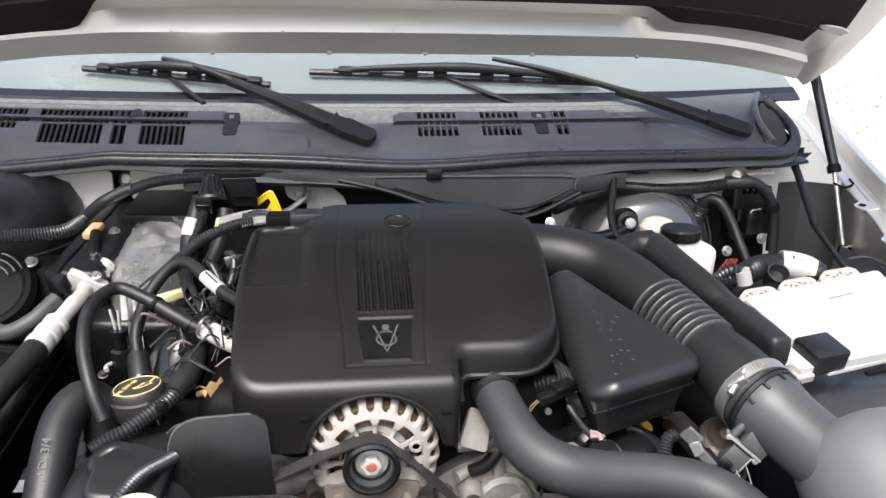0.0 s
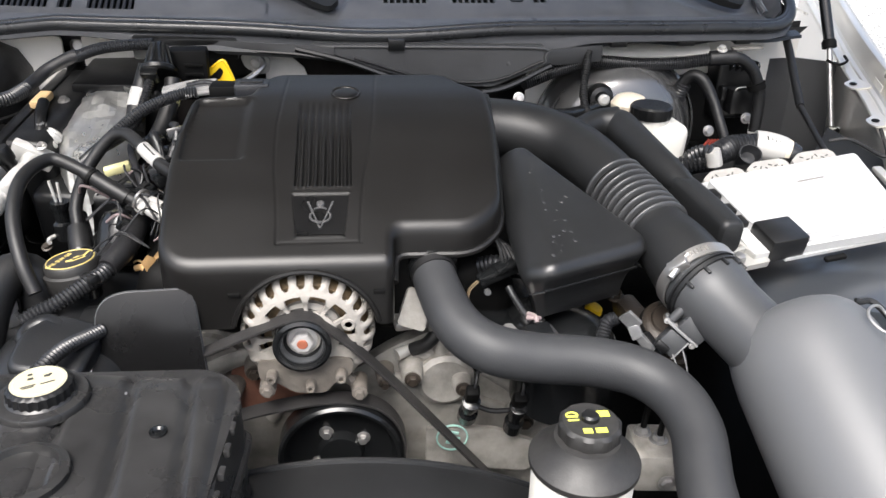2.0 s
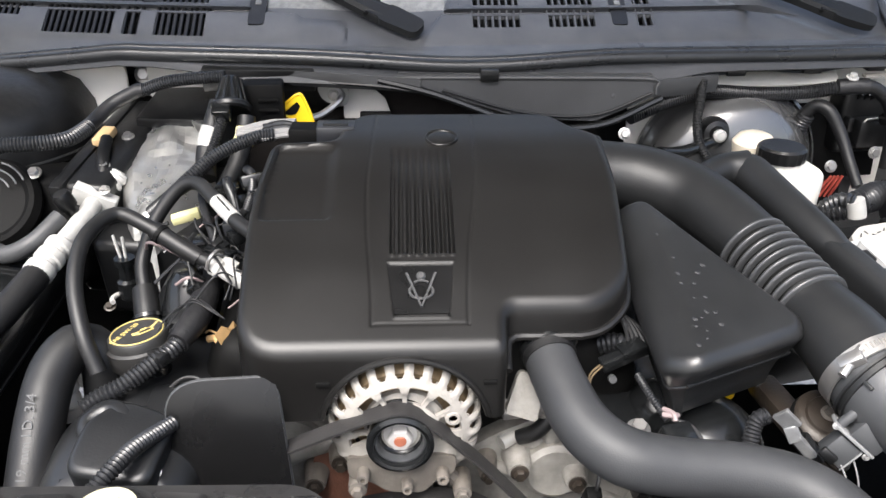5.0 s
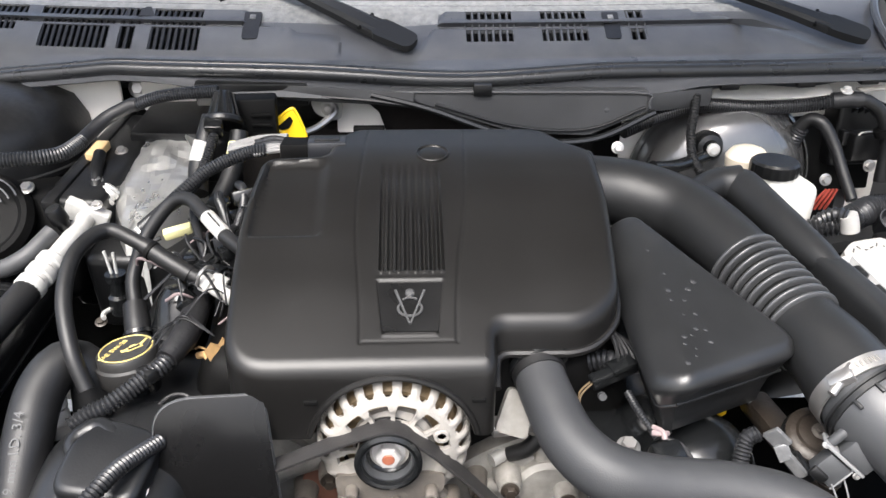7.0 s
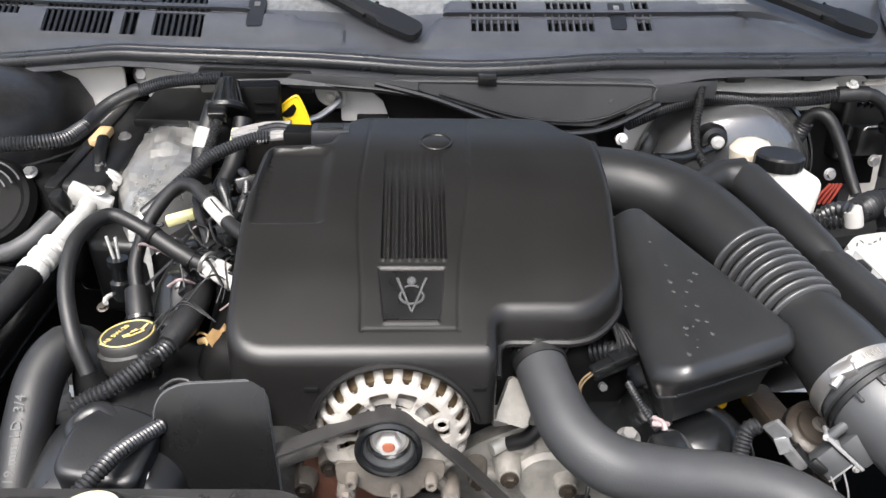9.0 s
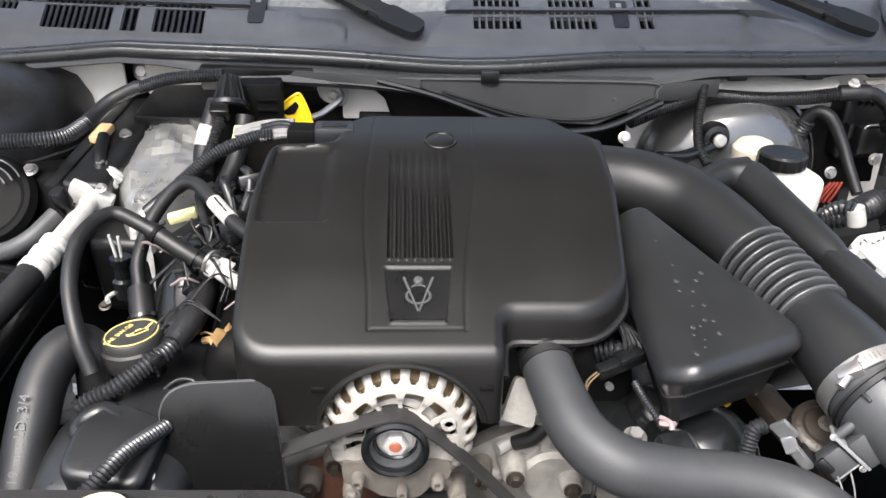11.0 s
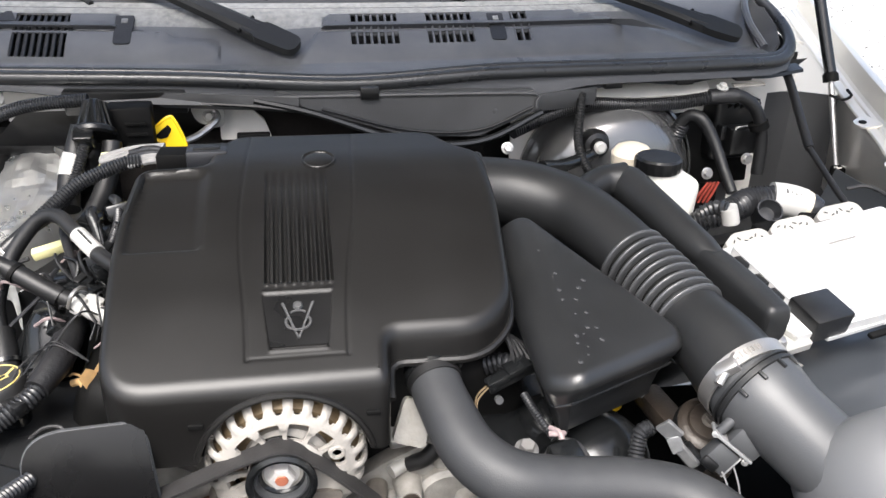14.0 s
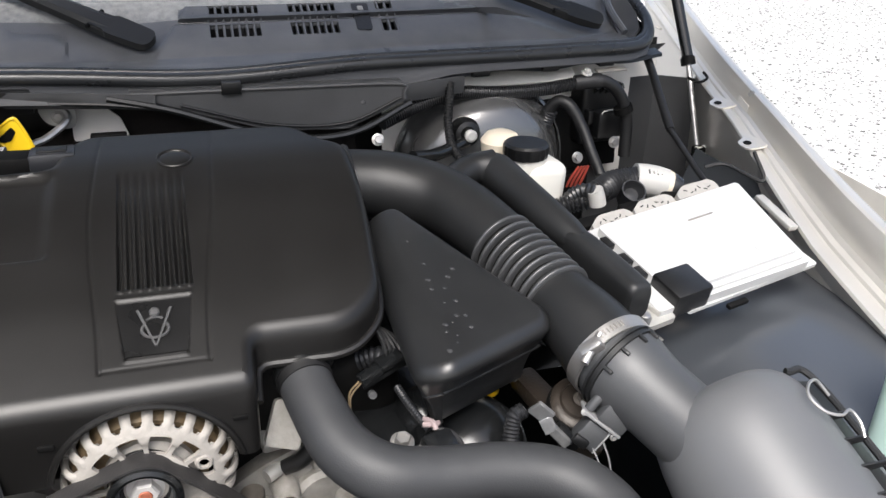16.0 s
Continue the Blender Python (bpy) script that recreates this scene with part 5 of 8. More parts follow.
for dx, dy, w, h, rot in ((-0.008, -0.010, 0.016, 0.0014, 25), (0.011, -0.003, 0.015, 0.0014, 25), (-0.007, -0.013, 0.012, 0.0012, 25), (-0.010, 0.004, 0.006, 0.0035, 25), (0.006, 0.010, 0.006, 0.0035, 25), (0.009, 0.013, 0.003, 0.0030, 25), (-0.013, 0.012, 0.005, 0.0030, 25)):
    part("label_mark", box((0.76 * w, 0.76 * h, 0.0005), pose(-0.2105 + 0.76 * dx, 0.610 + 0.76 * dy, 0.8297, 0, 0, rot), 0), BLACK_INK if h < 0.004 else PINK, cap)

ps = thing("power_steering_reservoir", (0.26, 0.555, 0.62), "milky power steering reservoir with a wide black cap", "fluid reservoir")
part("body", lathe([(0.040, 0), (0.045, 0.02), (0.046, 0.135), (0.043, 0.142)], pose(0.258, 0.555, 0.62), 40), MILKY, ps)
part("collar", lathe([(0.047, 0), (0.0495, 0.003), (0.0495, 0.008), (0.044, 0.013), (0.033, 0.021), (0.029, 0.030)], pose(0.258, 0.555, 0.757), 48), OILCAP, ps)
pcap = part("cap", lathe([(0.0255, 0), (0.0268, 0.003), (0.0268, 0.016), (0.0245, 0.019)], pose(0.261, 0.560, 0.782), 60, flute=(10, 0.0012, 0, 2)), OILCAP, ps, "ribbed black filler cap")
part("knob", lathe([(0.008, 0), (0.008, 0.005), (0.006, 0.007)], pose(0.261, 0.562, 0.800), 20), PLASTIC, pcap)
for dx, dy, w, h in ((-0.015, 0.006, 0.010, 0.0022), (0.013, 0.008, 0.011, 0.008), (-0.006, -0.014, 0.008, 0.006), (0.006, -0.014, 0.010, 0.006), (-0.015, 0.001, 0.010, 0.002)):
    part("cap_mark", box((w, h, 0.0006), pose(0.261 + dx, 0.560 + dy, 0.8014), 0), LIME_INK, pcap, "lime yellow symbol")
ring = [(0.261 - 0.015 + 0.0052 * math.cos(a), 0.560 + 0.007 + 0.0045 * math.sin(a), 0.8014) for a in [math.radians(15 * i) for i in range(13)]]
part("cap_mark", tube(ring, 0.0009, 6, 0.002), LIME_INK, pcap, "lime yellow symbol")

mount = thing("accessory_bracket", (0.40, 0.70, 0.60), "cast aluminium bracket with two black studs", "bracket")
part("plate", box((0.075, 0.06, 0.05), pose(0.40, 0.70, 0.630, 0, 0, -5), 0.005), BLOCK, mount)
for x, y in ((0.378, 0.715), (0.392, 0.700)):
    part("stud", rod((x, y, 0.655), (x + 0.003, y, 0.700), 0.0035, 10), DARK, mount)
    part("nut", hexbolt((x, y, 0.655), (0, 0, 1), 0.007, 0.008), STEEL, mount)
part("bolt", hexbolt((0.395, 0.668, 0.622), (0, -1, 0), 0.007, 0.006), STEEL, mount)

# ---- air intake, driver's side ----
intake = thing("intake_duct", (0.36, 0.95, 0.80), "black plastic air intake duct with a ribbed bellows", "intake duct")
part("elbow", tube([(0.205, 1.098, 0.893), (0.250, 1.100, 0.890), (0.300, 1.090, 0.886), (0.345, 1.058, 0.879), (0.370, 1.010, 0.873), (0.392, 0.945, 0.862)], [0.041, 0.042, 0.0425, 0.0415, 0.0395, 0.0370], 32, 0.008), DUCT, intake)
part("elbow_rim", tube([(0.243, 1.099 + 0.046 * math.cos(a), 0.890 + 0.045 * math.sin(a)) for a in [math.radians(15 * i) for i in range(25)]], 0.004, 8, 0.006), DUCT, intake)
# Near-black core and paler rings paint the bellows' shaded gaps and lit crests.
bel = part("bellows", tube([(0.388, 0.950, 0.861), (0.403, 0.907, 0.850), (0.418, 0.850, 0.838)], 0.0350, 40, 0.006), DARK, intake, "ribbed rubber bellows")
bline, _, bdist = curve_points([(0.388, 0.950, 0.861), (0.403, 0.907, 0.850), (0.418, 0.850, 0.838)], 0.001)
for k in range(9):
    i = min(range(len(bline)), key=lambda j: abs(bdist[j] - 0.003 - 0.0121 * k))
    tan = (bline[min(i + 1, len(bline) - 1)] - bline[max(i - 1, 0)]).normalized()
    rm, _ = between(bline[i], bline[i] + tan)
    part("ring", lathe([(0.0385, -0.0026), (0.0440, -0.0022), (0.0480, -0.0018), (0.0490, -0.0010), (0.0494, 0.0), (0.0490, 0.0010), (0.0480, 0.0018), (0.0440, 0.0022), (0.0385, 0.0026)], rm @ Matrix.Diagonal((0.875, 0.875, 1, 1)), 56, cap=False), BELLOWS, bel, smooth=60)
part("sleeve", tube([(0.415, 0.862, 0.840), (0.421, 0.838, 0.837), (0.427, 0.800, 0.833), (0.431, 0.762, 0.826)], [0.0370, 0.0388, 0.0418, 0.0435], 32, 0.006), DUCT, intake)
cm = between((0.4305, 0.774, 0.829), (0.4365, 0.749, 0.822))[0] @ Matrix.Diagonal((0.94, 0.94, 1, 1))
clamp = thing("hose_clamp", (0.437, 0.782, 0.79), "bright steel worm-drive hose clamp round the intake", "hose clamp")
part("band", lathe([(0.0475, 0.004), (0.0495, 0.0046), (0.0495, 0.0195), (0.0475, 0.020)], cm, 56, cap=False), STEEL, clamp)
part("screw_housing", box((0.022, 0.012, 0.012), Matrix.Translation((0.400, 0.744, 0.853)) @ pose(0, 0, 0, 25, -42, -20), 0.002), STEEL, clamp)
part("screw", rod((0.389, 0.735, 0.843), (0.411, 0.751, 0.862), 0.0042, 10), STEEL, clamp)
for k in range(7):
    a = math.radians(95 + 5 * k)
    part("band_slot", box((0.0012, 0.0016, 0.006), cm @ Matrix.Translation((0.0496 * math.cos(a), 0.0496 * math.sin(a), 0.012)) @ pose(0, 0, 0, 0, 0, math.degrees(a)), 0), BLOCK, clamp)

maf = thing("airflow_meter_tube", (0.46, 0.72, 0.75), "satin dark grey airflow meter tube with a sensor", "airflow meter")
am = between((0.434, 0.757, 0.824), (0.482, 0.645, 0.790))
part("tube", lathe([(0.0415, -0.006), (0.0435, 0.0), (0.0440, 0.020), (0.042, 0.030), (0.0395, 0.045), (0.0390, 0.10), (0.042, am[1])], am[0], 48), CLEANER, maf)
part("flange", lathe([(0.0435, 0.002), (0.0468, 0.003), (0.0468, 0.0055), (0.0445, 0.006), (0.0445, 0.0085), (0.0464, 0.009), (0.0464, 0.0115), (0.0435, 0.012)], am[0], 48), DUCT, maf)
for d in (40, 65, 90, 120, 150):
    a = math.radians(d)
    part("lug", box((0.004, 0.0035, 0.010), am[0] @ Matrix.Translation((0.0450 * math.cos(a), 0.0450 * math.sin(a), 0.016)) @ pose(0, 0, 0, 0, 0, d), 0.001), DUCT, maf)
sm = frame_at((0.4065, 0.7235, 0.7857), (0.6, -0.05, 0.8), (0.67, -0.38, -0.65))
sens = part("sensor_body", box((0.024, 0.030, 0.026), sm @ pose(0.0135, 0.007, -0.001), 0.003), CLEANER, maf, "grey sensor box")
part("sensor_neck", box((0.018, 0.022, 0.036), sm @ pose(0.014, 0.004, 0.024), 0.004), DUCT, sens)
part("sensor_plate", box((0.0034, 0.043, 0.024), sm @ pose(0, 0, -0.002), 0.0010), SENSOR_EDGE, sens, "mounting plate in a pale tone that stands for edge light")
part("sensor_post", lathe([(0.0048, 0), (0.0048, 0.024), (0.0038, 0.026)], sm @ pose(0.002, -0.016, -0.004, 0, 90, 0), 14), CLEANER, sens)
part("screw", hexbolt(sm @ Vector((-0.001, -0.020, -0.011)), (-0.3, -0.6, 0.7), 0.0022, 0.0025), SENSOR_EDGE, sens)
part("screw", hexbolt(sm @ Vector((-0.004, 0.018, -0.010)), (-0.2, -0.9, 0.2), 0.0024, 0.003), STEEL, sens)
plug = part("plug", box((0.026, 0.025, 0.020), sm @ pose(-0.0165, 0.002, 0.0), 0.003), CLEANER, maf, "grey wire plug")
# Pale strip paints the light along the plug's edge.
part("plug_edge", box((0.0265, 0.002, 0.0205), sm @ pose(-0.0165, 0.0135, 0.0), 0.001), SENSOR_EDGE, plug)
part("plug_latch", box((0.010, 0.016, 0.006), sm @ pose(-0.026, -0.004, -0.011), 0.002), PLASTIC, plug)
for k in range(2):
    part("wire", tube([(0.396 + 0.010 * k, 0.712, 0.762 + 0.006 * k), (0.400 + 0.011 * k, 0.703, 0.748), (0.402 + 0.012 * k, 0.694, 0.715)], 0.0009, 6), SENSOR_EDGE, maf)

# the air cleaner: a broad smooth shell with a ribbed seam flange
ac = thing("air_cleaner", (0.53, 0.5, 0.62), "smooth satin grey conical air cleaner housing", "air cleaner")
c0, c1 = Vector((0.5085, 0.686, 0.803)), Vector((0.567, 0.28, 0.590))
m, n = between(c0, c1)
part("cone", lathe([(0.036, -0.016), (0.050, -0.012), (0.060, -0.006), (0.067, 0.002), (0.0725, 0.014), (0.0755, 0.030), (0.0775, 0.05), (0.080, 0.15), (0.083, 0.28), (0.086, n)], m, 64), SHELL, ac, smooth=60)
e0, e1 = Vector((0.556, 0.664, 0.845)), Vector((0.560, 0.48, 0.785))
fm = frame_at((e0 + e1) / 2, e1 - e0, (1, 0.1, -0.25))
part("flange", box(((e1 - e0).length, 0.052, 0.004), fm @ pose(0, 0.012, -0.006), 0.001), DUCT, ac)
part("rim", tube([e0 + Vector((0.004, 0.010, 0.0)), e0 + Vector((0.030, -0.008, -0.008)), e1 + Vector((0.042, 0, -0.010))], 0.0035, 8), DUCT, ac)
for k in range(6):
    p = e0.lerp(e1, 0.22 + 0.13 * k)
    part("web", box((0.002, 0.034, 0.010), frame_at(p + Vector((0.016, 0, -0.002)), e1 - e0, (1, -0.35, -0.2)), 0.0004), DUCT, ac)
clipw = [(0.562, 0.632, 0.846), (0.552, 0.640, 0.858), (0.536, 0.632, 0.862), (0.530, 0.622, 0.858), (0.536, 0.608, 0.852), (0.548, 0.602, 0.850), (0.560, 0.606, 0.850), (0.566, 0.598, 0.842), (0.564, 0.588, 0.834)]
part("wire_clip", tube([(x + 0.010, y, z) for x, y, z in clipw], 0.0014, 8, 0.003), STEEL, ac, "bent bright wire clip")
bottle = thing("washer_bottle_neck", (0.695, 0.66, 0.65), "translucent pale blue-green washer bottle", "washer bottle")
part("neck", box((0.07, 0.05, 0.22), pose(0.725, 0.665, 0.74, 0, 0, 10), 0.018, 4), FLUID, bottle)
part("cap", lathe([(0.02, 0), (0.02, 0.018), (0.016, 0.022)], pose(0.725, 0.665, 0.845), 24), CREAM, bottle)

# wedge resonator
res = thing("resonator_box", (0.30, 0.86, 0.80), "black wedge-shaped plastic resonator with dried water spots", "resonator box")


def wedge_z(x, y):
    return 0.857 + (y - 0.75) * 0.172 - (x - 0.25) * 0.10 - 0.026 * (max(0.0, 0.270 + 0.05 * (y - 0.76) - x) / 0.040) ** 1.6


out = rounded([(0.243, 1.012), (0.281, 1.010), (0.391, 0.818), (0.384, 0.797), (0.262, 0.740), (0.236, 0.760), (0.236, 0.90)], [0.018, 0.016, 0.012, 0.010, 0.016, 0.014, 0.06], 5)
out.reverse()
bm = domed(out, wedge_z, 0.011, lambda x, y: 0.023, 0.010, 0.012)
part("shell", bm, RESONATOR, res, smooth=60)
ring = []
for i, p in enumerate(out):
    t = (out[(i + 1) % len(out)] - out[i - 1]).normalized()
    ring.append((p.x - t.y * 0.0115, p.y + t.x * 0.0115, wedge_z(p.x, p.y) - 0.033))
part("seam", tube(ring[::2] + ring[:1], 0.0018, 6, 0.01), RESONATOR, res)
bm = bmesh.new()
loops = []
for inset, drop in ((0.012, 0.033), (0.018, 0.045), (0.022, 0.060), (0.024, 0.074), (0.034, 0.080)):
    loop = []
    for i, p in enumerate(out):
        t = (out[(i + 1) % len(out)] - out[i - 1]).normalized()
        loop.append(bm.verts.new((p.x - t.y * inset, p.y + t.x * inset, wedge_z(p.x, p.y) - drop)))
    loops.append(loop)
for a, b in zip(loops, loops[1:]):
    for i in range(len(a)):
        bm.faces.new((a[i - 1], b[i - 1], b[i], a[i]))
bm.faces.new(loops[-1])
part("lower_shell", bm, DUCT, res, smooth=60)
rs = random.Random(11)
spots = [(0.292, 0.854), (0.278, 0.853), (0.301, 0.872), (0.263, 0.935), (0.270, 0.895), (0.297, 0.834), (0.285, 0.832), (0.300, 0.812), (0.291, 0.812), (0.276, 0.80), (0.284, 0.803), (0.262, 0.79), (0.268, 0.775), (0.257, 0.765), (0.300, 0.795), (0.283, 0.785), (0.31, 0.885), (0.267, 0.868)]
for x, y in spots:
    x += 0.012 if x < 0.272 else 0.0
    r = rs.uniform(0.0012, 0.0031)
    part("water_spot", lathe([(r, 0), (r * 0.8, 0.0002), (0, 0.0003)], Matrix.Translation((x, y, wedge_z(x, y) + 0.0002)) @ pose(0, 0, 0, 9.8, 5.7), 12), SPOT, res)

# side branch resonator beside the duct
arm = thing("side_branch", (0.46, 0.95, 0.82), "black hollow plastic side branch leading off the duct", "intake resonator")
part("stub", tube([(0.352, 1.048, 0.888), (0.375, 1.075, 0.894), (0.402, 1.092, 0.899), (0.430, 1.093, 0.898)], [0.019, 0.018, 0.019, 0.024], 24, 0.006), DUCT, arm)
part("neck", tube([(0.412, 1.097, 0.898), (0.432, 1.086, 0.896), (0.442, 1.043, 0.889), (0.453, 0.985, 0.881), (0.464, 0.940, 0.874), (0.470, 0.915, 0.870)], [0.018, 0.0240, 0.0235, 0.0220, 0.0195, 0.0150], 28, 0.005), DUCT, arm, smooth=60)
part("chamber", tube([(0.4605, 0.956, 0.862), (0.4615, 0.953, 0.862), (0.471, 0.905, 0.860), (0.481, 0.850, 0.855), (0.4865, 0.812, 0.851), (0.487, 0.808, 0.8505)], [0.0125, 0.0155, 0.0160, 0.0155, 0.0145, 0.0120], 32, 0.005, flat=1.5, square=4.5), DUCT, arm, smooth=50)
part("peg", box((0.012, 0.018, 0.02), pose(0.452, 0.862, 0.82, 0, 0, 15), 0.002), DARK, arm)

# ---- engine control module ----
S0 = Vector((0.530, 0.856, 0.797))
pcm = thing("engine_control_module", (0.67, 0.98, 0.79), "bright aluminium engine control module with three plugs", "control module")
pm = frame_at(S0, (0.268, 0.062, 0.010), (0.012, 0.176, 0.040))
part("case", slab(rounded([(0.012, -0.006), (0.262, -0.010), (0.302, 0.156), (0.022, 0.146)], 0.006), 0.012, pm, 0.003), PCM, pcm)
part("lid", slab(rounded([(0.036, 0.004), (0.250, 0.004), (0.290, 0.148), (0.034, 0.138)], 0.008), 0.011, pm @ pose(0, 0, 0.012), 0.004), PCM, pcm)
part("base_flange", slab(rounded([(0.06, -0.010), (0.285, -0.008), (0.285, 0.02), (0.06, 0.02)], 0.004), 0.005, pm @ pose(0, 0, -0.006), 0.001), PCM, pcm)
part("lid_slot", box((0.045, 0.003, 0.0012), pm @ pose(0.178, 0.105, 0.0232, 0, 0, 2), 0.0005), BLOCK, pcm)
part("lid_loop", join(box((0.062, 0.003, 0.004), pm @ pose(0.168, 0.032, 0.0235), 0.001), box((0.003, 0.014, 0.004), pm @ pose(0.198, 0.025, 0.0235), 0.001), box((0.003, 0.014, 0.004), pm @ pose(0.138, 0.025, 0.0235), 0.001)), PCM, pcm)
part("lid_step", slab(rounded([(0.040, -0.002), (0.252, -0.004), (0.255, 0.004), (0.042, 0.006)], 0.002), 0.006, pm @ pose(0, 0, 0.011), 0.002), PCM, pcm)
for y in (0.052, 0.078, 0.112):
    part("side_tab", box((0.012, 0.018, 0.008), pm @ pose(0.031, y, 0.017), 0.001), PLASTIC, pcm)
part("end_handle", box((0.014, 0.075, 0.008), pm @ pose(0.305, 0.085, 0.010, 0, 0, -10), 0.002), ALU_PIPE, pcm)
part("handle_hook", box((0.03, 0.016, 0.012), pm @ pose(0.312, 0.118, 0.002), 0.003), PLASTIC, pcm)
part("bracket_block", box((0.054, 0.046, 0.032), pm @ pose(0.061, 0.014, 0.012), 0.003), PLASTIC, pcm, "black plastic mounting block")
part("alloy_foot", slab(rounded([(-0.030, -0.016), (0.036, -0.022), (0.036, 0.034), (0.012, 0.040), (-0.022, 0.012)], 0.006), 0.008, pm @ pose(-0.004, 0.004, -0.004, 0, 0, 6), 0.002), ALU_PIPE, pcm)
part("foot_rib", join(box((0.006, 0.040, 0.008), pm @ pose(0.012, 0.014, 0.007, 0, 0, 12), 0.002), box((0.030, 0.006, 0.008), pm @ pose(-0.002, 0.010, 0.007, 0, 0, 8), 0.002)), ALU_PIPE, pcm)
part("foot_bolt", lathe([(0.008, 0), (0.008, 0.006), (0.006, 0.010), (0.0035, 0.011)], pm @ pose(-0.008, -0.004, 0.004), 16), STEEL, pcm)
part("latch", box((0.032, 0.008, 0.006), pm @ pose(0.135, -0.016, -0.010), 0.002), DARK, pcm)
for k, x in enumerate((0.074, 0.150, 0.234)):
    w = 0.034 + 0.002 * k
    cmk = pm @ pose(x, 0.153 + 0.006 * k, 0.003, 14)
    face_ = rounded([(-w, -0.006), (w, -0.006), (w, 0.007), (w - 0.008, 0.014), (-w + 0.018, 0.014), (-w, 0.002)], [0.002, 0.002, 0.004, 0.006, 0.008, 0.004])
    c = part("connector", slab(face_, 0.010, cmk, 0.0025), CONNECTOR, pcm, "off-white multi-pin plug")
    part("connector_shroud", box((2 * w - 0.008, 0.020, 0.016), pm @ pose(x, 0.176 + 0.006 * k, -0.008), 0.004), DARK, c)
    for j in range(6):
        part("mark", box((0.0055, 0.0016, 0.0008), cmk @ pose(-0.020 + 0.0085 * j, 0.002 + 0.003 * math.sin(2.1 * j + k), 0.0102, 0, 0, 50 - 37 * ((j * 3 + k) % 4)), 0), BLACK_INK, c)
loom = thing("control_module_loom", (0.66, 1.12, 0.80), "black corrugated loom with a white printed sleeve", "wire harness")
path = [(0.520, 1.112, 0.818), (0.545, 1.112, 0.826), (0.572, 1.105, 0.837), (0.598, 1.106, 0.846), (0.622, 1.114, 0.852), (0.660, 1.114, 0.854)]
part("conduit", tube(path, [0.013, 0.014, 0.016, 0.0185, 0.0195, 0.0195], 24, 0.0011, rib=(0.0056, 0.003, 1.4)), LOOM, loom)
part("sleeve", tube([(0.655, 1.116, 0.855), (0.676, 1.110, 0.853), (0.696, 1.103, 0.848)], [0.0222, 0.0228, 0.0222], 28), WHITE, loom, "white printed paper sleeve")
part("tape_band", tube([(0.695, 1.1035, 0.848), (0.702, 1.101, 0.846)], [0.0218, 0.0205], 28), CREAM, loom)
part("boot", lathe([(0.0195, 0), (0.0200, 0.006), (0.0170, 0.016), (0.0130, 0.017), (0.012, 0.004)], between((0.701, 1.101, 0.846), (0.728, 1.089, 0.838))[0], 24), LOOM, loom)
for k, (u, w) in enumerate(((0.30, 0.010), (0.45, 0.006), (0.58, 0.009), (0.72, 0.005))):
    p = Vector((0.655, 1.116, 0.855)).lerp(Vector((0.695, 1.104, 0.848)), u)
    part("print_bar", box((0.0022, w * 0.7, 0.0006), Matrix.Translation(p + Vector((-0.001, -0.0138, 0.0186))) @ pose(0, 0, 0, 35, 5, -10), 0), BLACK_INK, loom)
part("second_conduit", tube([(0.545, 1.120, 0.810), (0.556, 1.112, 0.838), (0.568, 1.100, 0.852), (0.580, 1.090, 0.853)], 0.0105, 16, rib=(0.006, 0.0025)), LOOM, loom)
part("second_sleeve", tube([(0.579, 1.090, 0.856), (0.583, 1.089, 0.846), (0.586, 1.088, 0.834)], 0.0115, 18), WHITE, loom, "short white sleeve")
part("open_boot", lathe([(0.012, -0.034), (0.0150, -0.028), (0.0160, -0.004), (0.0170, 0.0), (0.0150, 0.0), (0.0140, -0.005), (0.010, -0.012), (0, -0.010)], frame_at((0.634, 1.080, 0.854), (1, 0, 0.1), (0.0, 0.75, 0.6)), 28), LOOM, loom)
part("wires", join(*[tube([(0.712 + 0.004 * k, 1.090, 0.842 + 0.003 * (k % 3)), (0.724 + 0.004 * k, 1.078, 0.842), (0.734 + 0.003 * k, 1.062, 0.826)], 0.002, 6) for k in range(5)]), CREAM, loom)

# ---- brake booster and master cylinder ----
boost = thing("brake_booster", (0.50, 1.38, 0.69), "glossy black brake booster on the firewall", "brake booster")
bmx = Matrix.Translation((0.524, 1.440, 0.788)) @ pose(0, 0, 0, 90) @ Matrix.Diagonal((0.95, 0.95, 1, 1))
part("shell", lathe([(0.135, 0.0), (0.152, 0.012), (0.155, 0.035), (0.154, 0.048), (0.148, 0.056), (0.140, 0.060), (0.137, 0.070), (0.130, 0.088), (0.117, 0.104), (0.096, 0.115), (0.066, 0.121), (0.05, 0.124), (0.046, 0.130), (0.03, 0.131)], bmx, 72), BOOSTER, boost, smooth=60)
part("edge_roll", lathe([(0.1545, 0.041), (0.158, 0.045), (0.158, 0.053), (0.153, 0.057)], bmx, 72, cap=False), BOOSTER, boost)
part("check_valve", lathe([(0.023, 0), (0.024, 0.008), (0.020, 0.012), (0.019, 0.022), (0.012, 0.024), (0.010, 0.032)], Matrix.Translation((0.467, 1.312, 0.874)) @ pose(0, 0, 0, 82), 28), PLASTIC, boost)
part("valve_cap", lathe([(0.0095, 0), (0.0095, 0.005), (0.006, 0.008)], Matrix.Translation((0.467, 1.280, 0.878)) @ pose(0, 0, 0, 82), 20), WHITE, boost)
part("vacuum_pipe", tube([(0.462, 1.285, 0.868), (0.43, 1.262, 0.866), (0.395, 1.235, 0.868), (0.36, 1.215, 0.875)], 0.0095, 16), GLOSS, boost)
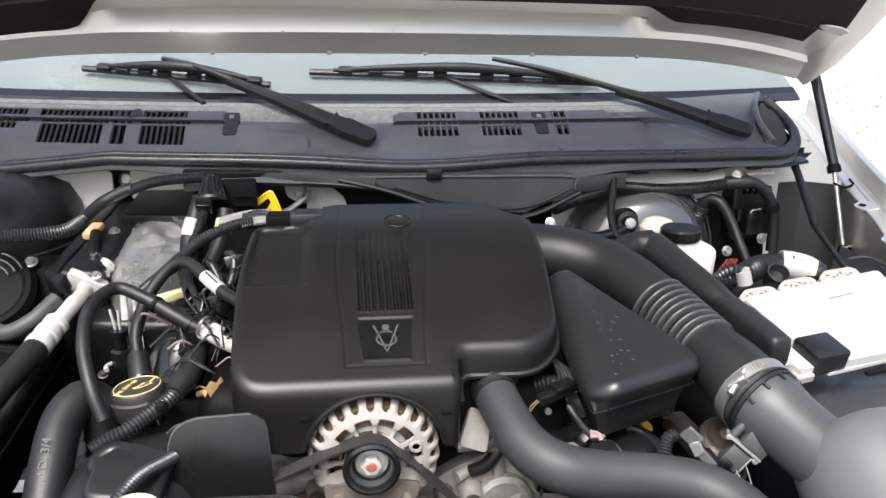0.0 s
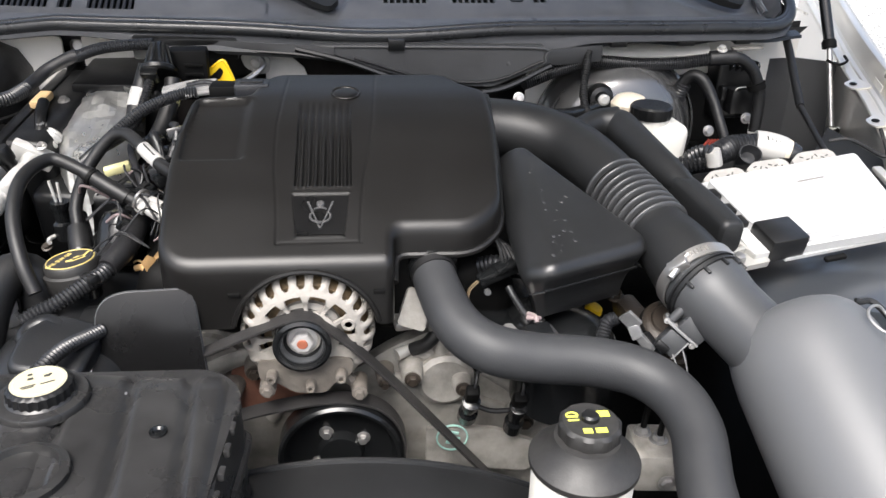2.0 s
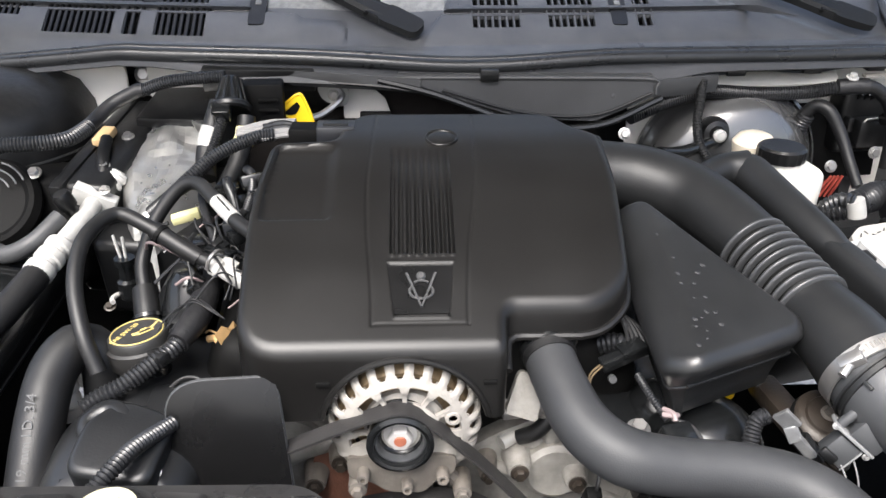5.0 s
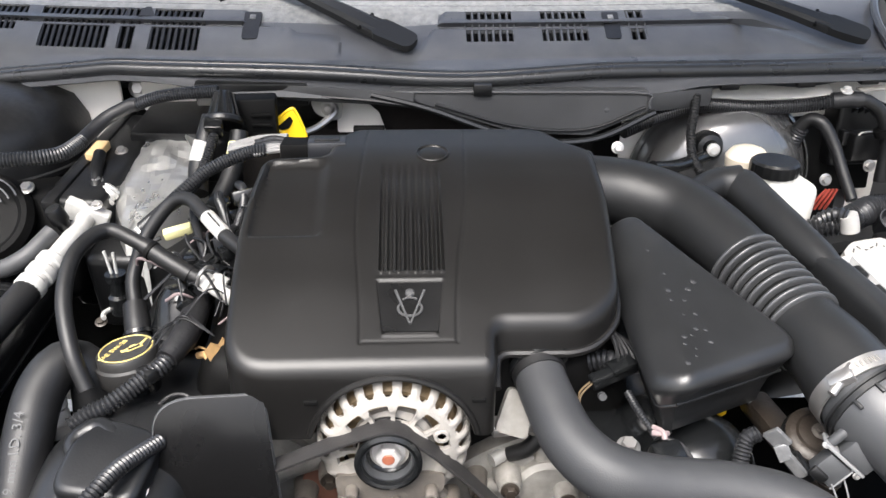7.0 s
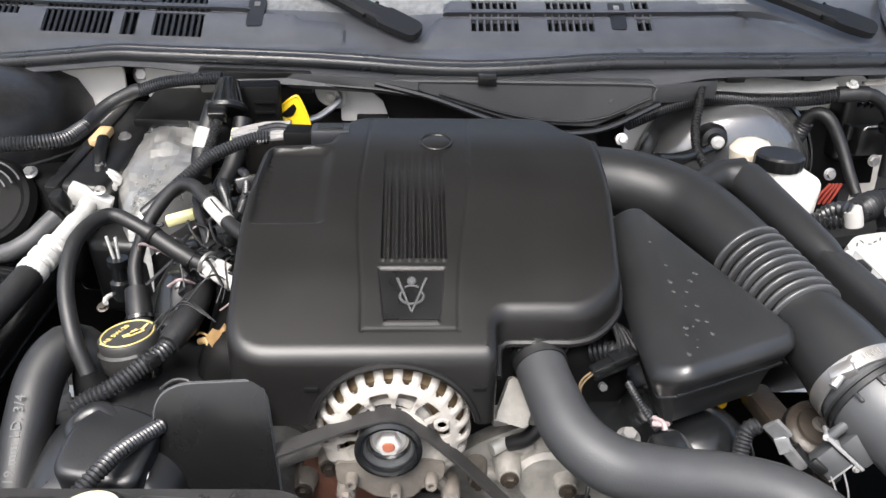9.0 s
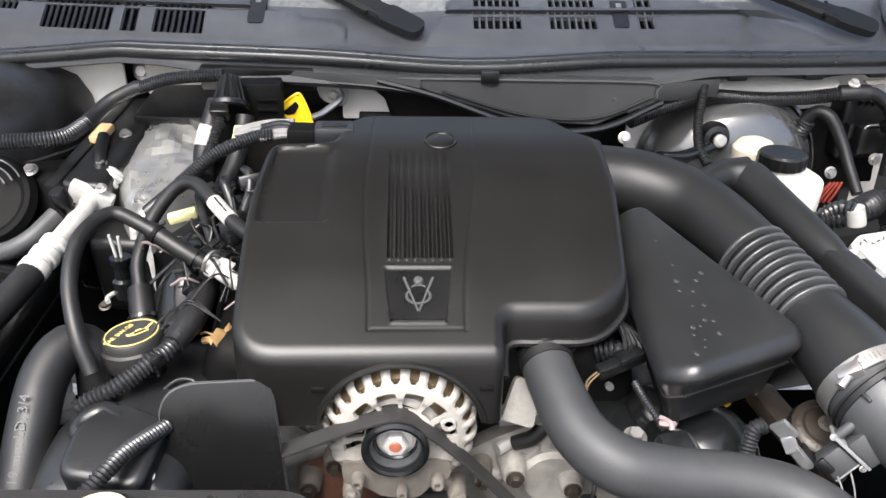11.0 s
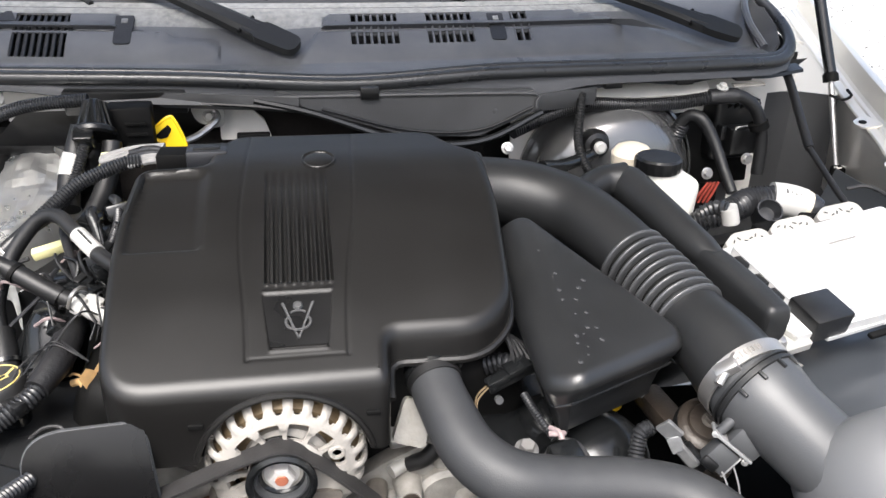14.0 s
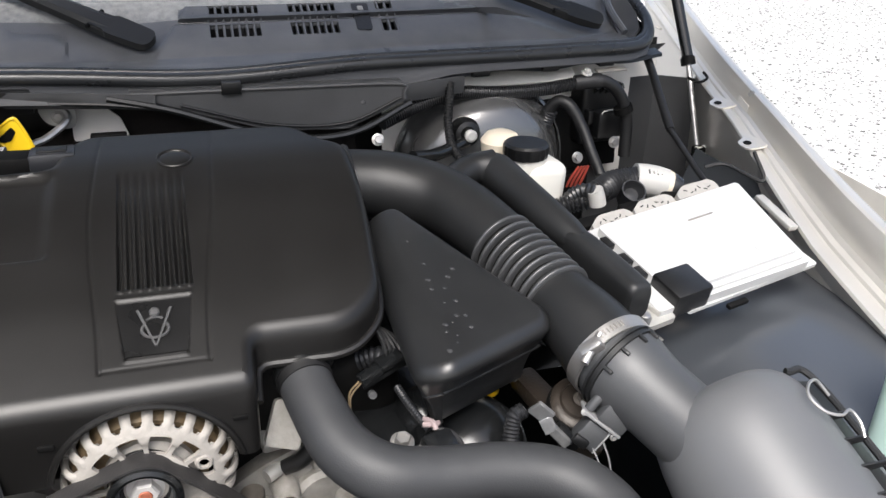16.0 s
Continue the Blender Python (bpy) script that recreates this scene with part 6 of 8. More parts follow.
master = thing("brake_fluid_reservoir", (0.52, 1.15, 0.79), "milky white brake fluid reservoir with black cap", "fluid reservoir")
part("tank", box((0.064, 0.095, 0.10), pose(0.522, 1.172, 0.832, 0, 4, 6), 0.016, 4), MILKY, master)
part("neck", lathe([(0.026, 0), (0.028, 0.02), (0.027, 0.026)], pose(0.505, 1.155, 0.868), 28), MILKY, master)
part("rear_neck", lathe([(0.027, 0), (0.029, 0.016), (0.022, 0.026), (0.012, 0.03)], pose(0.484, 1.20, 0.880), 24), CREAM, master)
part("cap", lathe([(0.0295, 0), (0.0305, 0.003), (0.0305, 0.016), (0.028, 0.019), (0.012, 0.0185)], pose(0.503, 1.155, 0.888), 72, flute=(18, 0.0012, 0, 2)), PLASTIC, master, "ribbed black screw cap")
part("master_cylinder", rod((0.51, 1.31, 0.80), (0.51, 1.08, 0.79), 0.026, 24), BLOCK, master, "cast cylinder beneath the tank")

# ---- firewall fittings, driver's side ----
pan = thing("wiper_motor_cover", (0.2, 1.28, 0.90), "black plastic wiper linkage cover below the cowl", "cover plate")
out = rounded([(-0.005, 0.968), (0.365, 0.964), (0.372, 0.936), (0.283, 0.898), (0.178, 0.902), (0.05, 0.942)], 0.006)
part("plate", slab(out, 0.016, Matrix.Translation((0, 1.306, 0)) @ pose(0, 0, 0, 90), 0.004), DUSTY, pan)
part("top_edge", tube([(0.0, 1.291, 0.962), (0.18, 1.289, 0.962), (0.355, 1.289, 0.960), (0.366, 1.288, 0.950), (0.368, 1.287, 0.938)], 0.0026, 8, 0.01), DUSTY, pan)
part("inner_crease", tube([(0.06, 1.288, 0.945), (0.178, 1.288, 0.912), (0.282, 1.288, 0.908), (0.362, 1.288, 0.940)], 0.0022, 8, 0.01), PLASTIC, pan)
part("lower_lip", tube([(-0.03, 1.293, 0.958), (0.05, 1.284, 0.940), (0.176, 1.274, 0.900), (0.283, 1.274, 0.896), (0.375, 1.282, 0.934)], 0.005, 8, 0.01), GLOSS, pan)
part("clip", box((0.026, 0.012, 0.018), pose(0.127, 1.289, 0.966), 0.002), PLASTIC, pan)
part("dimple", lathe([(0.009, 0), (0.008, 0.003), (0.004, 0.004), (0, 0.006)], Matrix.Translation((0.307, 1.294, 0.935)) @ pose(0, 0, 0, 90), 20), DUSTY, pan)
part("side_bar", strip([[(0.362, 1.2925, 0.957), (0.40, 1.3065, 0.957), (0.47, 1.3305, 0.957)], [(0.362, 1.292, 0.945), (0.40, 1.306, 0.944), (0.47, 1.330, 0.944)], [(0.362, 1.296, 0.932), (0.40, 1.312, 0.930), (0.47, 1.336, 0.930)]], 0.003), DUSTY, pan)
part("left_arm", strip([[(-0.16, 1.3105, 0.968), (-0.08, 1.3005, 0.966), (-0.02, 1.2925, 0.964), (0.03, 1.2885, 0.962)], [(-0.16, 1.310, 0.955), (-0.08, 1.300, 0.952), (-0.02, 1.292, 0.950), (0.03, 1.288, 0.947)], [(-0.16, 1.313, 0.948), (-0.08, 1.304, 0.946), (-0.02, 1.297, 0.945), (0.03, 1.292, 0.941)]], 0.003), DUSTY, pan)
part("left_edge", tube([(-0.16, 1.309, 0.955), (-0.08, 1.299, 0.952), (-0.02, 1.291, 0.949), (0.05, 1.284, 0.940)], 0.003, 8, 0.01), GLOSS, pan)
mat_ = thing("insulation_mat", (0.1, 1.36, 0.5), "black insulation mat covering the firewall", "insulation mat")
part("mat", slab(rounded([(-0.03, 0.50), (0.345, 0.50), (0.31, 0.86), (0.285, 0.90), (0.18, 0.905), (0.05, 0.945), (-0.03, 0.952)], 0.01), 0.03, Matrix.Translation((0, 1.40, 0)) @ pose(0, 0, 0, 90), 0.004), PAD, mat_)
part("mat_fold", slab(rounded([(-0.30, 0.50), (-0.02, 0.50), (-0.02, 0.90), (-0.30, 0.86)], 0.01), 0.03, Matrix.Translation((0, 1.41, 0)) @ pose(0, 0, 0, 90), 0.004), PAD, mat_)
lug = thing("bolted_lug", (0.324, 1.28, 0.86), "black bracket with a bright bolt by the duct", "bracket")
part("plate", slab(rounded([(0.300, 0.865), (0.345, 0.865), (0.338, 0.905), (0.305, 0.905)], 0.008), 0.006, Matrix.Translation((0, 1.282, 0)) @ pose(0, 0, 0, 80), 0.001), PLASTIC, lug)
part("bolt", hexbolt((0.324, 1.274, 0.884), (0, -1, 0.3), 0.0062, 0.007), ZINC, lug)
flange = thing("cowl_flange", (0.62, 1.36, 0.94), "black cowl flange with spring clips on its edge", "flange")
rows = [[(x, 1.325 + bow(x) + dy, 0.952 - 0.012 * (x - 0.4) + dz + 0.003 * math.sin(38 * x)) for x in [0.38 + 0.01 * i for i in range(49)]] for dy, dz in ((0.015, 0.012), (-0.010, 0.008), (-0.012, 0.003), (0.002, 0.0))]
part("edge", strip(rows, 0.002), PLASTIC, flange)
for x in (0.50, 0.625, 0.735):
    part("spring_clip", box((0.030, 0.022, 0.010), pose(x, 1.318 + bow(x), 0.958 - 0.012 * (x - 0.4), 8, 0, 6), 0.002), PLASTIC, flange)
part("bolt", hexbolt((0.693, 1.362, 0.942), (0, -0.4, 1), 0.0065, 0.007), WHITE, flange)
part("plain_bar", box((0.06, 0.012, 0.004), pose(0.745, 1.376, 0.942, 10, 0, 10), 0.001), BLOCK, flange)

cf = thing("firewall_loom", (0.55, 1.37, 0.90), "black corrugated loom running along the firewall", "wire harness")
part("conduit", tube([(0.335, 1.295, 0.902), (0.40, 1.325, 0.917), (0.47, 1.352, 0.924), (0.55, 1.368, 0.916), (0.63, 1.372, 0.917), (0.69, 1.362, 0.928)], 0.0115, 16, rib=(0.0042, 0.0018)), LOOM, cf)
part("hose", tube([(0.69, 1.362, 0.928), (0.725, 1.358, 0.928), (0.755, 1.355, 0.905), (0.772, 1.352, 0.86), (0.772, 1.345, 0.80)], 0.0102, 16), RUBBER, cf)
part("tape", tube([(0.675, 1.365, 0.926), (0.70, 1.361, 0.929), (0.718, 1.359, 0.929)], 0.0126, 14), TAPE, cf)
part("band", tube([(0.762, 1.354, 0.885), (0.766, 1.353, 0.875)], 0.016, 14), DARK, cf)
vac = thing("vacuum_line", (0.437, 1.27, 0.86), "dark grey ribbed vacuum line hanging from the cowl", "hose")
part("line", tube([(0.446, 1.322, 0.948), (0.440, 1.305, 0.925), (0.433, 1.285, 0.898), (0.432, 1.262, 0.873), (0.440, 1.240, 0.855)], 0.0072, 12, rib=(0.0045, 0.0012)), RUBBER, vac)
bp = thing("pressure_hose", (0.66, 1.34, 0.80), "black looped hose beside the booster", "hose")
part("hose", tube([(0.632, 1.385, 0.80), (0.632, 1.38, 0.855), (0.645, 1.37, 0.893), (0.663, 1.355, 0.893), (0.680, 1.335, 0.862), (0.690, 1.31, 0.825), (0.695, 1.28, 0.795)], [0.0098, 0.0098, 0.0102, 0.0102, 0.0092, 0.0085, 0.0085], 16), RUBBER, bp)
part("sheath", tube([(0.632, 1.385, 0.80), (0.632, 1.381, 0.845), (0.640, 1.374, 0.880)], 0.0135, 16, rib=(0.005, 0.002)), LOOM, bp)
mod = thing("fuse_module", (0.765, 1.42, 0.80), "black plastic relay module clipped to the firewall", "relay module")
part("case", box((0.085, 0.045, 0.105), pose(0.755, 1.432, 0.855, 0, 0, 6), 0.008, 3), PLASTIC, mod)
part("front_box", box((0.065, 0.035, 0.046), pose(0.768, 1.402, 0.842, 0, 0, 6), 0.005), PLASTIC, mod)
for k in range(5):
    part("cooling_rib", box((0.004, 0.030, 0.010), pose(0.736 + 0.012 * k, 1.410, 0.898, -40, 0, 6), 0.001), GLOSS, mod)
for x in (0.725, 0.792):
    part("latch_ear", box((0.010, 0.016, 0.024), pose(x, 1.398, 0.856, 0, 0, 6), 0.002), PLASTIC, mod)
part("pale_seam", tube([(0.742, 1.3845, 0.842), (0.743, 1.3845, 0.864), (0.752, 1.3845, 0.869), (0.786, 1.3875, 0.869), (0.795, 1.388, 0.862), (0.797, 1.388, 0.842)], 0.0016, 6, 0.004), ALU_PIPE, mod)
part("bolt", hexbolt((0.772, 1.384, 0.812), (0, -1, 0.2), 0.007, 0.006), STEEL, mod)
part("back_plate", box((0.19, 0.012, 0.13), pose(0.715, 1.440, 0.815, -6, 0, 6), 0.003), DARK, mod, "black mounting plate")
rw = thing("red_wires", (0.704, 1.38, 0.72), "bunch of thin red wires below the relay module", "wires")
for k in range(4):
    part("wire", tube([(0.690 + 0.008 * k, 1.385, 0.735), (0.694 + 0.008 * k, 1.378, 0.755), (0.705 + 0.006 * k, 1.375, 0.775)], 0.0024, 6), RED, rw)
part("holder", box((0.05, 0.03, 0.05), pose(0.705, 1.40, 0.735), 0.004), DARK, rw)
part("bolt", hexbolt((0.705, 1.385, 0.788), (0, -1, 0.3), 0.007, 0.007), STEEL, rw)
cab = thing("battery_cable", (0.80, 1.30, 0.84), "dark sheathed cable from the cowl to the control module", "cable")
part("sheath", tube([(0.845, 1.445, 0.955), (0.835, 1.40, 0.935), (0.818, 1.33, 0.900), (0.805, 1.27, 0.868)], 0.0072, 12), RUBBER, cab)
part("core", tube([(0.805, 1.27, 0.868), (0.80, 1.22, 0.852), (0.792, 1.16, 0.836), (0.780, 1.10, 0.826)], 0.0048, 10), RUBBER, cab)
part("thin_wire", tube([(0.80, 1.16, 0.845), (0.83, 1.15, 0.85), (0.86, 1.10, 0.84), (0.868, 1.14, 0.87)], 0.003, 8), TAPE, cab)
# black panel between the module and the wing
bm = strip([[(0.765, 1.458, z), (0.82, 1.475, z), (0.90, 1.485, z), (0.985, 1.43, z), (0.985, 1.30, z), (0.93, 1.08, z - 0.02)] for z in (0.60, 0.75, 0.90)], 0.003)
tagged(part("wall_inner_wing", bm, DUSTY), "black splash sheet lining the inner wing", "splash sheet", kind="structure")
sm2 = thing("strut_mount", (0.955, 1.35, 0.70), "beige steel bracket that holds the gas strut", "bracket")
part("plate", box((0.07, 0.012, 0.075), pose(0.955, 1.36, 0.765, 0, 0, 12), 0.003), PRIMER, sm2)
part("post", box((0.03, 0.02, 0.13), pose(0.975, 1.385, 0.84, 0, 0, 12), 0.004), DARK, sm2)
part("bolt", hexbolt((0.965, 1.348, 0.775), (0, -1, 0.1), 0.008, 0.008), STEEL, sm2)

# ---- valve cover, plugs and wiring, driver's side ----
vcr = thing("valve_cover", (0.31, 0.95, 0.66), "glossy black valve cover under the resonator", "valve cover", "valve covers")
part("cover", box((0.115, 0.40, 0.09), Matrix.Translation((0.312, 1.05, 0.672)) @ pose(0, 0, 0, 0, -22, -2), 0.035, 6), GLOSS, vcr)
bulge = [(0.064 * math.cos(a), 0.056 * math.sin(a)) for a in [math.radians(9 * k) for k in range(11)]]
part("front_bulge", lathe([(0.064, -0.06)] + bulge, Matrix.Translation((0.306, 0.806, 0.704)), 48), GLOSS, vcr, smooth=60)
part("side_bulge", lathe([(0.036, -0.03)] + [(0.036 * math.cos(a), 0.030 * math.sin(a)) for a in [math.radians(15 * k) for k in range(7)]], Matrix.Translation((0.274, 0.845, 0.726)), 32), GLOSS, vcr, smooth=60)
part("flat", box((0.10, 0.16, 0.03), Matrix.Translation((0.240, 0.85, 0.722)) @ pose(0, 0, 0, 8, 6), 0.008), GLOSS, vcr)
part("rail", tube([(0.205, 0.765, 0.752), (0.235, 0.752, 0.748), (0.268, 0.752, 0.745)], 0.004, 8), GLOSS, vcr)
part("filler_cap", lathe([(0.011, 0), (0.012, 0.004), (0.010, 0.010), (0.005, 0.012)], Matrix.Translation((0.362, 0.893, 0.707)) @ pose(0, 0, 0, 10, 20), 20), YELLOW, vcr, "yellow plastic cap")
part("nut", hexbolt((0.228, 0.772, 0.757), (0, -0.3, 1), 0.008, 0.010), STEEL, vcr)
inj = thing("injector_plug", (0.22, 0.83, 0.77), "black fuel injector plug with thin wires", "wire plug")
part("body", box((0.052, 0.014, 0.014), Matrix.Translation((0.222, 0.829, 0.803)) @ pose(0, 0, 0, 0, -14, 18), 0.003), GLOSS, inj)
part("clip", box((0.026, 0.019, 0.007), Matrix.Translation((0.230, 0.832, 0.811)) @ pose(0, 0, 0, 0, -14, 18), 0.002), GLOSS, inj)
for k in range(2):
    part("wire", tube([(0.200, 0.822 - 0.004 * k, 0.800), (0.188, 0.818 - 0.006 * k, 0.790), (0.186, 0.812 - 0.006 * k, 0.778)], 0.0010, 6), COPPER, inj)
part("pipe_ring", lathe([(0.004, 0), (0.004, 0.006), (0.002, 0.006)], Matrix.Translation((0.208, 0.812, 0.789)) @ pose(0, 0, 0, 70), 14), DUSTY, inj)
wl = thing("coil_wiring", (0.245, 0.78, 0.75), "black coil plugs and frayed taped wires", "wire harness")
part("conduit", tube([(0.232, 0.806, 0.796), (0.236, 0.790, 0.792), (0.243, 0.772, 0.785), (0.250, 0.758, 0.779)], 0.0042, 12, rib=(0.003, 0.001)), LOOM, wl)
part("tape_knot", join(tube([(0.245, 0.760, 0.784), (0.252, 0.756, 0.786), (0.259, 0.760, 0.783)], 0.0028, 8), tube([(0.247, 0.766, 0.786), (0.253, 0.756, 0.788), (0.254, 0.750, 0.784)], 0.0026, 8)), PINK, wl, "frayed pinkish tape")
part("plug", box((0.030, 0.026, 0.022), Matrix.Translation((0.254, 0.738, 0.772)) @ pose(0, 0, 0, 20, 0, 15), 0.003), GLOSS, wl)
part("plug_latch", box((0.018, 0.005, 0.012), Matrix.Translation((0.253, 0.725, 0.778)) @ pose(0, 0, 0, 20, 0, 15), 0.001), DARK, wl)
for k in range(2):
    part("wire", tube([(0.252 + 0.003 * k, 0.755, 0.782), (0.265 + 0.004 * k, 0.748, 0.782 - 0.002 * k), (0.276 + 0.003 * k, 0.735 - 0.004 * k, 0.770)], 0.0016, 6), TAPE, wl)
up = thing("wire_bundle", (0.225, 0.88, 0.80), "small bundle of dark wires beside the cover", "wire harness")
for k in range(6):
    part("wire", tube([(0.200 + 0.004 * k, 0.880, 0.815), (0.214 + 0.005 * k, 0.868 - 0.002 * k, 0.838 - 0.003 * k), (0.226 + 0.006 * k, 0.848, 0.826 - 0.004 * k), (0.230 + 0.006 * k, 0.832, 0.80)], 0.0022, 6), TAPE, up)
part("ribbed_boot", tube([(0.205, 0.855, 0.80), (0.222, 0.848, 0.806), (0.232, 0.838, 0.802)], 0.011, 12, rib=(0.005, 0.002)), LOOM, up)
part("plug", box((0.024, 0.02, 0.018), pose(0.225, 0.852, 0.795, 0, 0, 20), 0.003), GLOSS, up)
cr = thing("sensor_lead", (0.345, 0.75, 0.74), "corrugated sensor lead ending in a taped grey plug", "wire harness")
part("conduit", tube([(0.325, 0.735, 0.715), (0.328, 0.748, 0.745), (0.336, 0.762, 0.771), (0.348, 0.764, 0.778)], 0.0085, 14, rib=(0.0036, 0.0014)), LOOM, cr)
tm_ = frame_at((0.362, 0.747, 0.776), (0.027, -0.020, -0.034), (0.6, -0.3, 0.6))
part("tape", join(box((0.020, 0.017, 0.005), tm_ @ pose(-0.008, 0.002, 0.0, 8, 10, 6), 0.001), box((0.016, 0.013, 0.005), tm_ @ pose(0.006, -0.001, 0.001, -14, -6, -12), 0.001), box((0.024, 0.010, 0.006), tm_ @ pose(0.022, 0.0, 0.0, 4, 0, 4), 0.001)), TAPE_FOIL, cr, "loose crumpled grey foil tape", smooth=20)
part("plug", box((0.030, 0.016, 0.014), tm_ @ pose(0.030, -0.002, -0.010), 0.003), PLASTIC, cr)
oc = thing("engine_mount_bracket", (0.38, 0.86, 0.62), "oily cast bracket beneath the intake clamp", "bracket")
part("arm", box((0.030, 0.13, 0.022), Matrix.Translation((0.408, 0.815, 0.724)) @ pose(0, 0, 0, 8, 0, 14), 0.006), OILY, oc)
part("bush_rubber", lathe([(0.032, 0), (0.034, 0.004), (0.034, 0.012), (0.030, 0.016)], Matrix.Translation((0.419, 0.787, 0.742)) @ pose(0, 0, 0, 22, -6), 32), DARK, oc)
part("bush", lathe([(0.031, 0), (0.031, 0.004), (0.027, 0.007), (0.022, 0.0075), (0.020, 0.010), (0.010, 0.011)], Matrix.Translation((0.419, 0.784, 0.755)) @ pose(0, 0, 0, 22, -6), 32), OILY, oc, "rusty brown round bush")
part("bolt", hexbolt((0.418, 0.780, 0.765), (-0.1, -0.37, 0.92), 0.0060, 0.007), GRIMY, oc)
for x, y, z in ((0.382, 0.872, 0.742), (0.420, 0.752, 0.730)):
    part("bolt", hexbolt((x, y, z), (0, -0.3, 1), 0.008, 0.010), OILY, oc)
part("sensor_knob", lathe([(0.013, 0), (0.013, 0.016), (0.009, 0.020)], Matrix.Translation((0.372, 0.880, 0.750)) @ pose(0, 0, 0, 40, -30), 18), GRIMY, oc)

# ---- upper radiator hose ----
hose = thing("radiator_hose", (0.27, 0.72, 0.66), "thick grey-black upper radiator hose sweeping to the front", "radiator hose")
part("hose", tube([(0.137, 0.872, 0.826), (0.142, 0.842, 0.818), (0.151, 0.790, 0.804), (0.167, 0.742, 0.788), (0.198, 0.713, 0.777), (0.246, 0.708, 0.767), (0.301, 0.705, 0.762), (0.350, 0.692, 0.756), (0.381, 0.660, 0.748), (0.388, 0.612, 0.739), (0.376, 0.551, 0.722), (0.37, 0.47, 0.70)], [0.0245, 0.0245, 0.0250, 0.0260] + [0.0265] * 8, 32, 0.008), HOSE, hose, smooth=60)
part("collar", tube([(0.1415, 0.845, 0.8188), (0.1470, 0.813, 0.8105)], 0.0262, 32), RUBBER, hose)
part("spring_clamp", tube([(0.1440, 0.830, 0.8150), (0.1453, 0.822, 0.8130)], 0.0272, 32), GLOSS, hose)
part("clamp_ear", box((0.010, 0.012, 0.016), pose(0.170, 0.824, 0.832, 10, 20), 0.002), GLOSS, hose)

# ---- heater housing and blower, passenger side ----
blow = thing("blower_housing", (-0.58, 1.38, 0.70), "large rounded black blower housing by the firewall", "blower housing")
part("drum", lathe([(0.180, 0), (0.182, 0.12), (0.177, 0.165), (0.160, 0.195), (0.117, 0.215), (0.06, 0.222), (0, 0.223)], pose(-0.638, 1.366, 0.742), 64), SCUFFED, blow, smooth=60)
part("seam", lathe([(0.181, 0), (0.185, 0.003), (0.185, 0.009), (0.181, 0.012)], pose(-0.638, 1.366, 0.845), 64, cap=False), SCUFFED, blow)
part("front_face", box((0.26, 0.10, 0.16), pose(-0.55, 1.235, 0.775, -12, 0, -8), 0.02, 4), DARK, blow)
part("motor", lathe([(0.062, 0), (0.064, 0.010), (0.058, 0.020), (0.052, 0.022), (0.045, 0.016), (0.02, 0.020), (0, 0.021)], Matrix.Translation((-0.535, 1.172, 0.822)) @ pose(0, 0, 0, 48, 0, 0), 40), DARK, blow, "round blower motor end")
for r in (0.030, 0.040, 0.050):
    arc = [Matrix.Translation((-0.535, 1.160, 0.838)) @ pose(0, 0, 0, 48) @ Vector((r * math.cos(a), r * math.sin(a), 0.006)) for a in [0.5 + 0.1 * k for k in range(9)]]
    part("vent_rib", tube(arc, 0.0012, 6, 0.004), GREY_INK, blow)
part("bolt", hexbolt((-0.484, 1.190, 0.862), (0, -0.6, 1), 0.007, 0.007), STEEL, blow)
part("drain_pipe", tube([(-0.52, 1.10, 0.80), (-0.49, 1.085, 0.795), (-0.455, 1.09, 0.81), (-0.430, 1.12, 0.83)], 0.0115, 14), DUSTY, blow)

evap = thing("evaporator_case", (-0.36, 1.32, 0.70), "black evaporator case with a bolted diagonal flange", "heater case")
bx = Matrix.Translation((-0.402, 1.30, 0.785)) @ pose(0, 0, 0, 12, 0, -10)
part("case", box((0.085, 0.24, 0.19), bx, 0.012, 3), PLASTIC, evap)
part("rear_case", box((0.17, 0.10, 0.19), Matrix.Translation((-0.325, 1.385, 0.800)) @ pose(0, 0, 0, 8, 0, -6), 0.014, 3), PLASTIC, evap)
part("lower_case", box((0.14, 0.24, 0.12), Matrix.Translation((-0.325, 1.25, 0.745)) @ pose(0, 0, 0, 8, 0, -6), 0.014, 3), PLASTIC, evap)
part("flange", box((0.018, 0.27, 0.022), Matrix.Translation((-0.426, 1.290, 0.872)) @ pose(0, 0, 0, 12, 0, -10), 0.004), PLASTIC, evap)
part("flange_step", box((0.026, 0.25, 0.014), Matrix.Translation((-0.406, 1.295, 0.870)) @ pose(0, 0, 0, 12, 0, -10), 0.003), DARK, evap)
for t in (0.1, 0.45, 0.8):
    p = Vector((-0.404, 1.19, 0.858)).lerp(Vector((-0.366, 1.40, 0.905)), t)
    part("screw", hexbolt(p, (0, -0.4, 1), 0.0062, 0.007), STEEL, evap)
part("tan_clip", box((0.020, 0.040, 0.012), Matrix.Translation((-0.416, 1.275, 0.884)) @ pose(0, 0, 0, 12, 0, -10), 0.003), TAN, evap, "tan wire clip")
part("tube_loop", tube([(-0.408, 1.26, 0.885), (-0.404, 1.225, 0.872), (-0.398, 1.20, 0.850), (-0.395, 1.19, 0.82)], 0.0085, 12), RUBBER, evap)
part("top_lid", box((0.125, 0.12, 0.02), Matrix.Translation((-0.315, 1.365, 0.900)) @ pose(0, 0, 0, 10, 0, -6), 0.006), PLASTIC, evap)
part("bolt_stand", box((0.03, 0.02, 0.05), pose(-0.395, 1.43, 0.925), 0.004), PLASTIC, evap)
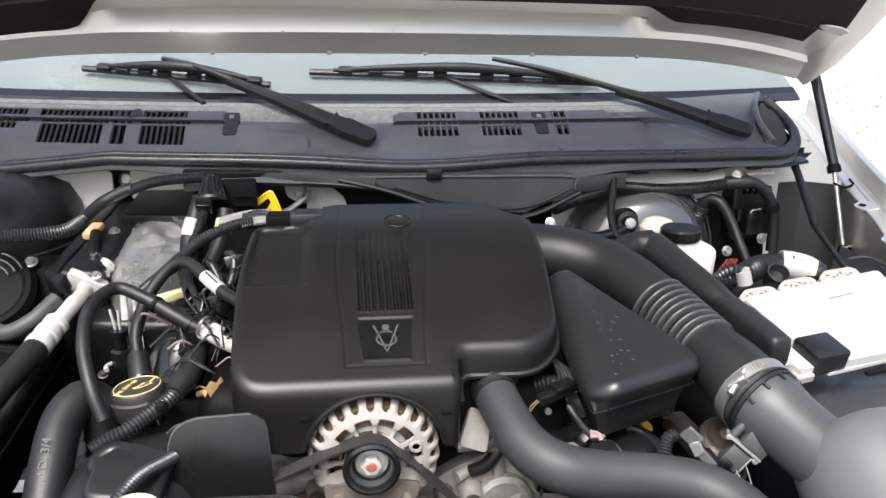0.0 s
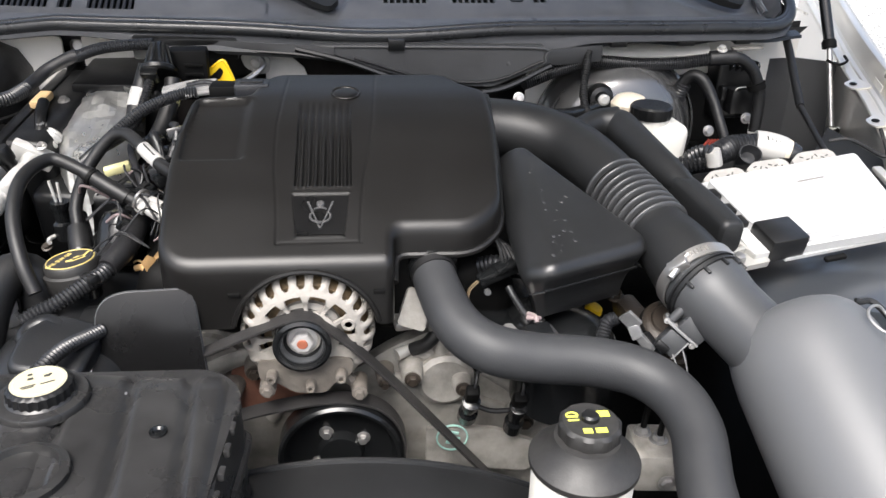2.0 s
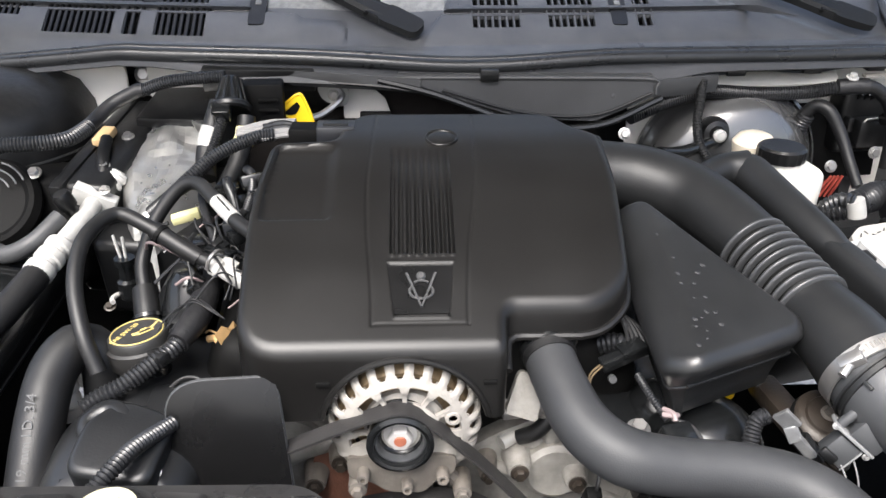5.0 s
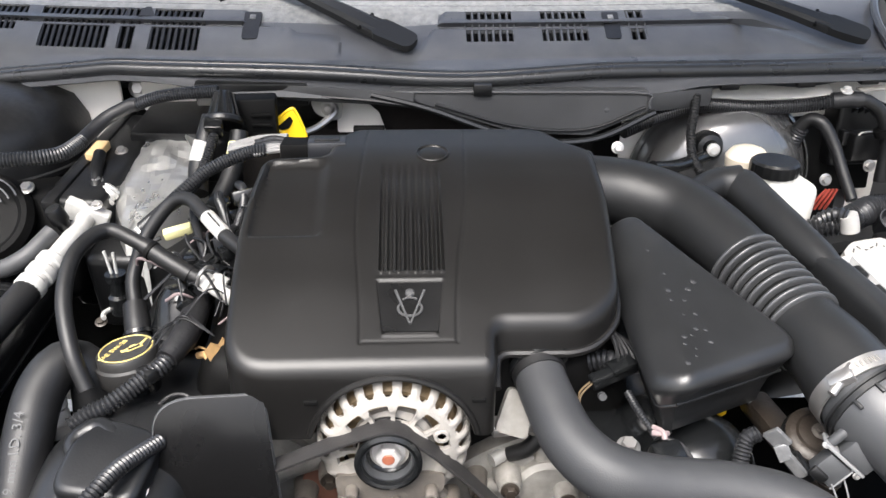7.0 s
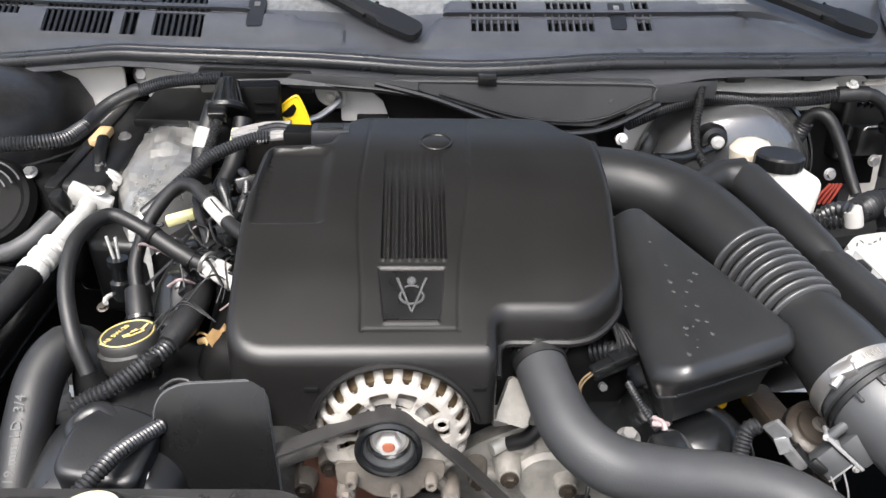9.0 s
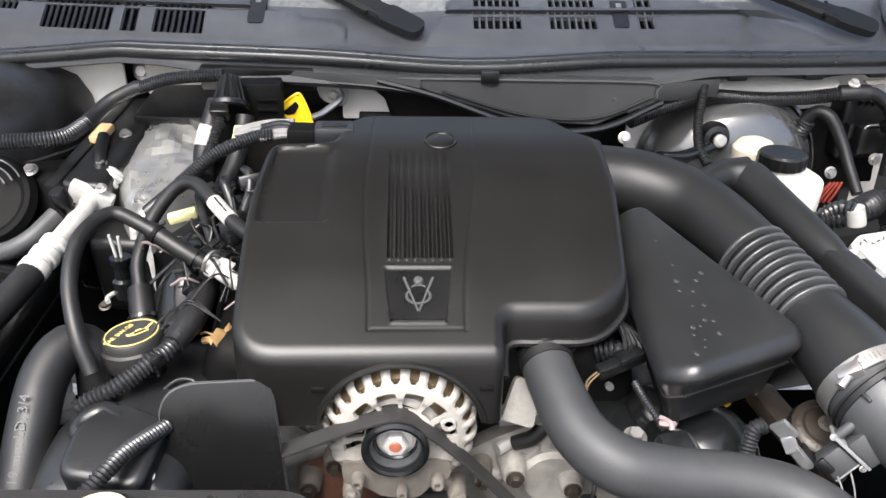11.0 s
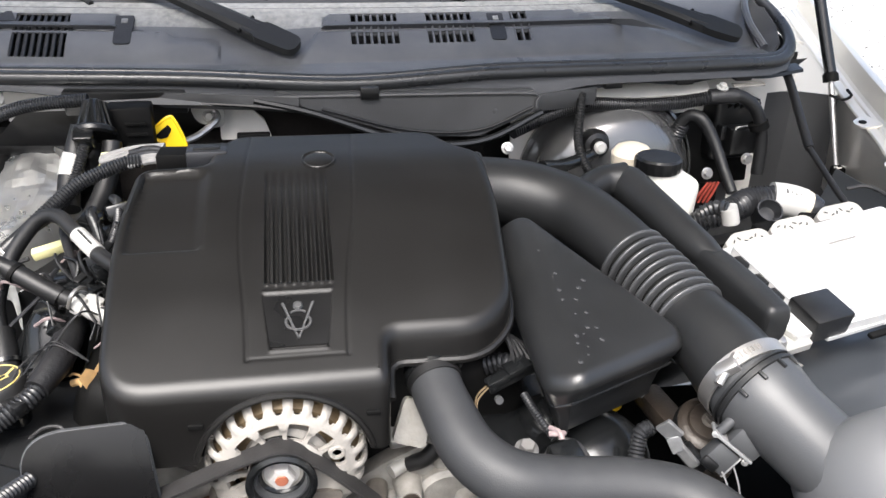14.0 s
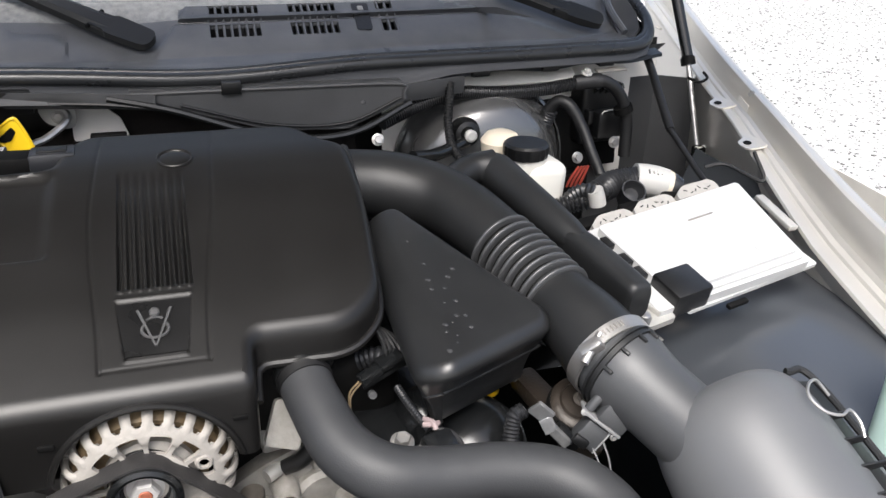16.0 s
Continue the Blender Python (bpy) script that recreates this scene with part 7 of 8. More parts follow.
part("stand_bolt", hexbolt((-0.394, 1.418, 0.935), (0, -1, 0.3), 0.010, 0.008), STEEL, evap)
foil = thing("foil_wrap", (-0.32, 1.24, 0.76), "crumpled silver foil heat wrap on the heater case", "foil wrap")
rf = random.Random(8)
cor = [Vector(c) for c in ((-0.373, 1.345, 0.893), (-0.298, 1.328, 0.890), (-0.268, 1.250, 0.868), (-0.279, 1.200, 0.852), (-0.326, 1.130, 0.826), (-0.349, 1.142, 0.823), (-0.392, 1.235, 0.848))]
lft = [cor[0], cor[0].lerp(cor[6], 0.33), cor[0].lerp(cor[6], 0.66), cor[6], cor[6].lerp(cor[5], 0.3), cor[6].lerp(cor[5], 0.65), cor[5]]
rgt = [cor[1], cor[1].lerp(cor[2], 0.4), cor[1].lerp(cor[2], 0.75), cor[2], cor[3], cor[3].lerp(cor[4], 0.5), cor[4]]
rows = []
for i, (a, b) in enumerate(zip(lft, rgt)):
    row = [a + Vector((-0.006, -0.004, -0.05))]
    for j in range(6):
        p = a.lerp(b, j / 5)
        p.z += 0.010 * math.sin(math.pi * j / 5) * (1 if 0 < i < 6 else 0.3) + rf.uniform(-0.0032, 0.0032)
        p += Vector((rf.uniform(-0.005, 0.005), rf.uniform(-0.005, 0.005), 0)) * (1 if 0 < j < 5 else 0.3)
        row.append(p)
    row.append(b + Vector((0.008, -0.012, -0.05)))
    rows.append(row)
rows.append([p + Vector((0.002, -0.014, -0.06)) for p in rows[-1]])
rows.insert(0, [p + Vector((0, 0.008, -0.05)) for p in rows[0]])
wrap = strip(rows, 0.001)
bmesh.ops.subdivide_edges(wrap, edges=wrap.edges[:], cuts=2, use_grid_fill=True)
for v in wrap.verts:
    v.co.z += 0.0062 * noise.noise(v.co * 38) + 0.0026 * noise.noise(v.co * 120)
    v.co.x += 0.0020 * noise.noise(v.co * 80 + Vector((3, 1, 0)))
part("wrap", wrap, FOIL, foil, smooth=10)
part("folded_edge", strip([[(-0.305, 1.325, 0.897), (-0.288, 1.32, 0.896)], [(-0.296, 1.29, 0.898), (-0.272, 1.28, 0.888)], [(-0.279, 1.262, 0.889), (-0.262, 1.255, 0.876)]], 0.001), FOIL, foil, smooth=10)
bt = thing("battery_tray_side", (-0.56, 0.92, 0.55), "dark blue-black plastic panel at the bay's side", "side panel")
part("panel", box((0.30, 0.52, 0.16), pose(-0.60, 0.93, 0.70, 4, 10, 0), 0.03, 4), GLOSS, bt)
part("seam", box((0.305, 0.525, 0.006), pose(-0.60, 0.93, 0.70, 4, 10, 0) @ pose(0, 0, 0.035), 0.002), PLASTIC, bt)
for k in range(3):
    part("moulded_rib", box((0.24, 0.008, 0.006), pose(-0.60, 0.93, 0.70, 4, 10, 0) @ pose(0, -0.16 + 0.16 * k, 0.081), 0.002), PLASTIC, bt)

# ---- air conditioning pipes ----
acl = thing("air_conditioning_line", (-0.42, 1.1, 0.75), "dull aluminium air conditioning pipe with a crimped hose", "refrigerant pipe")
part("block", box((0.056, 0.030, 0.015), frame_at((-0.402, 1.166, 0.834), (0.038, 0.0, -0.018), (0.1, -0.3, 1)), 0.002), PIPE, acl)
part("block_bolt", hexbolt((-0.384, 1.158, 0.850), (0, -0.6, 1), 0.005, 0.006), STEEL, acl)
part("block_nut", lathe([(0.012, 0), (0.0135, 0.002), (0.0135, 0.006), (0.0115, 0.008), (0.0115, 0.010), (0.0135, 0.012), (0.0135, 0.017), (0.0115, 0.019), (0.012, 0.022), (0.009, 0.024)], Matrix.Translation((-0.390, 1.194, 0.840)) @ pose(0, 0, 0, -50, 0, -40), 24), PIPE, acl)
part("pipe", tube([(-0.398, 1.182, 0.838), (-0.407, 1.140, 0.824), (-0.416, 1.10, 0.813), (-0.423, 1.075, 0.806)], 0.0115, 16), PIPE, acl)
part("port", lathe([(0.0085, 0), (0.0085, 0.014), (0.0115, 0.015), (0.0115, 0.032), (0.0095, 0.036)], Matrix.Translation((-0.418, 1.135, 0.826)) @ pose(0, 0, 0, 14, -16), 18), PLASTIC, acl, "black port cap")
cmx, cn = between((-0.420, 1.086, 0.809), (-0.434, 1.028, 0.793))
part("crimp", lathe([(0.017, 0), (0.020, 0.003), (0.020, 0.012), (0.017, 0.014), (0.017, 0.020), (0.0205, 0.023), (0.0205, 0.034), (0.0175, 0.036), (0.0175, 0.042), (0.021, 0.045), (0.021, 0.056), (0.019, cn)], cmx @ Matrix.Diagonal((0.86, 0.86, 1, 1)), 24), PIPE, acl)
part("hose", tube([(-0.432, 1.035, 0.795), (-0.444, 0.99, 0.783), (-0.462, 0.93, 0.766), (-0.475, 0.85, 0.74), (-0.475, 0.78, 0.70)], 0.0172, 18), RUBBER, acl)

# ---- looms and hoses, passenger side ----
big = thing("main_loom", (-0.42, 1.28, 0.86), "thick black corrugated loom crossing the heater case", "wire harness")
part("conduit", tube([(-0.524, 1.150, 0.912), (-0.484, 1.155, 0.914), (-0.450, 1.165, 0.913), (-0.426, 1.185, 0.912), (-0.412, 1.220, 0.917)], 0.0105, 18, rib=(0.0040, 0.0018)), LOOM, big)
part("taped_run", tube([(-0.414, 1.210, 0.915), (-0.410, 1.235, 0.920), (-0.393, 1.260, 0.934), (-0.371, 1.268, 0.945), (-0.355, 1.270, 0.952), (-0.350, 1.27, 0.952)], 0.0095, 14), TAPE, big)
part("upper_conduit", tube([(-0.352, 1.27, 0.951), (-0.32, 1.265, 0.963), (-0.285, 1.262, 0.969), (-0.235, 1.26, 0.973)], 0.0088, 16, rib=(0.0036, 0.0015)), LOOM, big)

cone = thing("vacuum_regulator", (-0.22, 1.22, 0.90), "black ribbed cone-shaped vacuum regulator", "vacuum regulator")
cmx = between((-0.2205, 1.208, 0.945), (-0.2215, 1.238, 0.985))[0] @ Matrix.Diagonal((0.66, 0.66, 0.85, 1))
part("cone", lathe([(0.032, -0.004), (0.034, 0.0), (0.034, 0.007), (0.029, 0.010), (0.017, 0.046), (0.013, 0.050), (0.006, 0.051)], cmx, 48, flute=(8, 0.0045, 3, 4)), GLOSS, cone)
for k in range(9):
    a = 2 * math.pi * k / 9
    q = tube([(0.0335 * math.cos(a), 0.0335 * math.sin(a), 0.006), (0.0305 * math.cos(a), 0.0305 * math.sin(a), 0.012), (0.0185 * math.cos(a), 0.0185 * math.sin(a), 0.046)], 0.0022, 6, 0.006)
    bmesh.ops.transform(q, matrix=cmx, verts=q.verts)
    part("rib", q, PLASTIC, cone)
part("base_ring", lathe([(0.036, -0.006), (0.040, -0.003), (0.040, 0.003), (0.036, 0.006)], cmx, 36), PLASTIC, cone)
part("plug", box((0.024, 0.022, 0.020), Matrix.Translation((-0.228, 1.188, 0.946)) @ pose(0, 0, 0, 30), 0.003), GLOSS, cone)
part("bracket", box((0.055, 0.035, 0.075), pose(-0.185, 1.255, 0.93, 0, 0, 5), 0.004), DARK, cone)
part("rail", box((0.16, 0.02, 0.035), pose(-0.20, 1.318, 0.955, 10, 0, 0), 0.004), PLASTIC, cone)
part("white_screw", lathe([(0.009, 0), (0.009, 0.004), (0.006, 0.006), (0.0045, 0.014), (0.0025, 0.016)], pose(-0.170, 1.316, 0.956), 16), WHITE, cone)
for k in range(4):
    part("fin", box((0.026, 0.003, 0.004), pose(-0.176, 1.234, 0.905 + 0.014 * k), 0.0006), DARK, cone)

for nm, pts, r, band, bm_ in (("rear", [(-0.236, 1.215, 0.950), (-0.244, 1.20, 0.925), (-0.252, 1.180, 0.895), (-0.250, 1.15, 0.868)], 0.0135, (0.35, 0.55), WHITE),
                              ("front", [(-0.200, 1.20, 0.935), (-0.202, 1.185, 0.912), (-0.210, 1.160, 0.885), (-0.222, 1.13, 0.862)], 0.0120, (0.15, 0.3), PALE_TAG)):
    hb = thing("heater_hose", pts[-1], "black vacuum hose with a pale band below the regulator", "hose", "banded hoses")
    part("hose", tube(pts, r, 16), RUBBER, hb)
    a, b = Vector(pts[0]).lerp(Vector(pts[-1]), band[0]), Vector(pts[0]).lerp(Vector(pts[-1]), band[1])
    line, us, xs = curve_points(pts, 0.004)
    i0, i1 = int(len(line) * band[0]), int(len(line) * band[1]) + 1
    part("band", tube(line[i0:i1 + 1], r + 0.001, 16), bm_, hb)
stem = thing("regulator_cable", (-0.24, 1.18, 0.88), "grey ribbed cable dropping from the regulator", "cable")
part("cable", tube([(-0.228, 1.185, 0.94), (-0.234, 1.175, 0.92), (-0.245, 1.155, 0.893), (-0.258, 1.12, 0.878), (-0.275, 1.09, 0.872)], 0.0072, 14, rib=(0.0032, 0.0012)), LOOM, stem)

con = thing("coil_loom", (-0.19, 1.09, 0.90), "black corrugated loom with white-taped ends on the cover", "wire harness")
part("conduit", tube([(-0.295, 1.06, 0.862), (-0.268, 1.055, 0.885), (-0.245, 1.062, 0.905), (-0.215, 1.085, 0.925), (-0.175, 1.105, 0.938), (-0.150, 1.110, 0.941)], 0.0085, 16, rib=(0.0036, 0.0015)), LOOM, con)
for k in range(4):
    part("wire", tube([(-0.165, 1.104 + 0.005 * k, 0.938 + 0.003 * k), (-0.140, 1.108 + 0.006 * k, 0.941 + 0.003 * k), (-0.112, 1.108 + 0.004 * k, 0.943)], 0.004, 8), BRAID if k < 2 else LOOM, con)
for k in range(4):
    part("braid", tube([(-0.200, 1.126 + 0.004 * k, 0.935 + 0.002 * (k % 2)), (-0.165, 1.132 + 0.0045 * k, 0.942 + 0.002 * (k % 2)), (-0.128, 1.132 + 0.004 * k, 0.947)], 0.0036, 8), BRAID, con, "grey-white braided sleeve")
part("plug", box((0.036, 0.032, 0.022), pose(-0.112, 1.102, 0.944, 0, 0, -3), 0.003), DARK, con)
part("grey_plug", box((0.046, 0.032, 0.020), pose(-0.075, 1.100, 0.948, 0, 0, 2), 0.003), BLUE_GREY, con)
part("plug_window", box((0.030, 0.016, 0.004), pose(-0.075, 1.098, 0.9585, 0, 0, 2), 0.001), PLASTIC, con)

dip = thing("dipstick", (-0.145, 1.285, 0.85), "yellow plastic transmission dipstick handle", "dipstick")
part("handle", slab(rounded([(-0.1687, 0.9241), (-0.1416, 0.9457), (-0.1327, 0.9410), (-0.1210, 0.9059), (-0.1280, 0.8944), (-0.1453, 0.8990), (-0.1523, 0.9109)][::-1], 0.004), 0.009, Matrix.Translation((0, 1.272, 0)) @ pose(0, 0, 0, 90), 0.003), YELLOW, dip)
# A dark slab on the handle holds the shade of its finger opening.
part("finger_hole", slab(rounded([(-0.1610, 0.9205), (-0.1418, 0.9365), (-0.1375, 0.9300), (-0.1440, 0.9190), (-0.1530, 0.9170)][::-1], 0.002), 0.002, Matrix.Translation((0, 1.264, 0)) @ pose(0, 0, 0, 90), 0.0005), DARK, dip, "dark slab drawn as the shaded finger opening")
part("rim", tube([(x, 1.264, z) for x, z in [(-0.1687, 0.9241), (-0.1416, 0.9457), (-0.1327, 0.9410), (-0.1210, 0.9059), (-0.1280, 0.8944), (-0.1453, 0.8990), (-0.1523, 0.9109), (-0.1687, 0.9241)]], 0.0022, 6, 0.003), YELLOW, dip)
part("stem", box((0.018, 0.014, 0.03), pose(-0.134, 1.266, 0.890), 0.003), YELLOW, dip)
part("tube", tube([(-0.134, 1.266, 0.882), (-0.140, 1.25, 0.85), (-0.15, 1.24, 0.78)], 0.008, 12), STEEL, dip)
br = thing("lifting_bracket", (-0.09, 1.34, 0.88), "bare steel bracket with a bolt beside the dipstick", "bracket")
part("plate", slab(rounded([(-0.1224, 0.9380), (-0.0744, 0.9351), (-0.0768, 0.9096), (-0.0907, 0.9062), (-0.1152, 0.9172)][::-1], 0.008), 0.004, Matrix.Translation((0, 1.342, 0)) @ pose(0, 0, 0, 90), 0.001), ALU_PIPE, br)
part("washer", lathe([(0.011, 0), (0.011, 0.003), (0.007, 0.003)], Matrix.Translation((-0.0965, 1.338, 0.9252)) @ pose(0, 0, 0, 90), 20), ALU_PIPE, br)
part("bolt", hexbolt((-0.0965, 1.335, 0.9252), (0, -1, 0.2), 0.0065, 0.006), BLOCK, br)
part("arm", tube([(-0.13, 1.30, 0.90), (-0.108, 1.315, 0.906), (-0.085, 1.335, 0.925), (-0.11, 1.345, 0.945)], 0.005, 8), STEEL, br)
part("side_plate", slab(rounded([(-0.085, 0.940), (-0.085, 0.885), (-0.012, 0.885), (-0.022, 0.915), (-0.050, 0.938)], 0.004), 0.004, Matrix.Translation((0, 1.298, 0)) @ pose(0, 0, 0, 86), 0.001), PRIMER, br)
part("clip", box((0.045, 0.012, 0.010), pose(-0.035, 1.300, 0.905), 0.002), DARK, br)
part("hose", tube([(-0.125, 1.275, 0.875), (-0.10, 1.26, 0.885), (-0.078, 1.235, 0.88), (-0.07, 1.20, 0.86)], 0.011, 12, rib=(0.005, 0.0016)), LOOM, br)

hh = thing("heater_pipe", (-0.28, 0.95, 0.80), "looped black heater hose ending at a white coupling", "hose")
part("hose", tube([(-0.296, 0.835, 0.79), (-0.312, 0.855, 0.825), (-0.328, 0.898, 0.860), (-0.330, 0.948, 0.884), (-0.311, 0.990, 0.891), (-0.277, 0.982, 0.881), (-0.238, 0.966, 0.862), (-0.202, 0.957, 0.843)], 0.0082, 18), RUBBER, hh)
part("sleeve", tube([(-0.268, 0.979, 0.877), (-0.238, 0.966, 0.862), (-0.218, 0.960, 0.851)], 0.0098, 16), RUBBER, hh)
part("tie", tube([(-0.262, 0.976, 0.874), (-0.258, 0.974, 0.872)], 0.0112, 16), DARK, hh)
cmx, cn = between((-0.206, 0.958, 0.845), (-0.160, 0.945, 0.822))
part("coupling", lathe([(0.0085, 0), (0.0110, 0.003), (0.0110, 0.012), (0.0085, 0.014), (0.0095, 0.032), (0.0080, cn)], cmx, 18), WHITE, hh, "white plastic coupling")
part("coupling_tab", box((0.010, 0.026, 0.018), cmx @ pose(0.006, 0, 0.018), 0.002), WHITE, hh)
part("spring_clip", tube([(-0.208, 0.946, 0.845), (-0.202, 0.944, 0.860), (-0.196, 0.955, 0.862), (-0.194, 0.968, 0.852), (-0.199, 0.970, 0.840)], 0.0022, 8, 0.003), STEEL, hh)

lh = thing("fuel_vapour_hose", (-0.25, 1.0, 0.80), "black vapour hose with a white printed tag", "hose")
part("hose", tube([(-0.292, 0.985, 0.80), (-0.296, 1.005, 0.825), (-0.284, 1.035, 0.862), (-0.256, 1.050, 0.896), (-0.232, 1.043, 0.905), (-0.208, 1.015, 0.898), (-0.182, 0.982, 0.888), (-0.150, 0.950, 0.880)], 0.0082, 16), RUBBER, lh)
part("tag", tube([(-0.204, 1.010, 0.897), (-0.192, 0.995, 0.892), (-0.180, 0.980, 0.888)], 0.0090, 16), WHITE, lh, "white printed tag sleeve")
for k in range(3):
    p = Vector((-0.202, 1.008, 0.897)).lerp(Vector((-0.182, 0.983, 0.888)), 0.2 + 0.3 * k)
    part("print_bar", box((0.008, 0.002, 0.001), Matrix.Translation(p + Vector((-0.001, -0.003, 0.0088))) @ pose(0, 0, 0, 0, 20, -50), 0), BLACK_INK, lh)
part("lower_hose", tube([(-0.292, 0.985, 0.80), (-0.286, 0.965, 0.785), (-0.280, 0.945, 0.770)], [0.0135, 0.0145, 0.013], 14), RUBBER, lh)
for k in range(2):
    part("crimp", tube([(-0.284 + 0.003 * k, 0.958 - 0.010 * k, 0.780 - 0.008 * k), (-0.283 + 0.003 * k, 0.955 - 0.010 * k, 0.777 - 0.008 * k)], 0.0165, 16), GLOSS, lh)
yt = thing("yellow_tag", (-0.275, 1.12, 0.81), "pale yellow plastic wire tag", "wire tag")
part("tag", box((0.036, 0.013, 0.012), Matrix.Translation((-0.274, 1.122, 0.828)) @ pose(0, 0, 0, 10, -12, 12), 0.002), PALE_TAG, yt)
part("wire", tube([(-0.295, 1.115, 0.822), (-0.315, 1.11, 0.815), (-0.33, 1.10, 0.80)], 0.003, 8), TAPE, yt)

cv = thing("injector_loom", (-0.25, 0.86, 0.77), "corrugated and taped black loom over the valve cover", "wire harness")
part("conduit", tube([(-0.302, 0.802, 0.772), (-0.288, 0.810, 0.779), (-0.269, 0.819, 0.785), (-0.245, 0.841, 0.795), (-0.230, 0.856, 0.800), (-0.222, 0.872, 0.804)], 0.0098, 18, rib=(0.0044, 0.0020)), LOOM, cv)
part("taped_run", tube([(-0.225, 0.866, 0.803), (-0.214, 0.900, 0.810), (-0.213, 0.935, 0.811), (-0.215, 0.970, 0.810), (-0.214, 1.023, 0.81), (-0.22, 1.06, 0.81)], [0.012, 0.0145, 0.015, 0.0145, 0.013, 0.013], 14), TAPE, cv)
for k in range(3):
    part("frayed_tie", tube([(-0.250 + 0.006 * k, 0.866 + 0.006 * k, 0.806), (-0.238 + 0.009 * k, 0.884 + 0.009 * k, 0.822), (-0.216, 0.905 + 0.006 * k, 0.828), (-0.192 + 0.006 * k, 0.898 - 0.006 * k, 0.818)], 0.0010, 6), TAPE, cv)
co = thing("fan_loom", (-0.25, 0.74, 0.72), "black corrugated loom behind the splash shield", "wire harness")
part("conduit", tube([(-0.262, 0.660, 0.776), (-0.242, 0.690, 0.789), (-0.229, 0.720, 0.791), (-0.211, 0.757, 0.784), (-0.19, 0.79, 0.780)], 0.0080, 16, rib=(0.0040, 0.0018)), LOOM, co)
part("silver_clip", join(lathe([(0.012, 0), (0.012, 0.004), (0.005, 0.006), (0.005, 0.02)], Matrix.Translation((-0.222, 0.742, 0.742)) @ pose(0, 0, 0, 40, 20), 16), box((0.05, 0.004, 0.006), pose(-0.24, 0.742, 0.757, 0, 25, 20), 0.001)), STEEL, co)

lh2 = thing("heater_return_hose", (-0.34, 0.83, 0.66), "large black heater return hose bent over", "hose")
pts = [(-0.344, 0.70, 0.652), (-0.345, 0.745, 0.705), (-0.344, 0.796, 0.758), (-0.342, 0.842, 0.788), (-0.327, 0.872, 0.799), (-0.307, 0.874, 0.784), (-0.305, 0.868, 0.748), (-0.310, 0.86, 0.69)]
hobj = part("hose", tube(pts, 0.0232, 24, 0.008), RUBBER, lh2, smooth=60)
tdir = Vector((0.001, 0.051, 0.055)).normalized()
lettering("lettering", "19 mm I.D. 3/4", 0.0135, Matrix.Translation((-0.3440, 0.778, 0.740)) @ frame_at(None, tdir, Vector((-1, 0, 0))) @ Matrix.Translation((0.012, 0, 0.0236)), HOSE_INK, hobj, 0.0003)
part("crimp", lathe([(0.0125, 0), (0.0145, 0.004), (0.0145, 0.012), (0.0125, 0.014), (0.0145, 0.018), (0.0145, 0.028), (0.0125, 0.030), (0.0135, 0.042)], between((-0.338, 0.845, 0.775), (-0.334, 0.835, 0.72))[0], 18), ALU_PIPE, lh2, "bright crimped pipe end")
part("inner_hose", tube([(-0.338, 0.846, 0.778), (-0.340, 0.85, 0.79), (-0.335, 0.86, 0.80)], 0.013, 14), RUBBER, lh2)

# ---- valve cover and oil filler, passenger side ----
vcl = thing("valve_cover", (-0.25, 0.95, 0.64), "glossy black valve cover with a moulded ridge", "valve cover", "valve covers")
part("cover", box((0.150, 0.44, 0.11), Matrix.Translation((-0.238, 1.00, 0.705)) @ pose(0, 0, 0, 0, 20, 1), 0.035, 6), VALVE, vcl)
bm = domed(rounded([(-0.330, 0.700), (-0.190, 0.700), (-0.175, 0.86), (-0.300, 0.87), (-0.335, 0.80)], 0.03, 6), lambda x, y: 0.768 - 1.6 * (x + 0.245) ** 2 - 0.9 * max(0, 0.79 - y) ** 1.5, 0.030, lambda x, y: 0.07, 0.012, 0.004)
part("front_dome", bm, VALVE, vcl, smooth=60)
bm = domed(rounded([(-0.292, 0.715), (-0.215, 0.700), (-0.205, 0.775), (-0.262, 0.800), (-0.288, 0.772)], 0.018, 6), lambda x, y: 0.786 - 1.2 * (x + 0.25) ** 2 - 0.9 * max(0, 0.77 - y) ** 1.5, 0.007, lambda x, y: 0.03, 0.010, 0.004)
part("ridge", bm, VALVE, vcl, smooth=60)
part("bead", tube([(-0.256, 0.742, 0.763), (-0.289, 0.772, 0.768), (-0.286, 0.787, 0.773), (-0.272, 0.793, 0.776), (-0.257, 0.782, 0.776), (-0.240, 0.766, 0.774), (-0.212, 0.761, 0.772)], [0.008, 0.0100, 0.0105, 0.0110, 0.0110, 0.0105, 0.009], 16, 0.006), VALVE, vcl, smooth=60)
part("white_nipple", rod((-0.292, 0.862, 0.752), (-0.282, 0.870, 0.782), 0.006, 12), ALU_PIPE, vcl)
part("wire_loop", tube([(-0.232, 0.842, 0.765), (-0.22, 0.848, 0.772), (-0.205, 0.846, 0.774), (-0.198, 0.84, 0.770), (-0.21, 0.836, 0.768), (-0.228, 0.838, 0.765)], 0.0022, 8), TAPE, vcl)
ocap = thing("oil_filler_cap", (-0.262, 0.880, 0.77), "black oil filler cap printed in yellow", "oil cap")
om = Matrix.Translation((-0.2650, 0.8750, 0.790)) @ pose(0, 0, 0, -2, -6, 0)
part("neck", lathe([(0.024, -0.03), (0.024, 0.0), (0.030, 0.002)], om, 28), GLOSS, ocap)
capo = part("cap", lathe([(0.0318, -0.012), (0.0332, -0.010), (0.0335, 0.002), (0.0335, 0.009), (0.0305, 0.011), (0.0300, 0.019), (0.0285, 0.021)], om, 40), OILCAP, ocap)
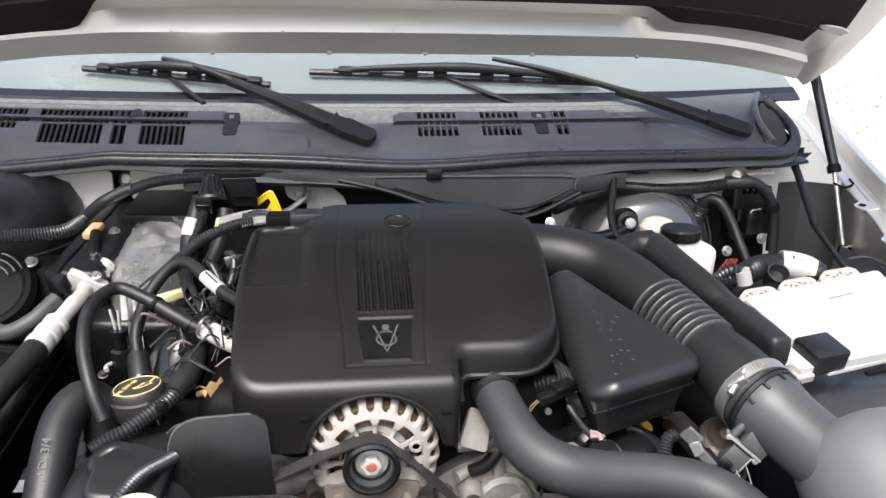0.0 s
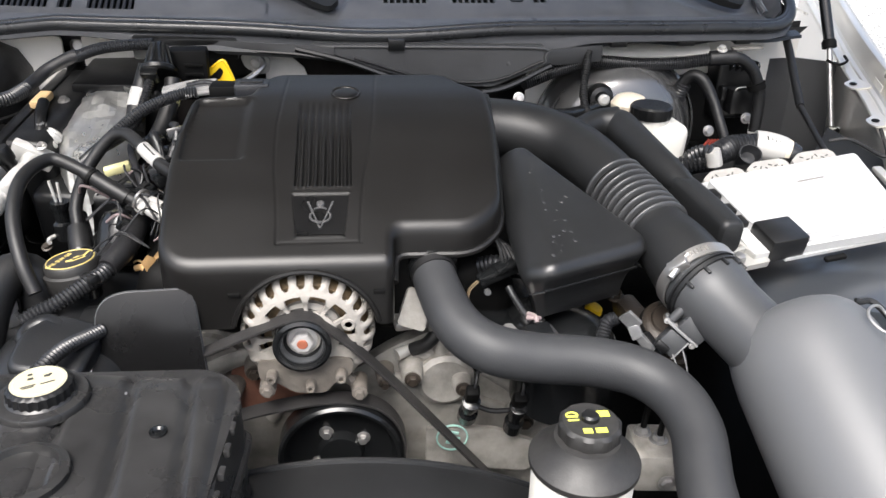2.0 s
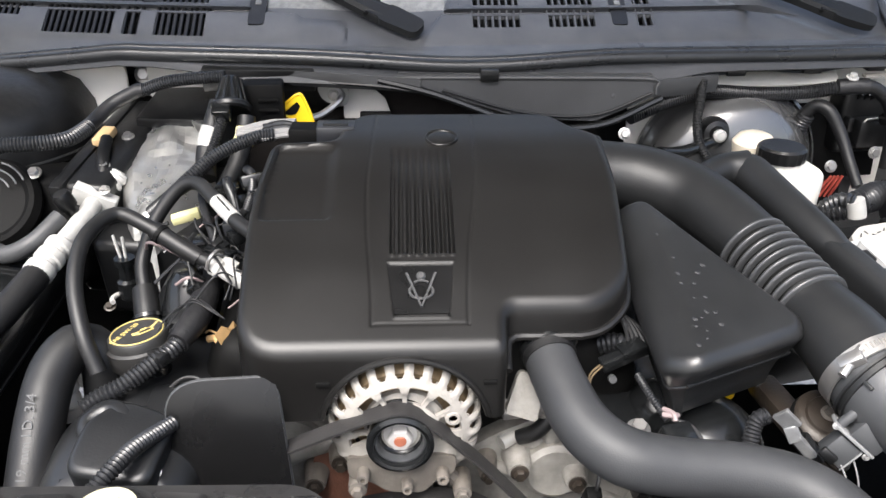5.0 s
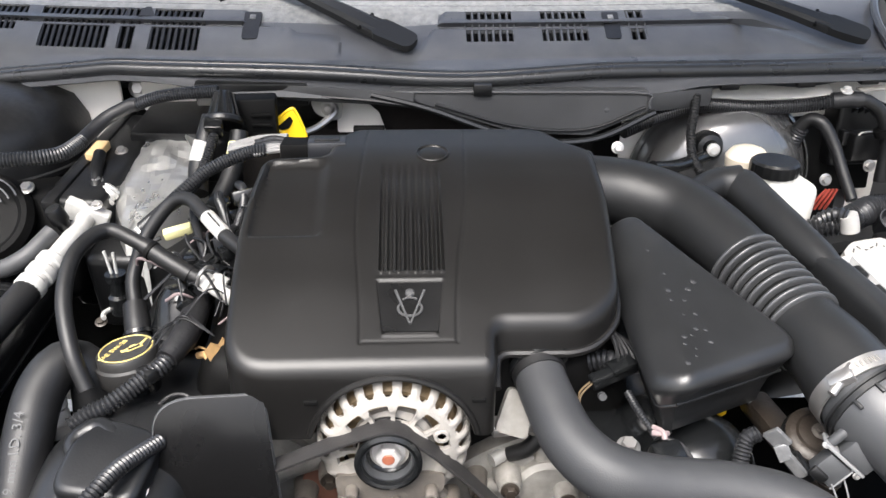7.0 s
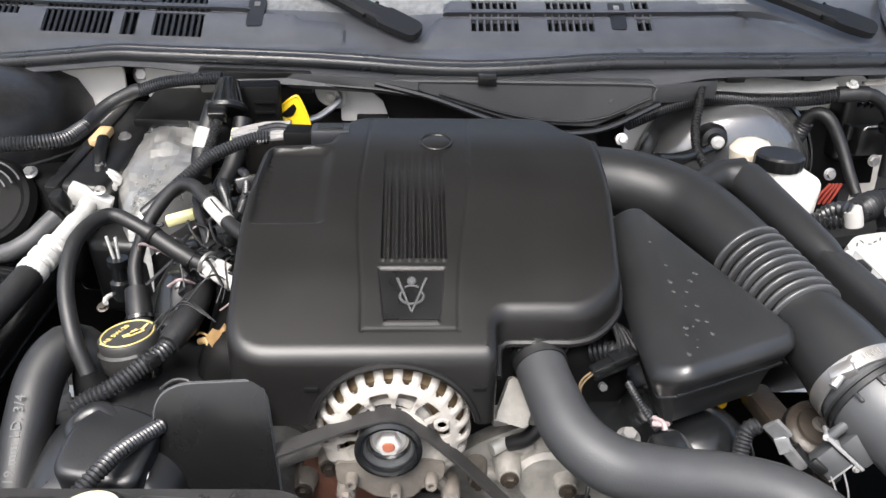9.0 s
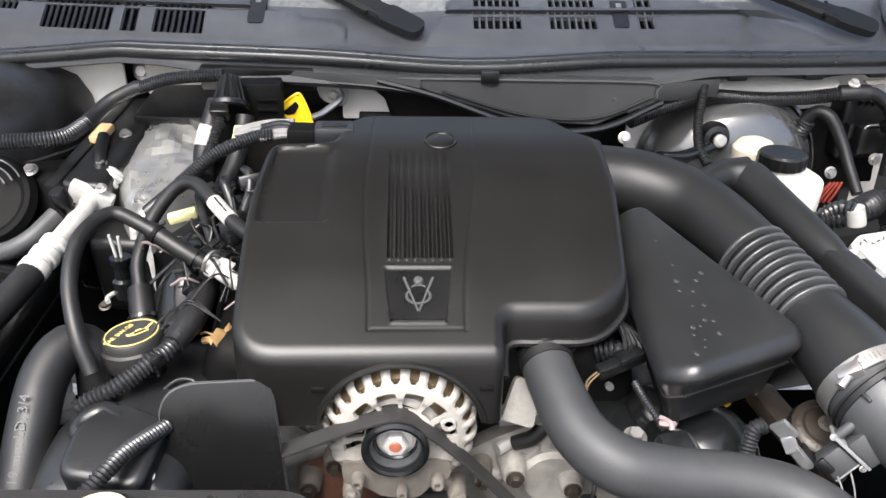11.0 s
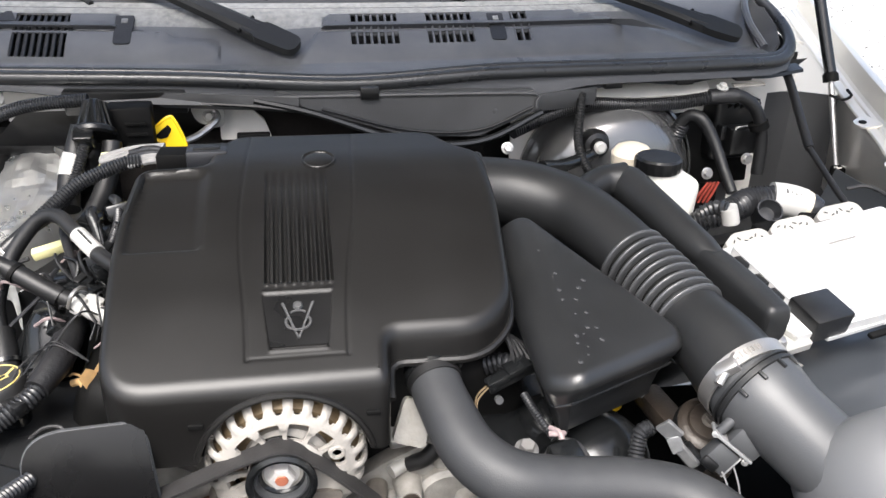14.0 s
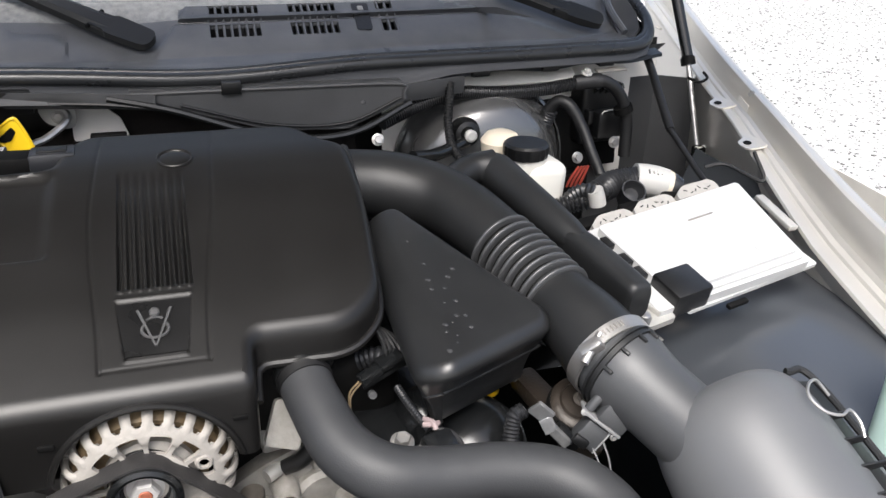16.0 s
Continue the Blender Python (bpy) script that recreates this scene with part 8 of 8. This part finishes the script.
part("wing", box((0.030, 0.014, 0.012), om @ pose(0.024, -0.026, 0.006, 0, 0, -40), 0.004), PLASTIC, ocap)
part("wing", box((0.026, 0.014, 0.012), om @ pose(-0.024, 0.022, 0.006, 0, 0, -40), 0.004), PLASTIC, ocap)
ring = [om @ Vector((0.0262 * math.cos(a), 0.0262 * math.sin(a), 0.0213)) for a in [math.radians(10 * i) for i in range(37)]]
part("printed_ring", tube(ring, 0.0007, 6, 0.003), YELLOW_INK, capo)
lettering("lettering", "SAE 5W-20", 0.0085, om @ pose(-0.0125, -0.001, 0.0212, 0, 0, 68), YELLOW_INK, capo, 0.0003)
can = om @ pose(0.008, 0.001, 0.0211, 0, 0, 38)
sym = [slab([(-0.008, -0.004), (0.008, -0.004), (0.008, 0.003), (-0.008, 0.003)], 0.0005, can, 0), slab([(0.008, 0.0), (0.017, 0.007), (0.0165, 0.0095), (0.007, 0.003)], 0.0005, can, 0),
       slab([(-0.013, -0.001), (-0.008, -0.003), (-0.008, 0.002), (-0.013, 0.004)], 0.0005, can, 0), slab([(-0.003, 0.003), (0.003, 0.003), (0.003, 0.0055), (-0.003, 0.0055)], 0.0005, can, 0)]
part("oil_can_symbol", join(*sym), YELLOW_INK, capo)
part("symbol_inner", slab([(-0.0062, -0.0024), (0.0062, -0.0024), (0.0062, 0.0014), (-0.0062, 0.0014)], 0.0004, can @ pose(0, 0, 0.0004), 0), PLASTIC, capo)

leaf = thing("dry_leaf", (-0.175, 0.90, 0.78), "curled dry brown leaf caught beside the cover", "leaf")
lo = [(-0.022, 0.0), (-0.014, 0.010), (-0.006, 0.008), (0.000, 0.016), (0.006, 0.009), (0.016, 0.012), (0.013, 0.003), (0.022, -0.004), (0.010, -0.008), (0.006, -0.016), (-0.004, -0.009), (-0.014, -0.011)]
bm = bmesh.new()
c = bm.verts.new((0, 0, 0.004))
ring = [bm.verts.new((x, y, 0.35 * abs(x) - 0.3 * y * (1 if x > 0 else -0.6))) for x, y in lo]
for i in range(len(ring)):
    bm.faces.new((c, ring[i], ring[(i + 1) % len(ring)]))
bmesh.ops.solidify(bm, geom=bm.faces[:], thickness=0.0006)
bmesh.ops.transform(bm, matrix=Matrix.Translation((-0.176, 0.898, 0.790)) @ pose(0, 0, 0, 48, 12, 25), verts=bm.verts)
part("blade", bm, LEAF, leaf, smooth=20)
part("stalk", tube([(-0.19, 0.902, 0.788), (-0.202, 0.906, 0.792), (-0.208, 0.91, 0.787)], 0.0012, 6), LEAF, leaf)
part("curl", tube([(-0.205, 0.905, 0.782), (-0.195, 0.90, 0.786), (-0.19, 0.893, 0.781)], 0.004, 8), LEAF, leaf)

# ---- plugs and wiring between the cover and the heater case ----
solen = thing("ignition_coil", (-0.25, 0.98, 0.76), "rounded black coil body beside the heater pipe", "ignition coil")
part("body", lathe([(0.030, 0), (0.032, 0.01), (0.032, 0.055), (0.027, 0.068), (0.015, 0.074)], Matrix.Translation((-0.246, 0.965, 0.752)) @ pose(0, 0, 0, -22, 14), 28), GLOSS, solen)
part("foot", box((0.04, 0.03, 0.02), pose(-0.232, 0.938, 0.785, 10, 0, 0), 0.006), PLASTIC, solen)
pins = thing("pressure_switch", (-0.32, 1.03, 0.76), "black pressure switch with two pale prongs", "switch")
part("body", lathe([(0.012, 0), (0.013, 0.006), (0.013, 0.022), (0.009, 0.025), (0.009, 0.042), (0.012, 0.044), (0.012, 0.052)], pose(-0.322, 1.02, 0.770), 18), GLOSS, pins)
part("prongs", join(rod((-0.326, 1.02, 0.822), (-0.331, 1.022, 0.850), 0.0018, 8), rod((-0.320, 1.02, 0.822), (-0.321, 1.022, 0.848), 0.0018, 8)), WHITE, pins)
part("white_ring", tube([(-0.326 + 0.015 * math.cos(a), 1.012 + 0.015 * math.sin(a), 0.772) for a in [math.radians(20 * i) for i in range(12)]], 0.003, 8), WHITE, pins)
part("bolt", hexbolt((-0.345, 1.01, 0.762), (0, -0.5, 1), 0.005, 0.005), OILY, pins)
clut = thing("coil_wiring", (-0.20, 1.03, 0.80), "tangle of thin dark wires beside the engine cover", "wires")
rw2 = random.Random(21)
for k in range(30):
    a = Vector((rw2.uniform(-0.245, -0.17), rw2.uniform(0.92, 1.13), rw2.uniform(0.80, 0.855)))
    b = a + Vector((rw2.uniform(-0.06, 0.06), rw2.uniform(-0.05, 0.05), rw2.uniform(-0.03, 0.03)))
    c = (a + b) / 2 + Vector((rw2.uniform(-0.02, 0.02), rw2.uniform(-0.02, 0.02), rw2.uniform(0, 0.03)))
    part("wire", tube([a, c, b], rw2.choice((0.0011, 0.0014, 0.0018)), 6), rw2.choice((TAPE, TAPE, LOOM, TAPE, TAPE, LOOM, PINK)), clut)
for k, (x, y, z) in enumerate(((-0.185, 1.02, 0.862), (-0.178, 1.055, 0.874), (-0.215, 1.10, 0.872), (-0.235, 1.03, 0.832), (-0.20, 0.975, 0.845), (-0.172, 1.075, 0.895))):
    part("plug", box((0.034, 0.022, 0.018), pose(x, y, z, 10 * (k % 3), 12 * (k % 2) - 6, 40 * k), 0.003), BLUE_GREY if k == 0 else GLOSS, clut)
# branches of the engine loom, with their plugs, between the cover and the heater case
rb = random.Random(5)
for k, pts in enumerate(([(-0.215, 1.115, 0.880), (-0.205, 1.075, 0.890), (-0.190, 1.035, 0.880), (-0.180, 0.995, 0.862)], [(-0.245, 1.120, 0.868), (-0.238, 1.075, 0.874), (-0.222, 1.030, 0.862), (-0.205, 0.990, 0.846)],
                         [(-0.190, 1.120, 0.892), (-0.178, 1.085, 0.900), (-0.172, 1.050, 0.892), (-0.178, 1.010, 0.872)], [(-0.245, 1.050, 0.835), (-0.244, 1.020, 0.838), (-0.235, 0.985, 0.828), (-0.222, 0.950, 0.822)])):
    lb = thing("loom_branch", pts[-1], "thin black loom branch ending in a plug beside the cover", "wire harness", "loom branches")
    part("conduit", tube(pts, (0.0062, 0.0048, 0.0055, 0.0045)[k], 12, rib=(0.0032, 0.0010) if k % 2 == 0 else None), LOOM if k % 2 == 0 else TAPE, lb)
    e = Vector(pts[-1])
    part("plug", box((0.024, 0.018, 0.016), Matrix.Translation(e) @ pose(0, 0, 0, 15 * k, -12, 35 + 20 * k), 0.003), GLOSS, lb)
    part("latch", box((0.014, 0.008, 0.004), Matrix.Translation(e + Vector((0, 0, 0.009))) @ pose(0, 0, 0, 15 * k, -12, 35 + 20 * k), 0.001), PLASTIC, lb)
    for j in range(3):
        a = e + Vector((rb.uniform(-0.01, 0.01), 0.006, rb.uniform(-0.004, 0.004)))
        b = Vector(pts[-2]) + Vector((rb.uniform(-0.016, 0.016), rb.uniform(-0.01, 0.01), rb.uniform(0.0, 0.010)))
        part("wire", tube([a, (a + b) / 2 + Vector((rb.uniform(-0.010, 0.010), 0, rb.uniform(0.004, 0.014))), b], 0.0016, 6), rb.choice((TAPE, GLOSS, LOOM)), lb)
# Mostly hidden bodies that fill the gap with painted-in darkness.
und = thing("intake_manifold", (-0.1, 1.1, 0.6), "intake manifold below the cover, near-black to fill the shaded gap", "intake manifold")
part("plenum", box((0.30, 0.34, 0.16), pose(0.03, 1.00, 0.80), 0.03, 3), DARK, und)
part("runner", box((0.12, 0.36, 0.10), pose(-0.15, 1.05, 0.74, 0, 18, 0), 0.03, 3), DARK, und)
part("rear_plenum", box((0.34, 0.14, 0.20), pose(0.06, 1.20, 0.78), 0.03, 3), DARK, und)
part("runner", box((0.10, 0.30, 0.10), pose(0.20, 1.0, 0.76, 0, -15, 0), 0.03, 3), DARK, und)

# ---- wipers ----
def wiper(pivot, elbow, top, tip_a, tip_b, label):
    w = thing("wiper", pivot, label, "wiper", "windscreen wipers")
    P, E, T = Vector(pivot), Vector(elbow), Vector(top)
    d = (E - P).normalized()
    side = d.cross(Vector((0, -0.5, 0.86))).normalized()
    # a pressed channel, broad at the pivot and slim at the elbow
    rows = []
    for o, h in ((-1.0, -0.010), (-0.92, 0.0), (-0.5, 0.004), (0.5, 0.004), (0.92, 0.0), (1.0, -0.010)):
        row = []
        for k in range(11):
            u = k / 10
            half = float(np.interp(u, [0, 0.06, 0.18, 0.30, 1.0], [0.010, 0.0155, 0.017, 0.0165, 0.0075]))
            row.append(P + (E - P) * u + side * (o * half) + Vector((0, -0.5, 0.86)) * (h + 0.006 * math.sin(math.pi * u)))
        rows.append(row)
    arm = part("arm", strip(rows, 0.002), BLADE, w, smooth=25)
    cm_ = frame_at(P - d * 0.004 + Vector((0, -0.5, 0.86)) * 0.001, d, -side)
    cap_line = rounded([(-0.006, -0.0165), (0.046, -0.0190), (0.056, -0.0185), (0.060, -0.0150), (0.082, -0.0145), (0.082, 0.0145), (0.060, 0.0150), (0.056, 0.0185), (0.046, 0.0190), (-0.006, 0.0165)], [0.014, 0.01, 0.003, 0.002, 0.002, 0.002, 0.002, 0.003, 0.01, 0.014], 5)
    part("pivot_cap", slab(cap_line, 0.011, cm_ @ pose(0, 0, -0.005), 0.004, 3), BLADE, arm, "rounded black cap over the pivot")
    part("hinge_pin", rod(P + d * 0.077 - side * 0.019 + Vector((0, -0.5, 0.86)) * 0.004, P + d * 0.077 + side * 0.019 + Vector((0, -0.5, 0.86)) * 0.004, 0.003, 8), DARK, arm)
    part("rod", tube([E - d * 0.01, (E + T) / 2 + Vector((0, 0, 0.004)), T], [0.0065, 0.0055, 0.0045], 10), BLADE, w)
    A, B = Vector(tip_a), Vector(tip_b)
    up = Vector((0, -0.5, 0.86))
    blade = part("blade_bridge", tube([A.lerp(B, 0.08) + up * 0.006, A.lerp(B, 0.3) + up * 0.018, A.lerp(B, 0.52) + up * 0.024, A.lerp(B, 0.75) + up * 0.018, A.lerp(B, 0.94) + up * 0.006], [0.004, 0.007, 0.010, 0.007, 0.004], 10), BLADE, w)
    part("squeegee", tube([A, A.lerp(B, 0.5), B], 0.0062, 8, 0.02), SEAL, blade)
    for u in (0.12, 0.22, 0.34, 0.44, 0.60, 0.70, 0.82, 0.92):
        part("claw", box((0.026, 0.010, 0.016), frame_at(A.lerp(B, u) + up * 0.007, B - A, up), 0.002), BLADE, blade)
    # Added bar: draws the arm's dark image mirrored in the glass.
    part("arm_reflection", tube([A.lerp(B, 0.46), A.lerp(B, 0.67) + Vector((0, -0.062, -0.036))], 0.0045, 8), BLADE, w)
    return w


wiper((0.024, 1.380, 1.012), (-0.225, 1.520, 1.096), (-0.349, 1.580, 1.126), (-0.502, 1.612, 1.104), (-0.152, 1.534, 1.083), "black windscreen wiper pivoting near the cowl's middle")
wiper((0.742, 1.440, 1.010), (0.505, 1.512, 1.080), (0.271, 1.575, 1.130), (-0.081, 1.567, 1.104), (0.485, 1.558, 1.085), "black windscreen wiper pivoting at the cowl's end")
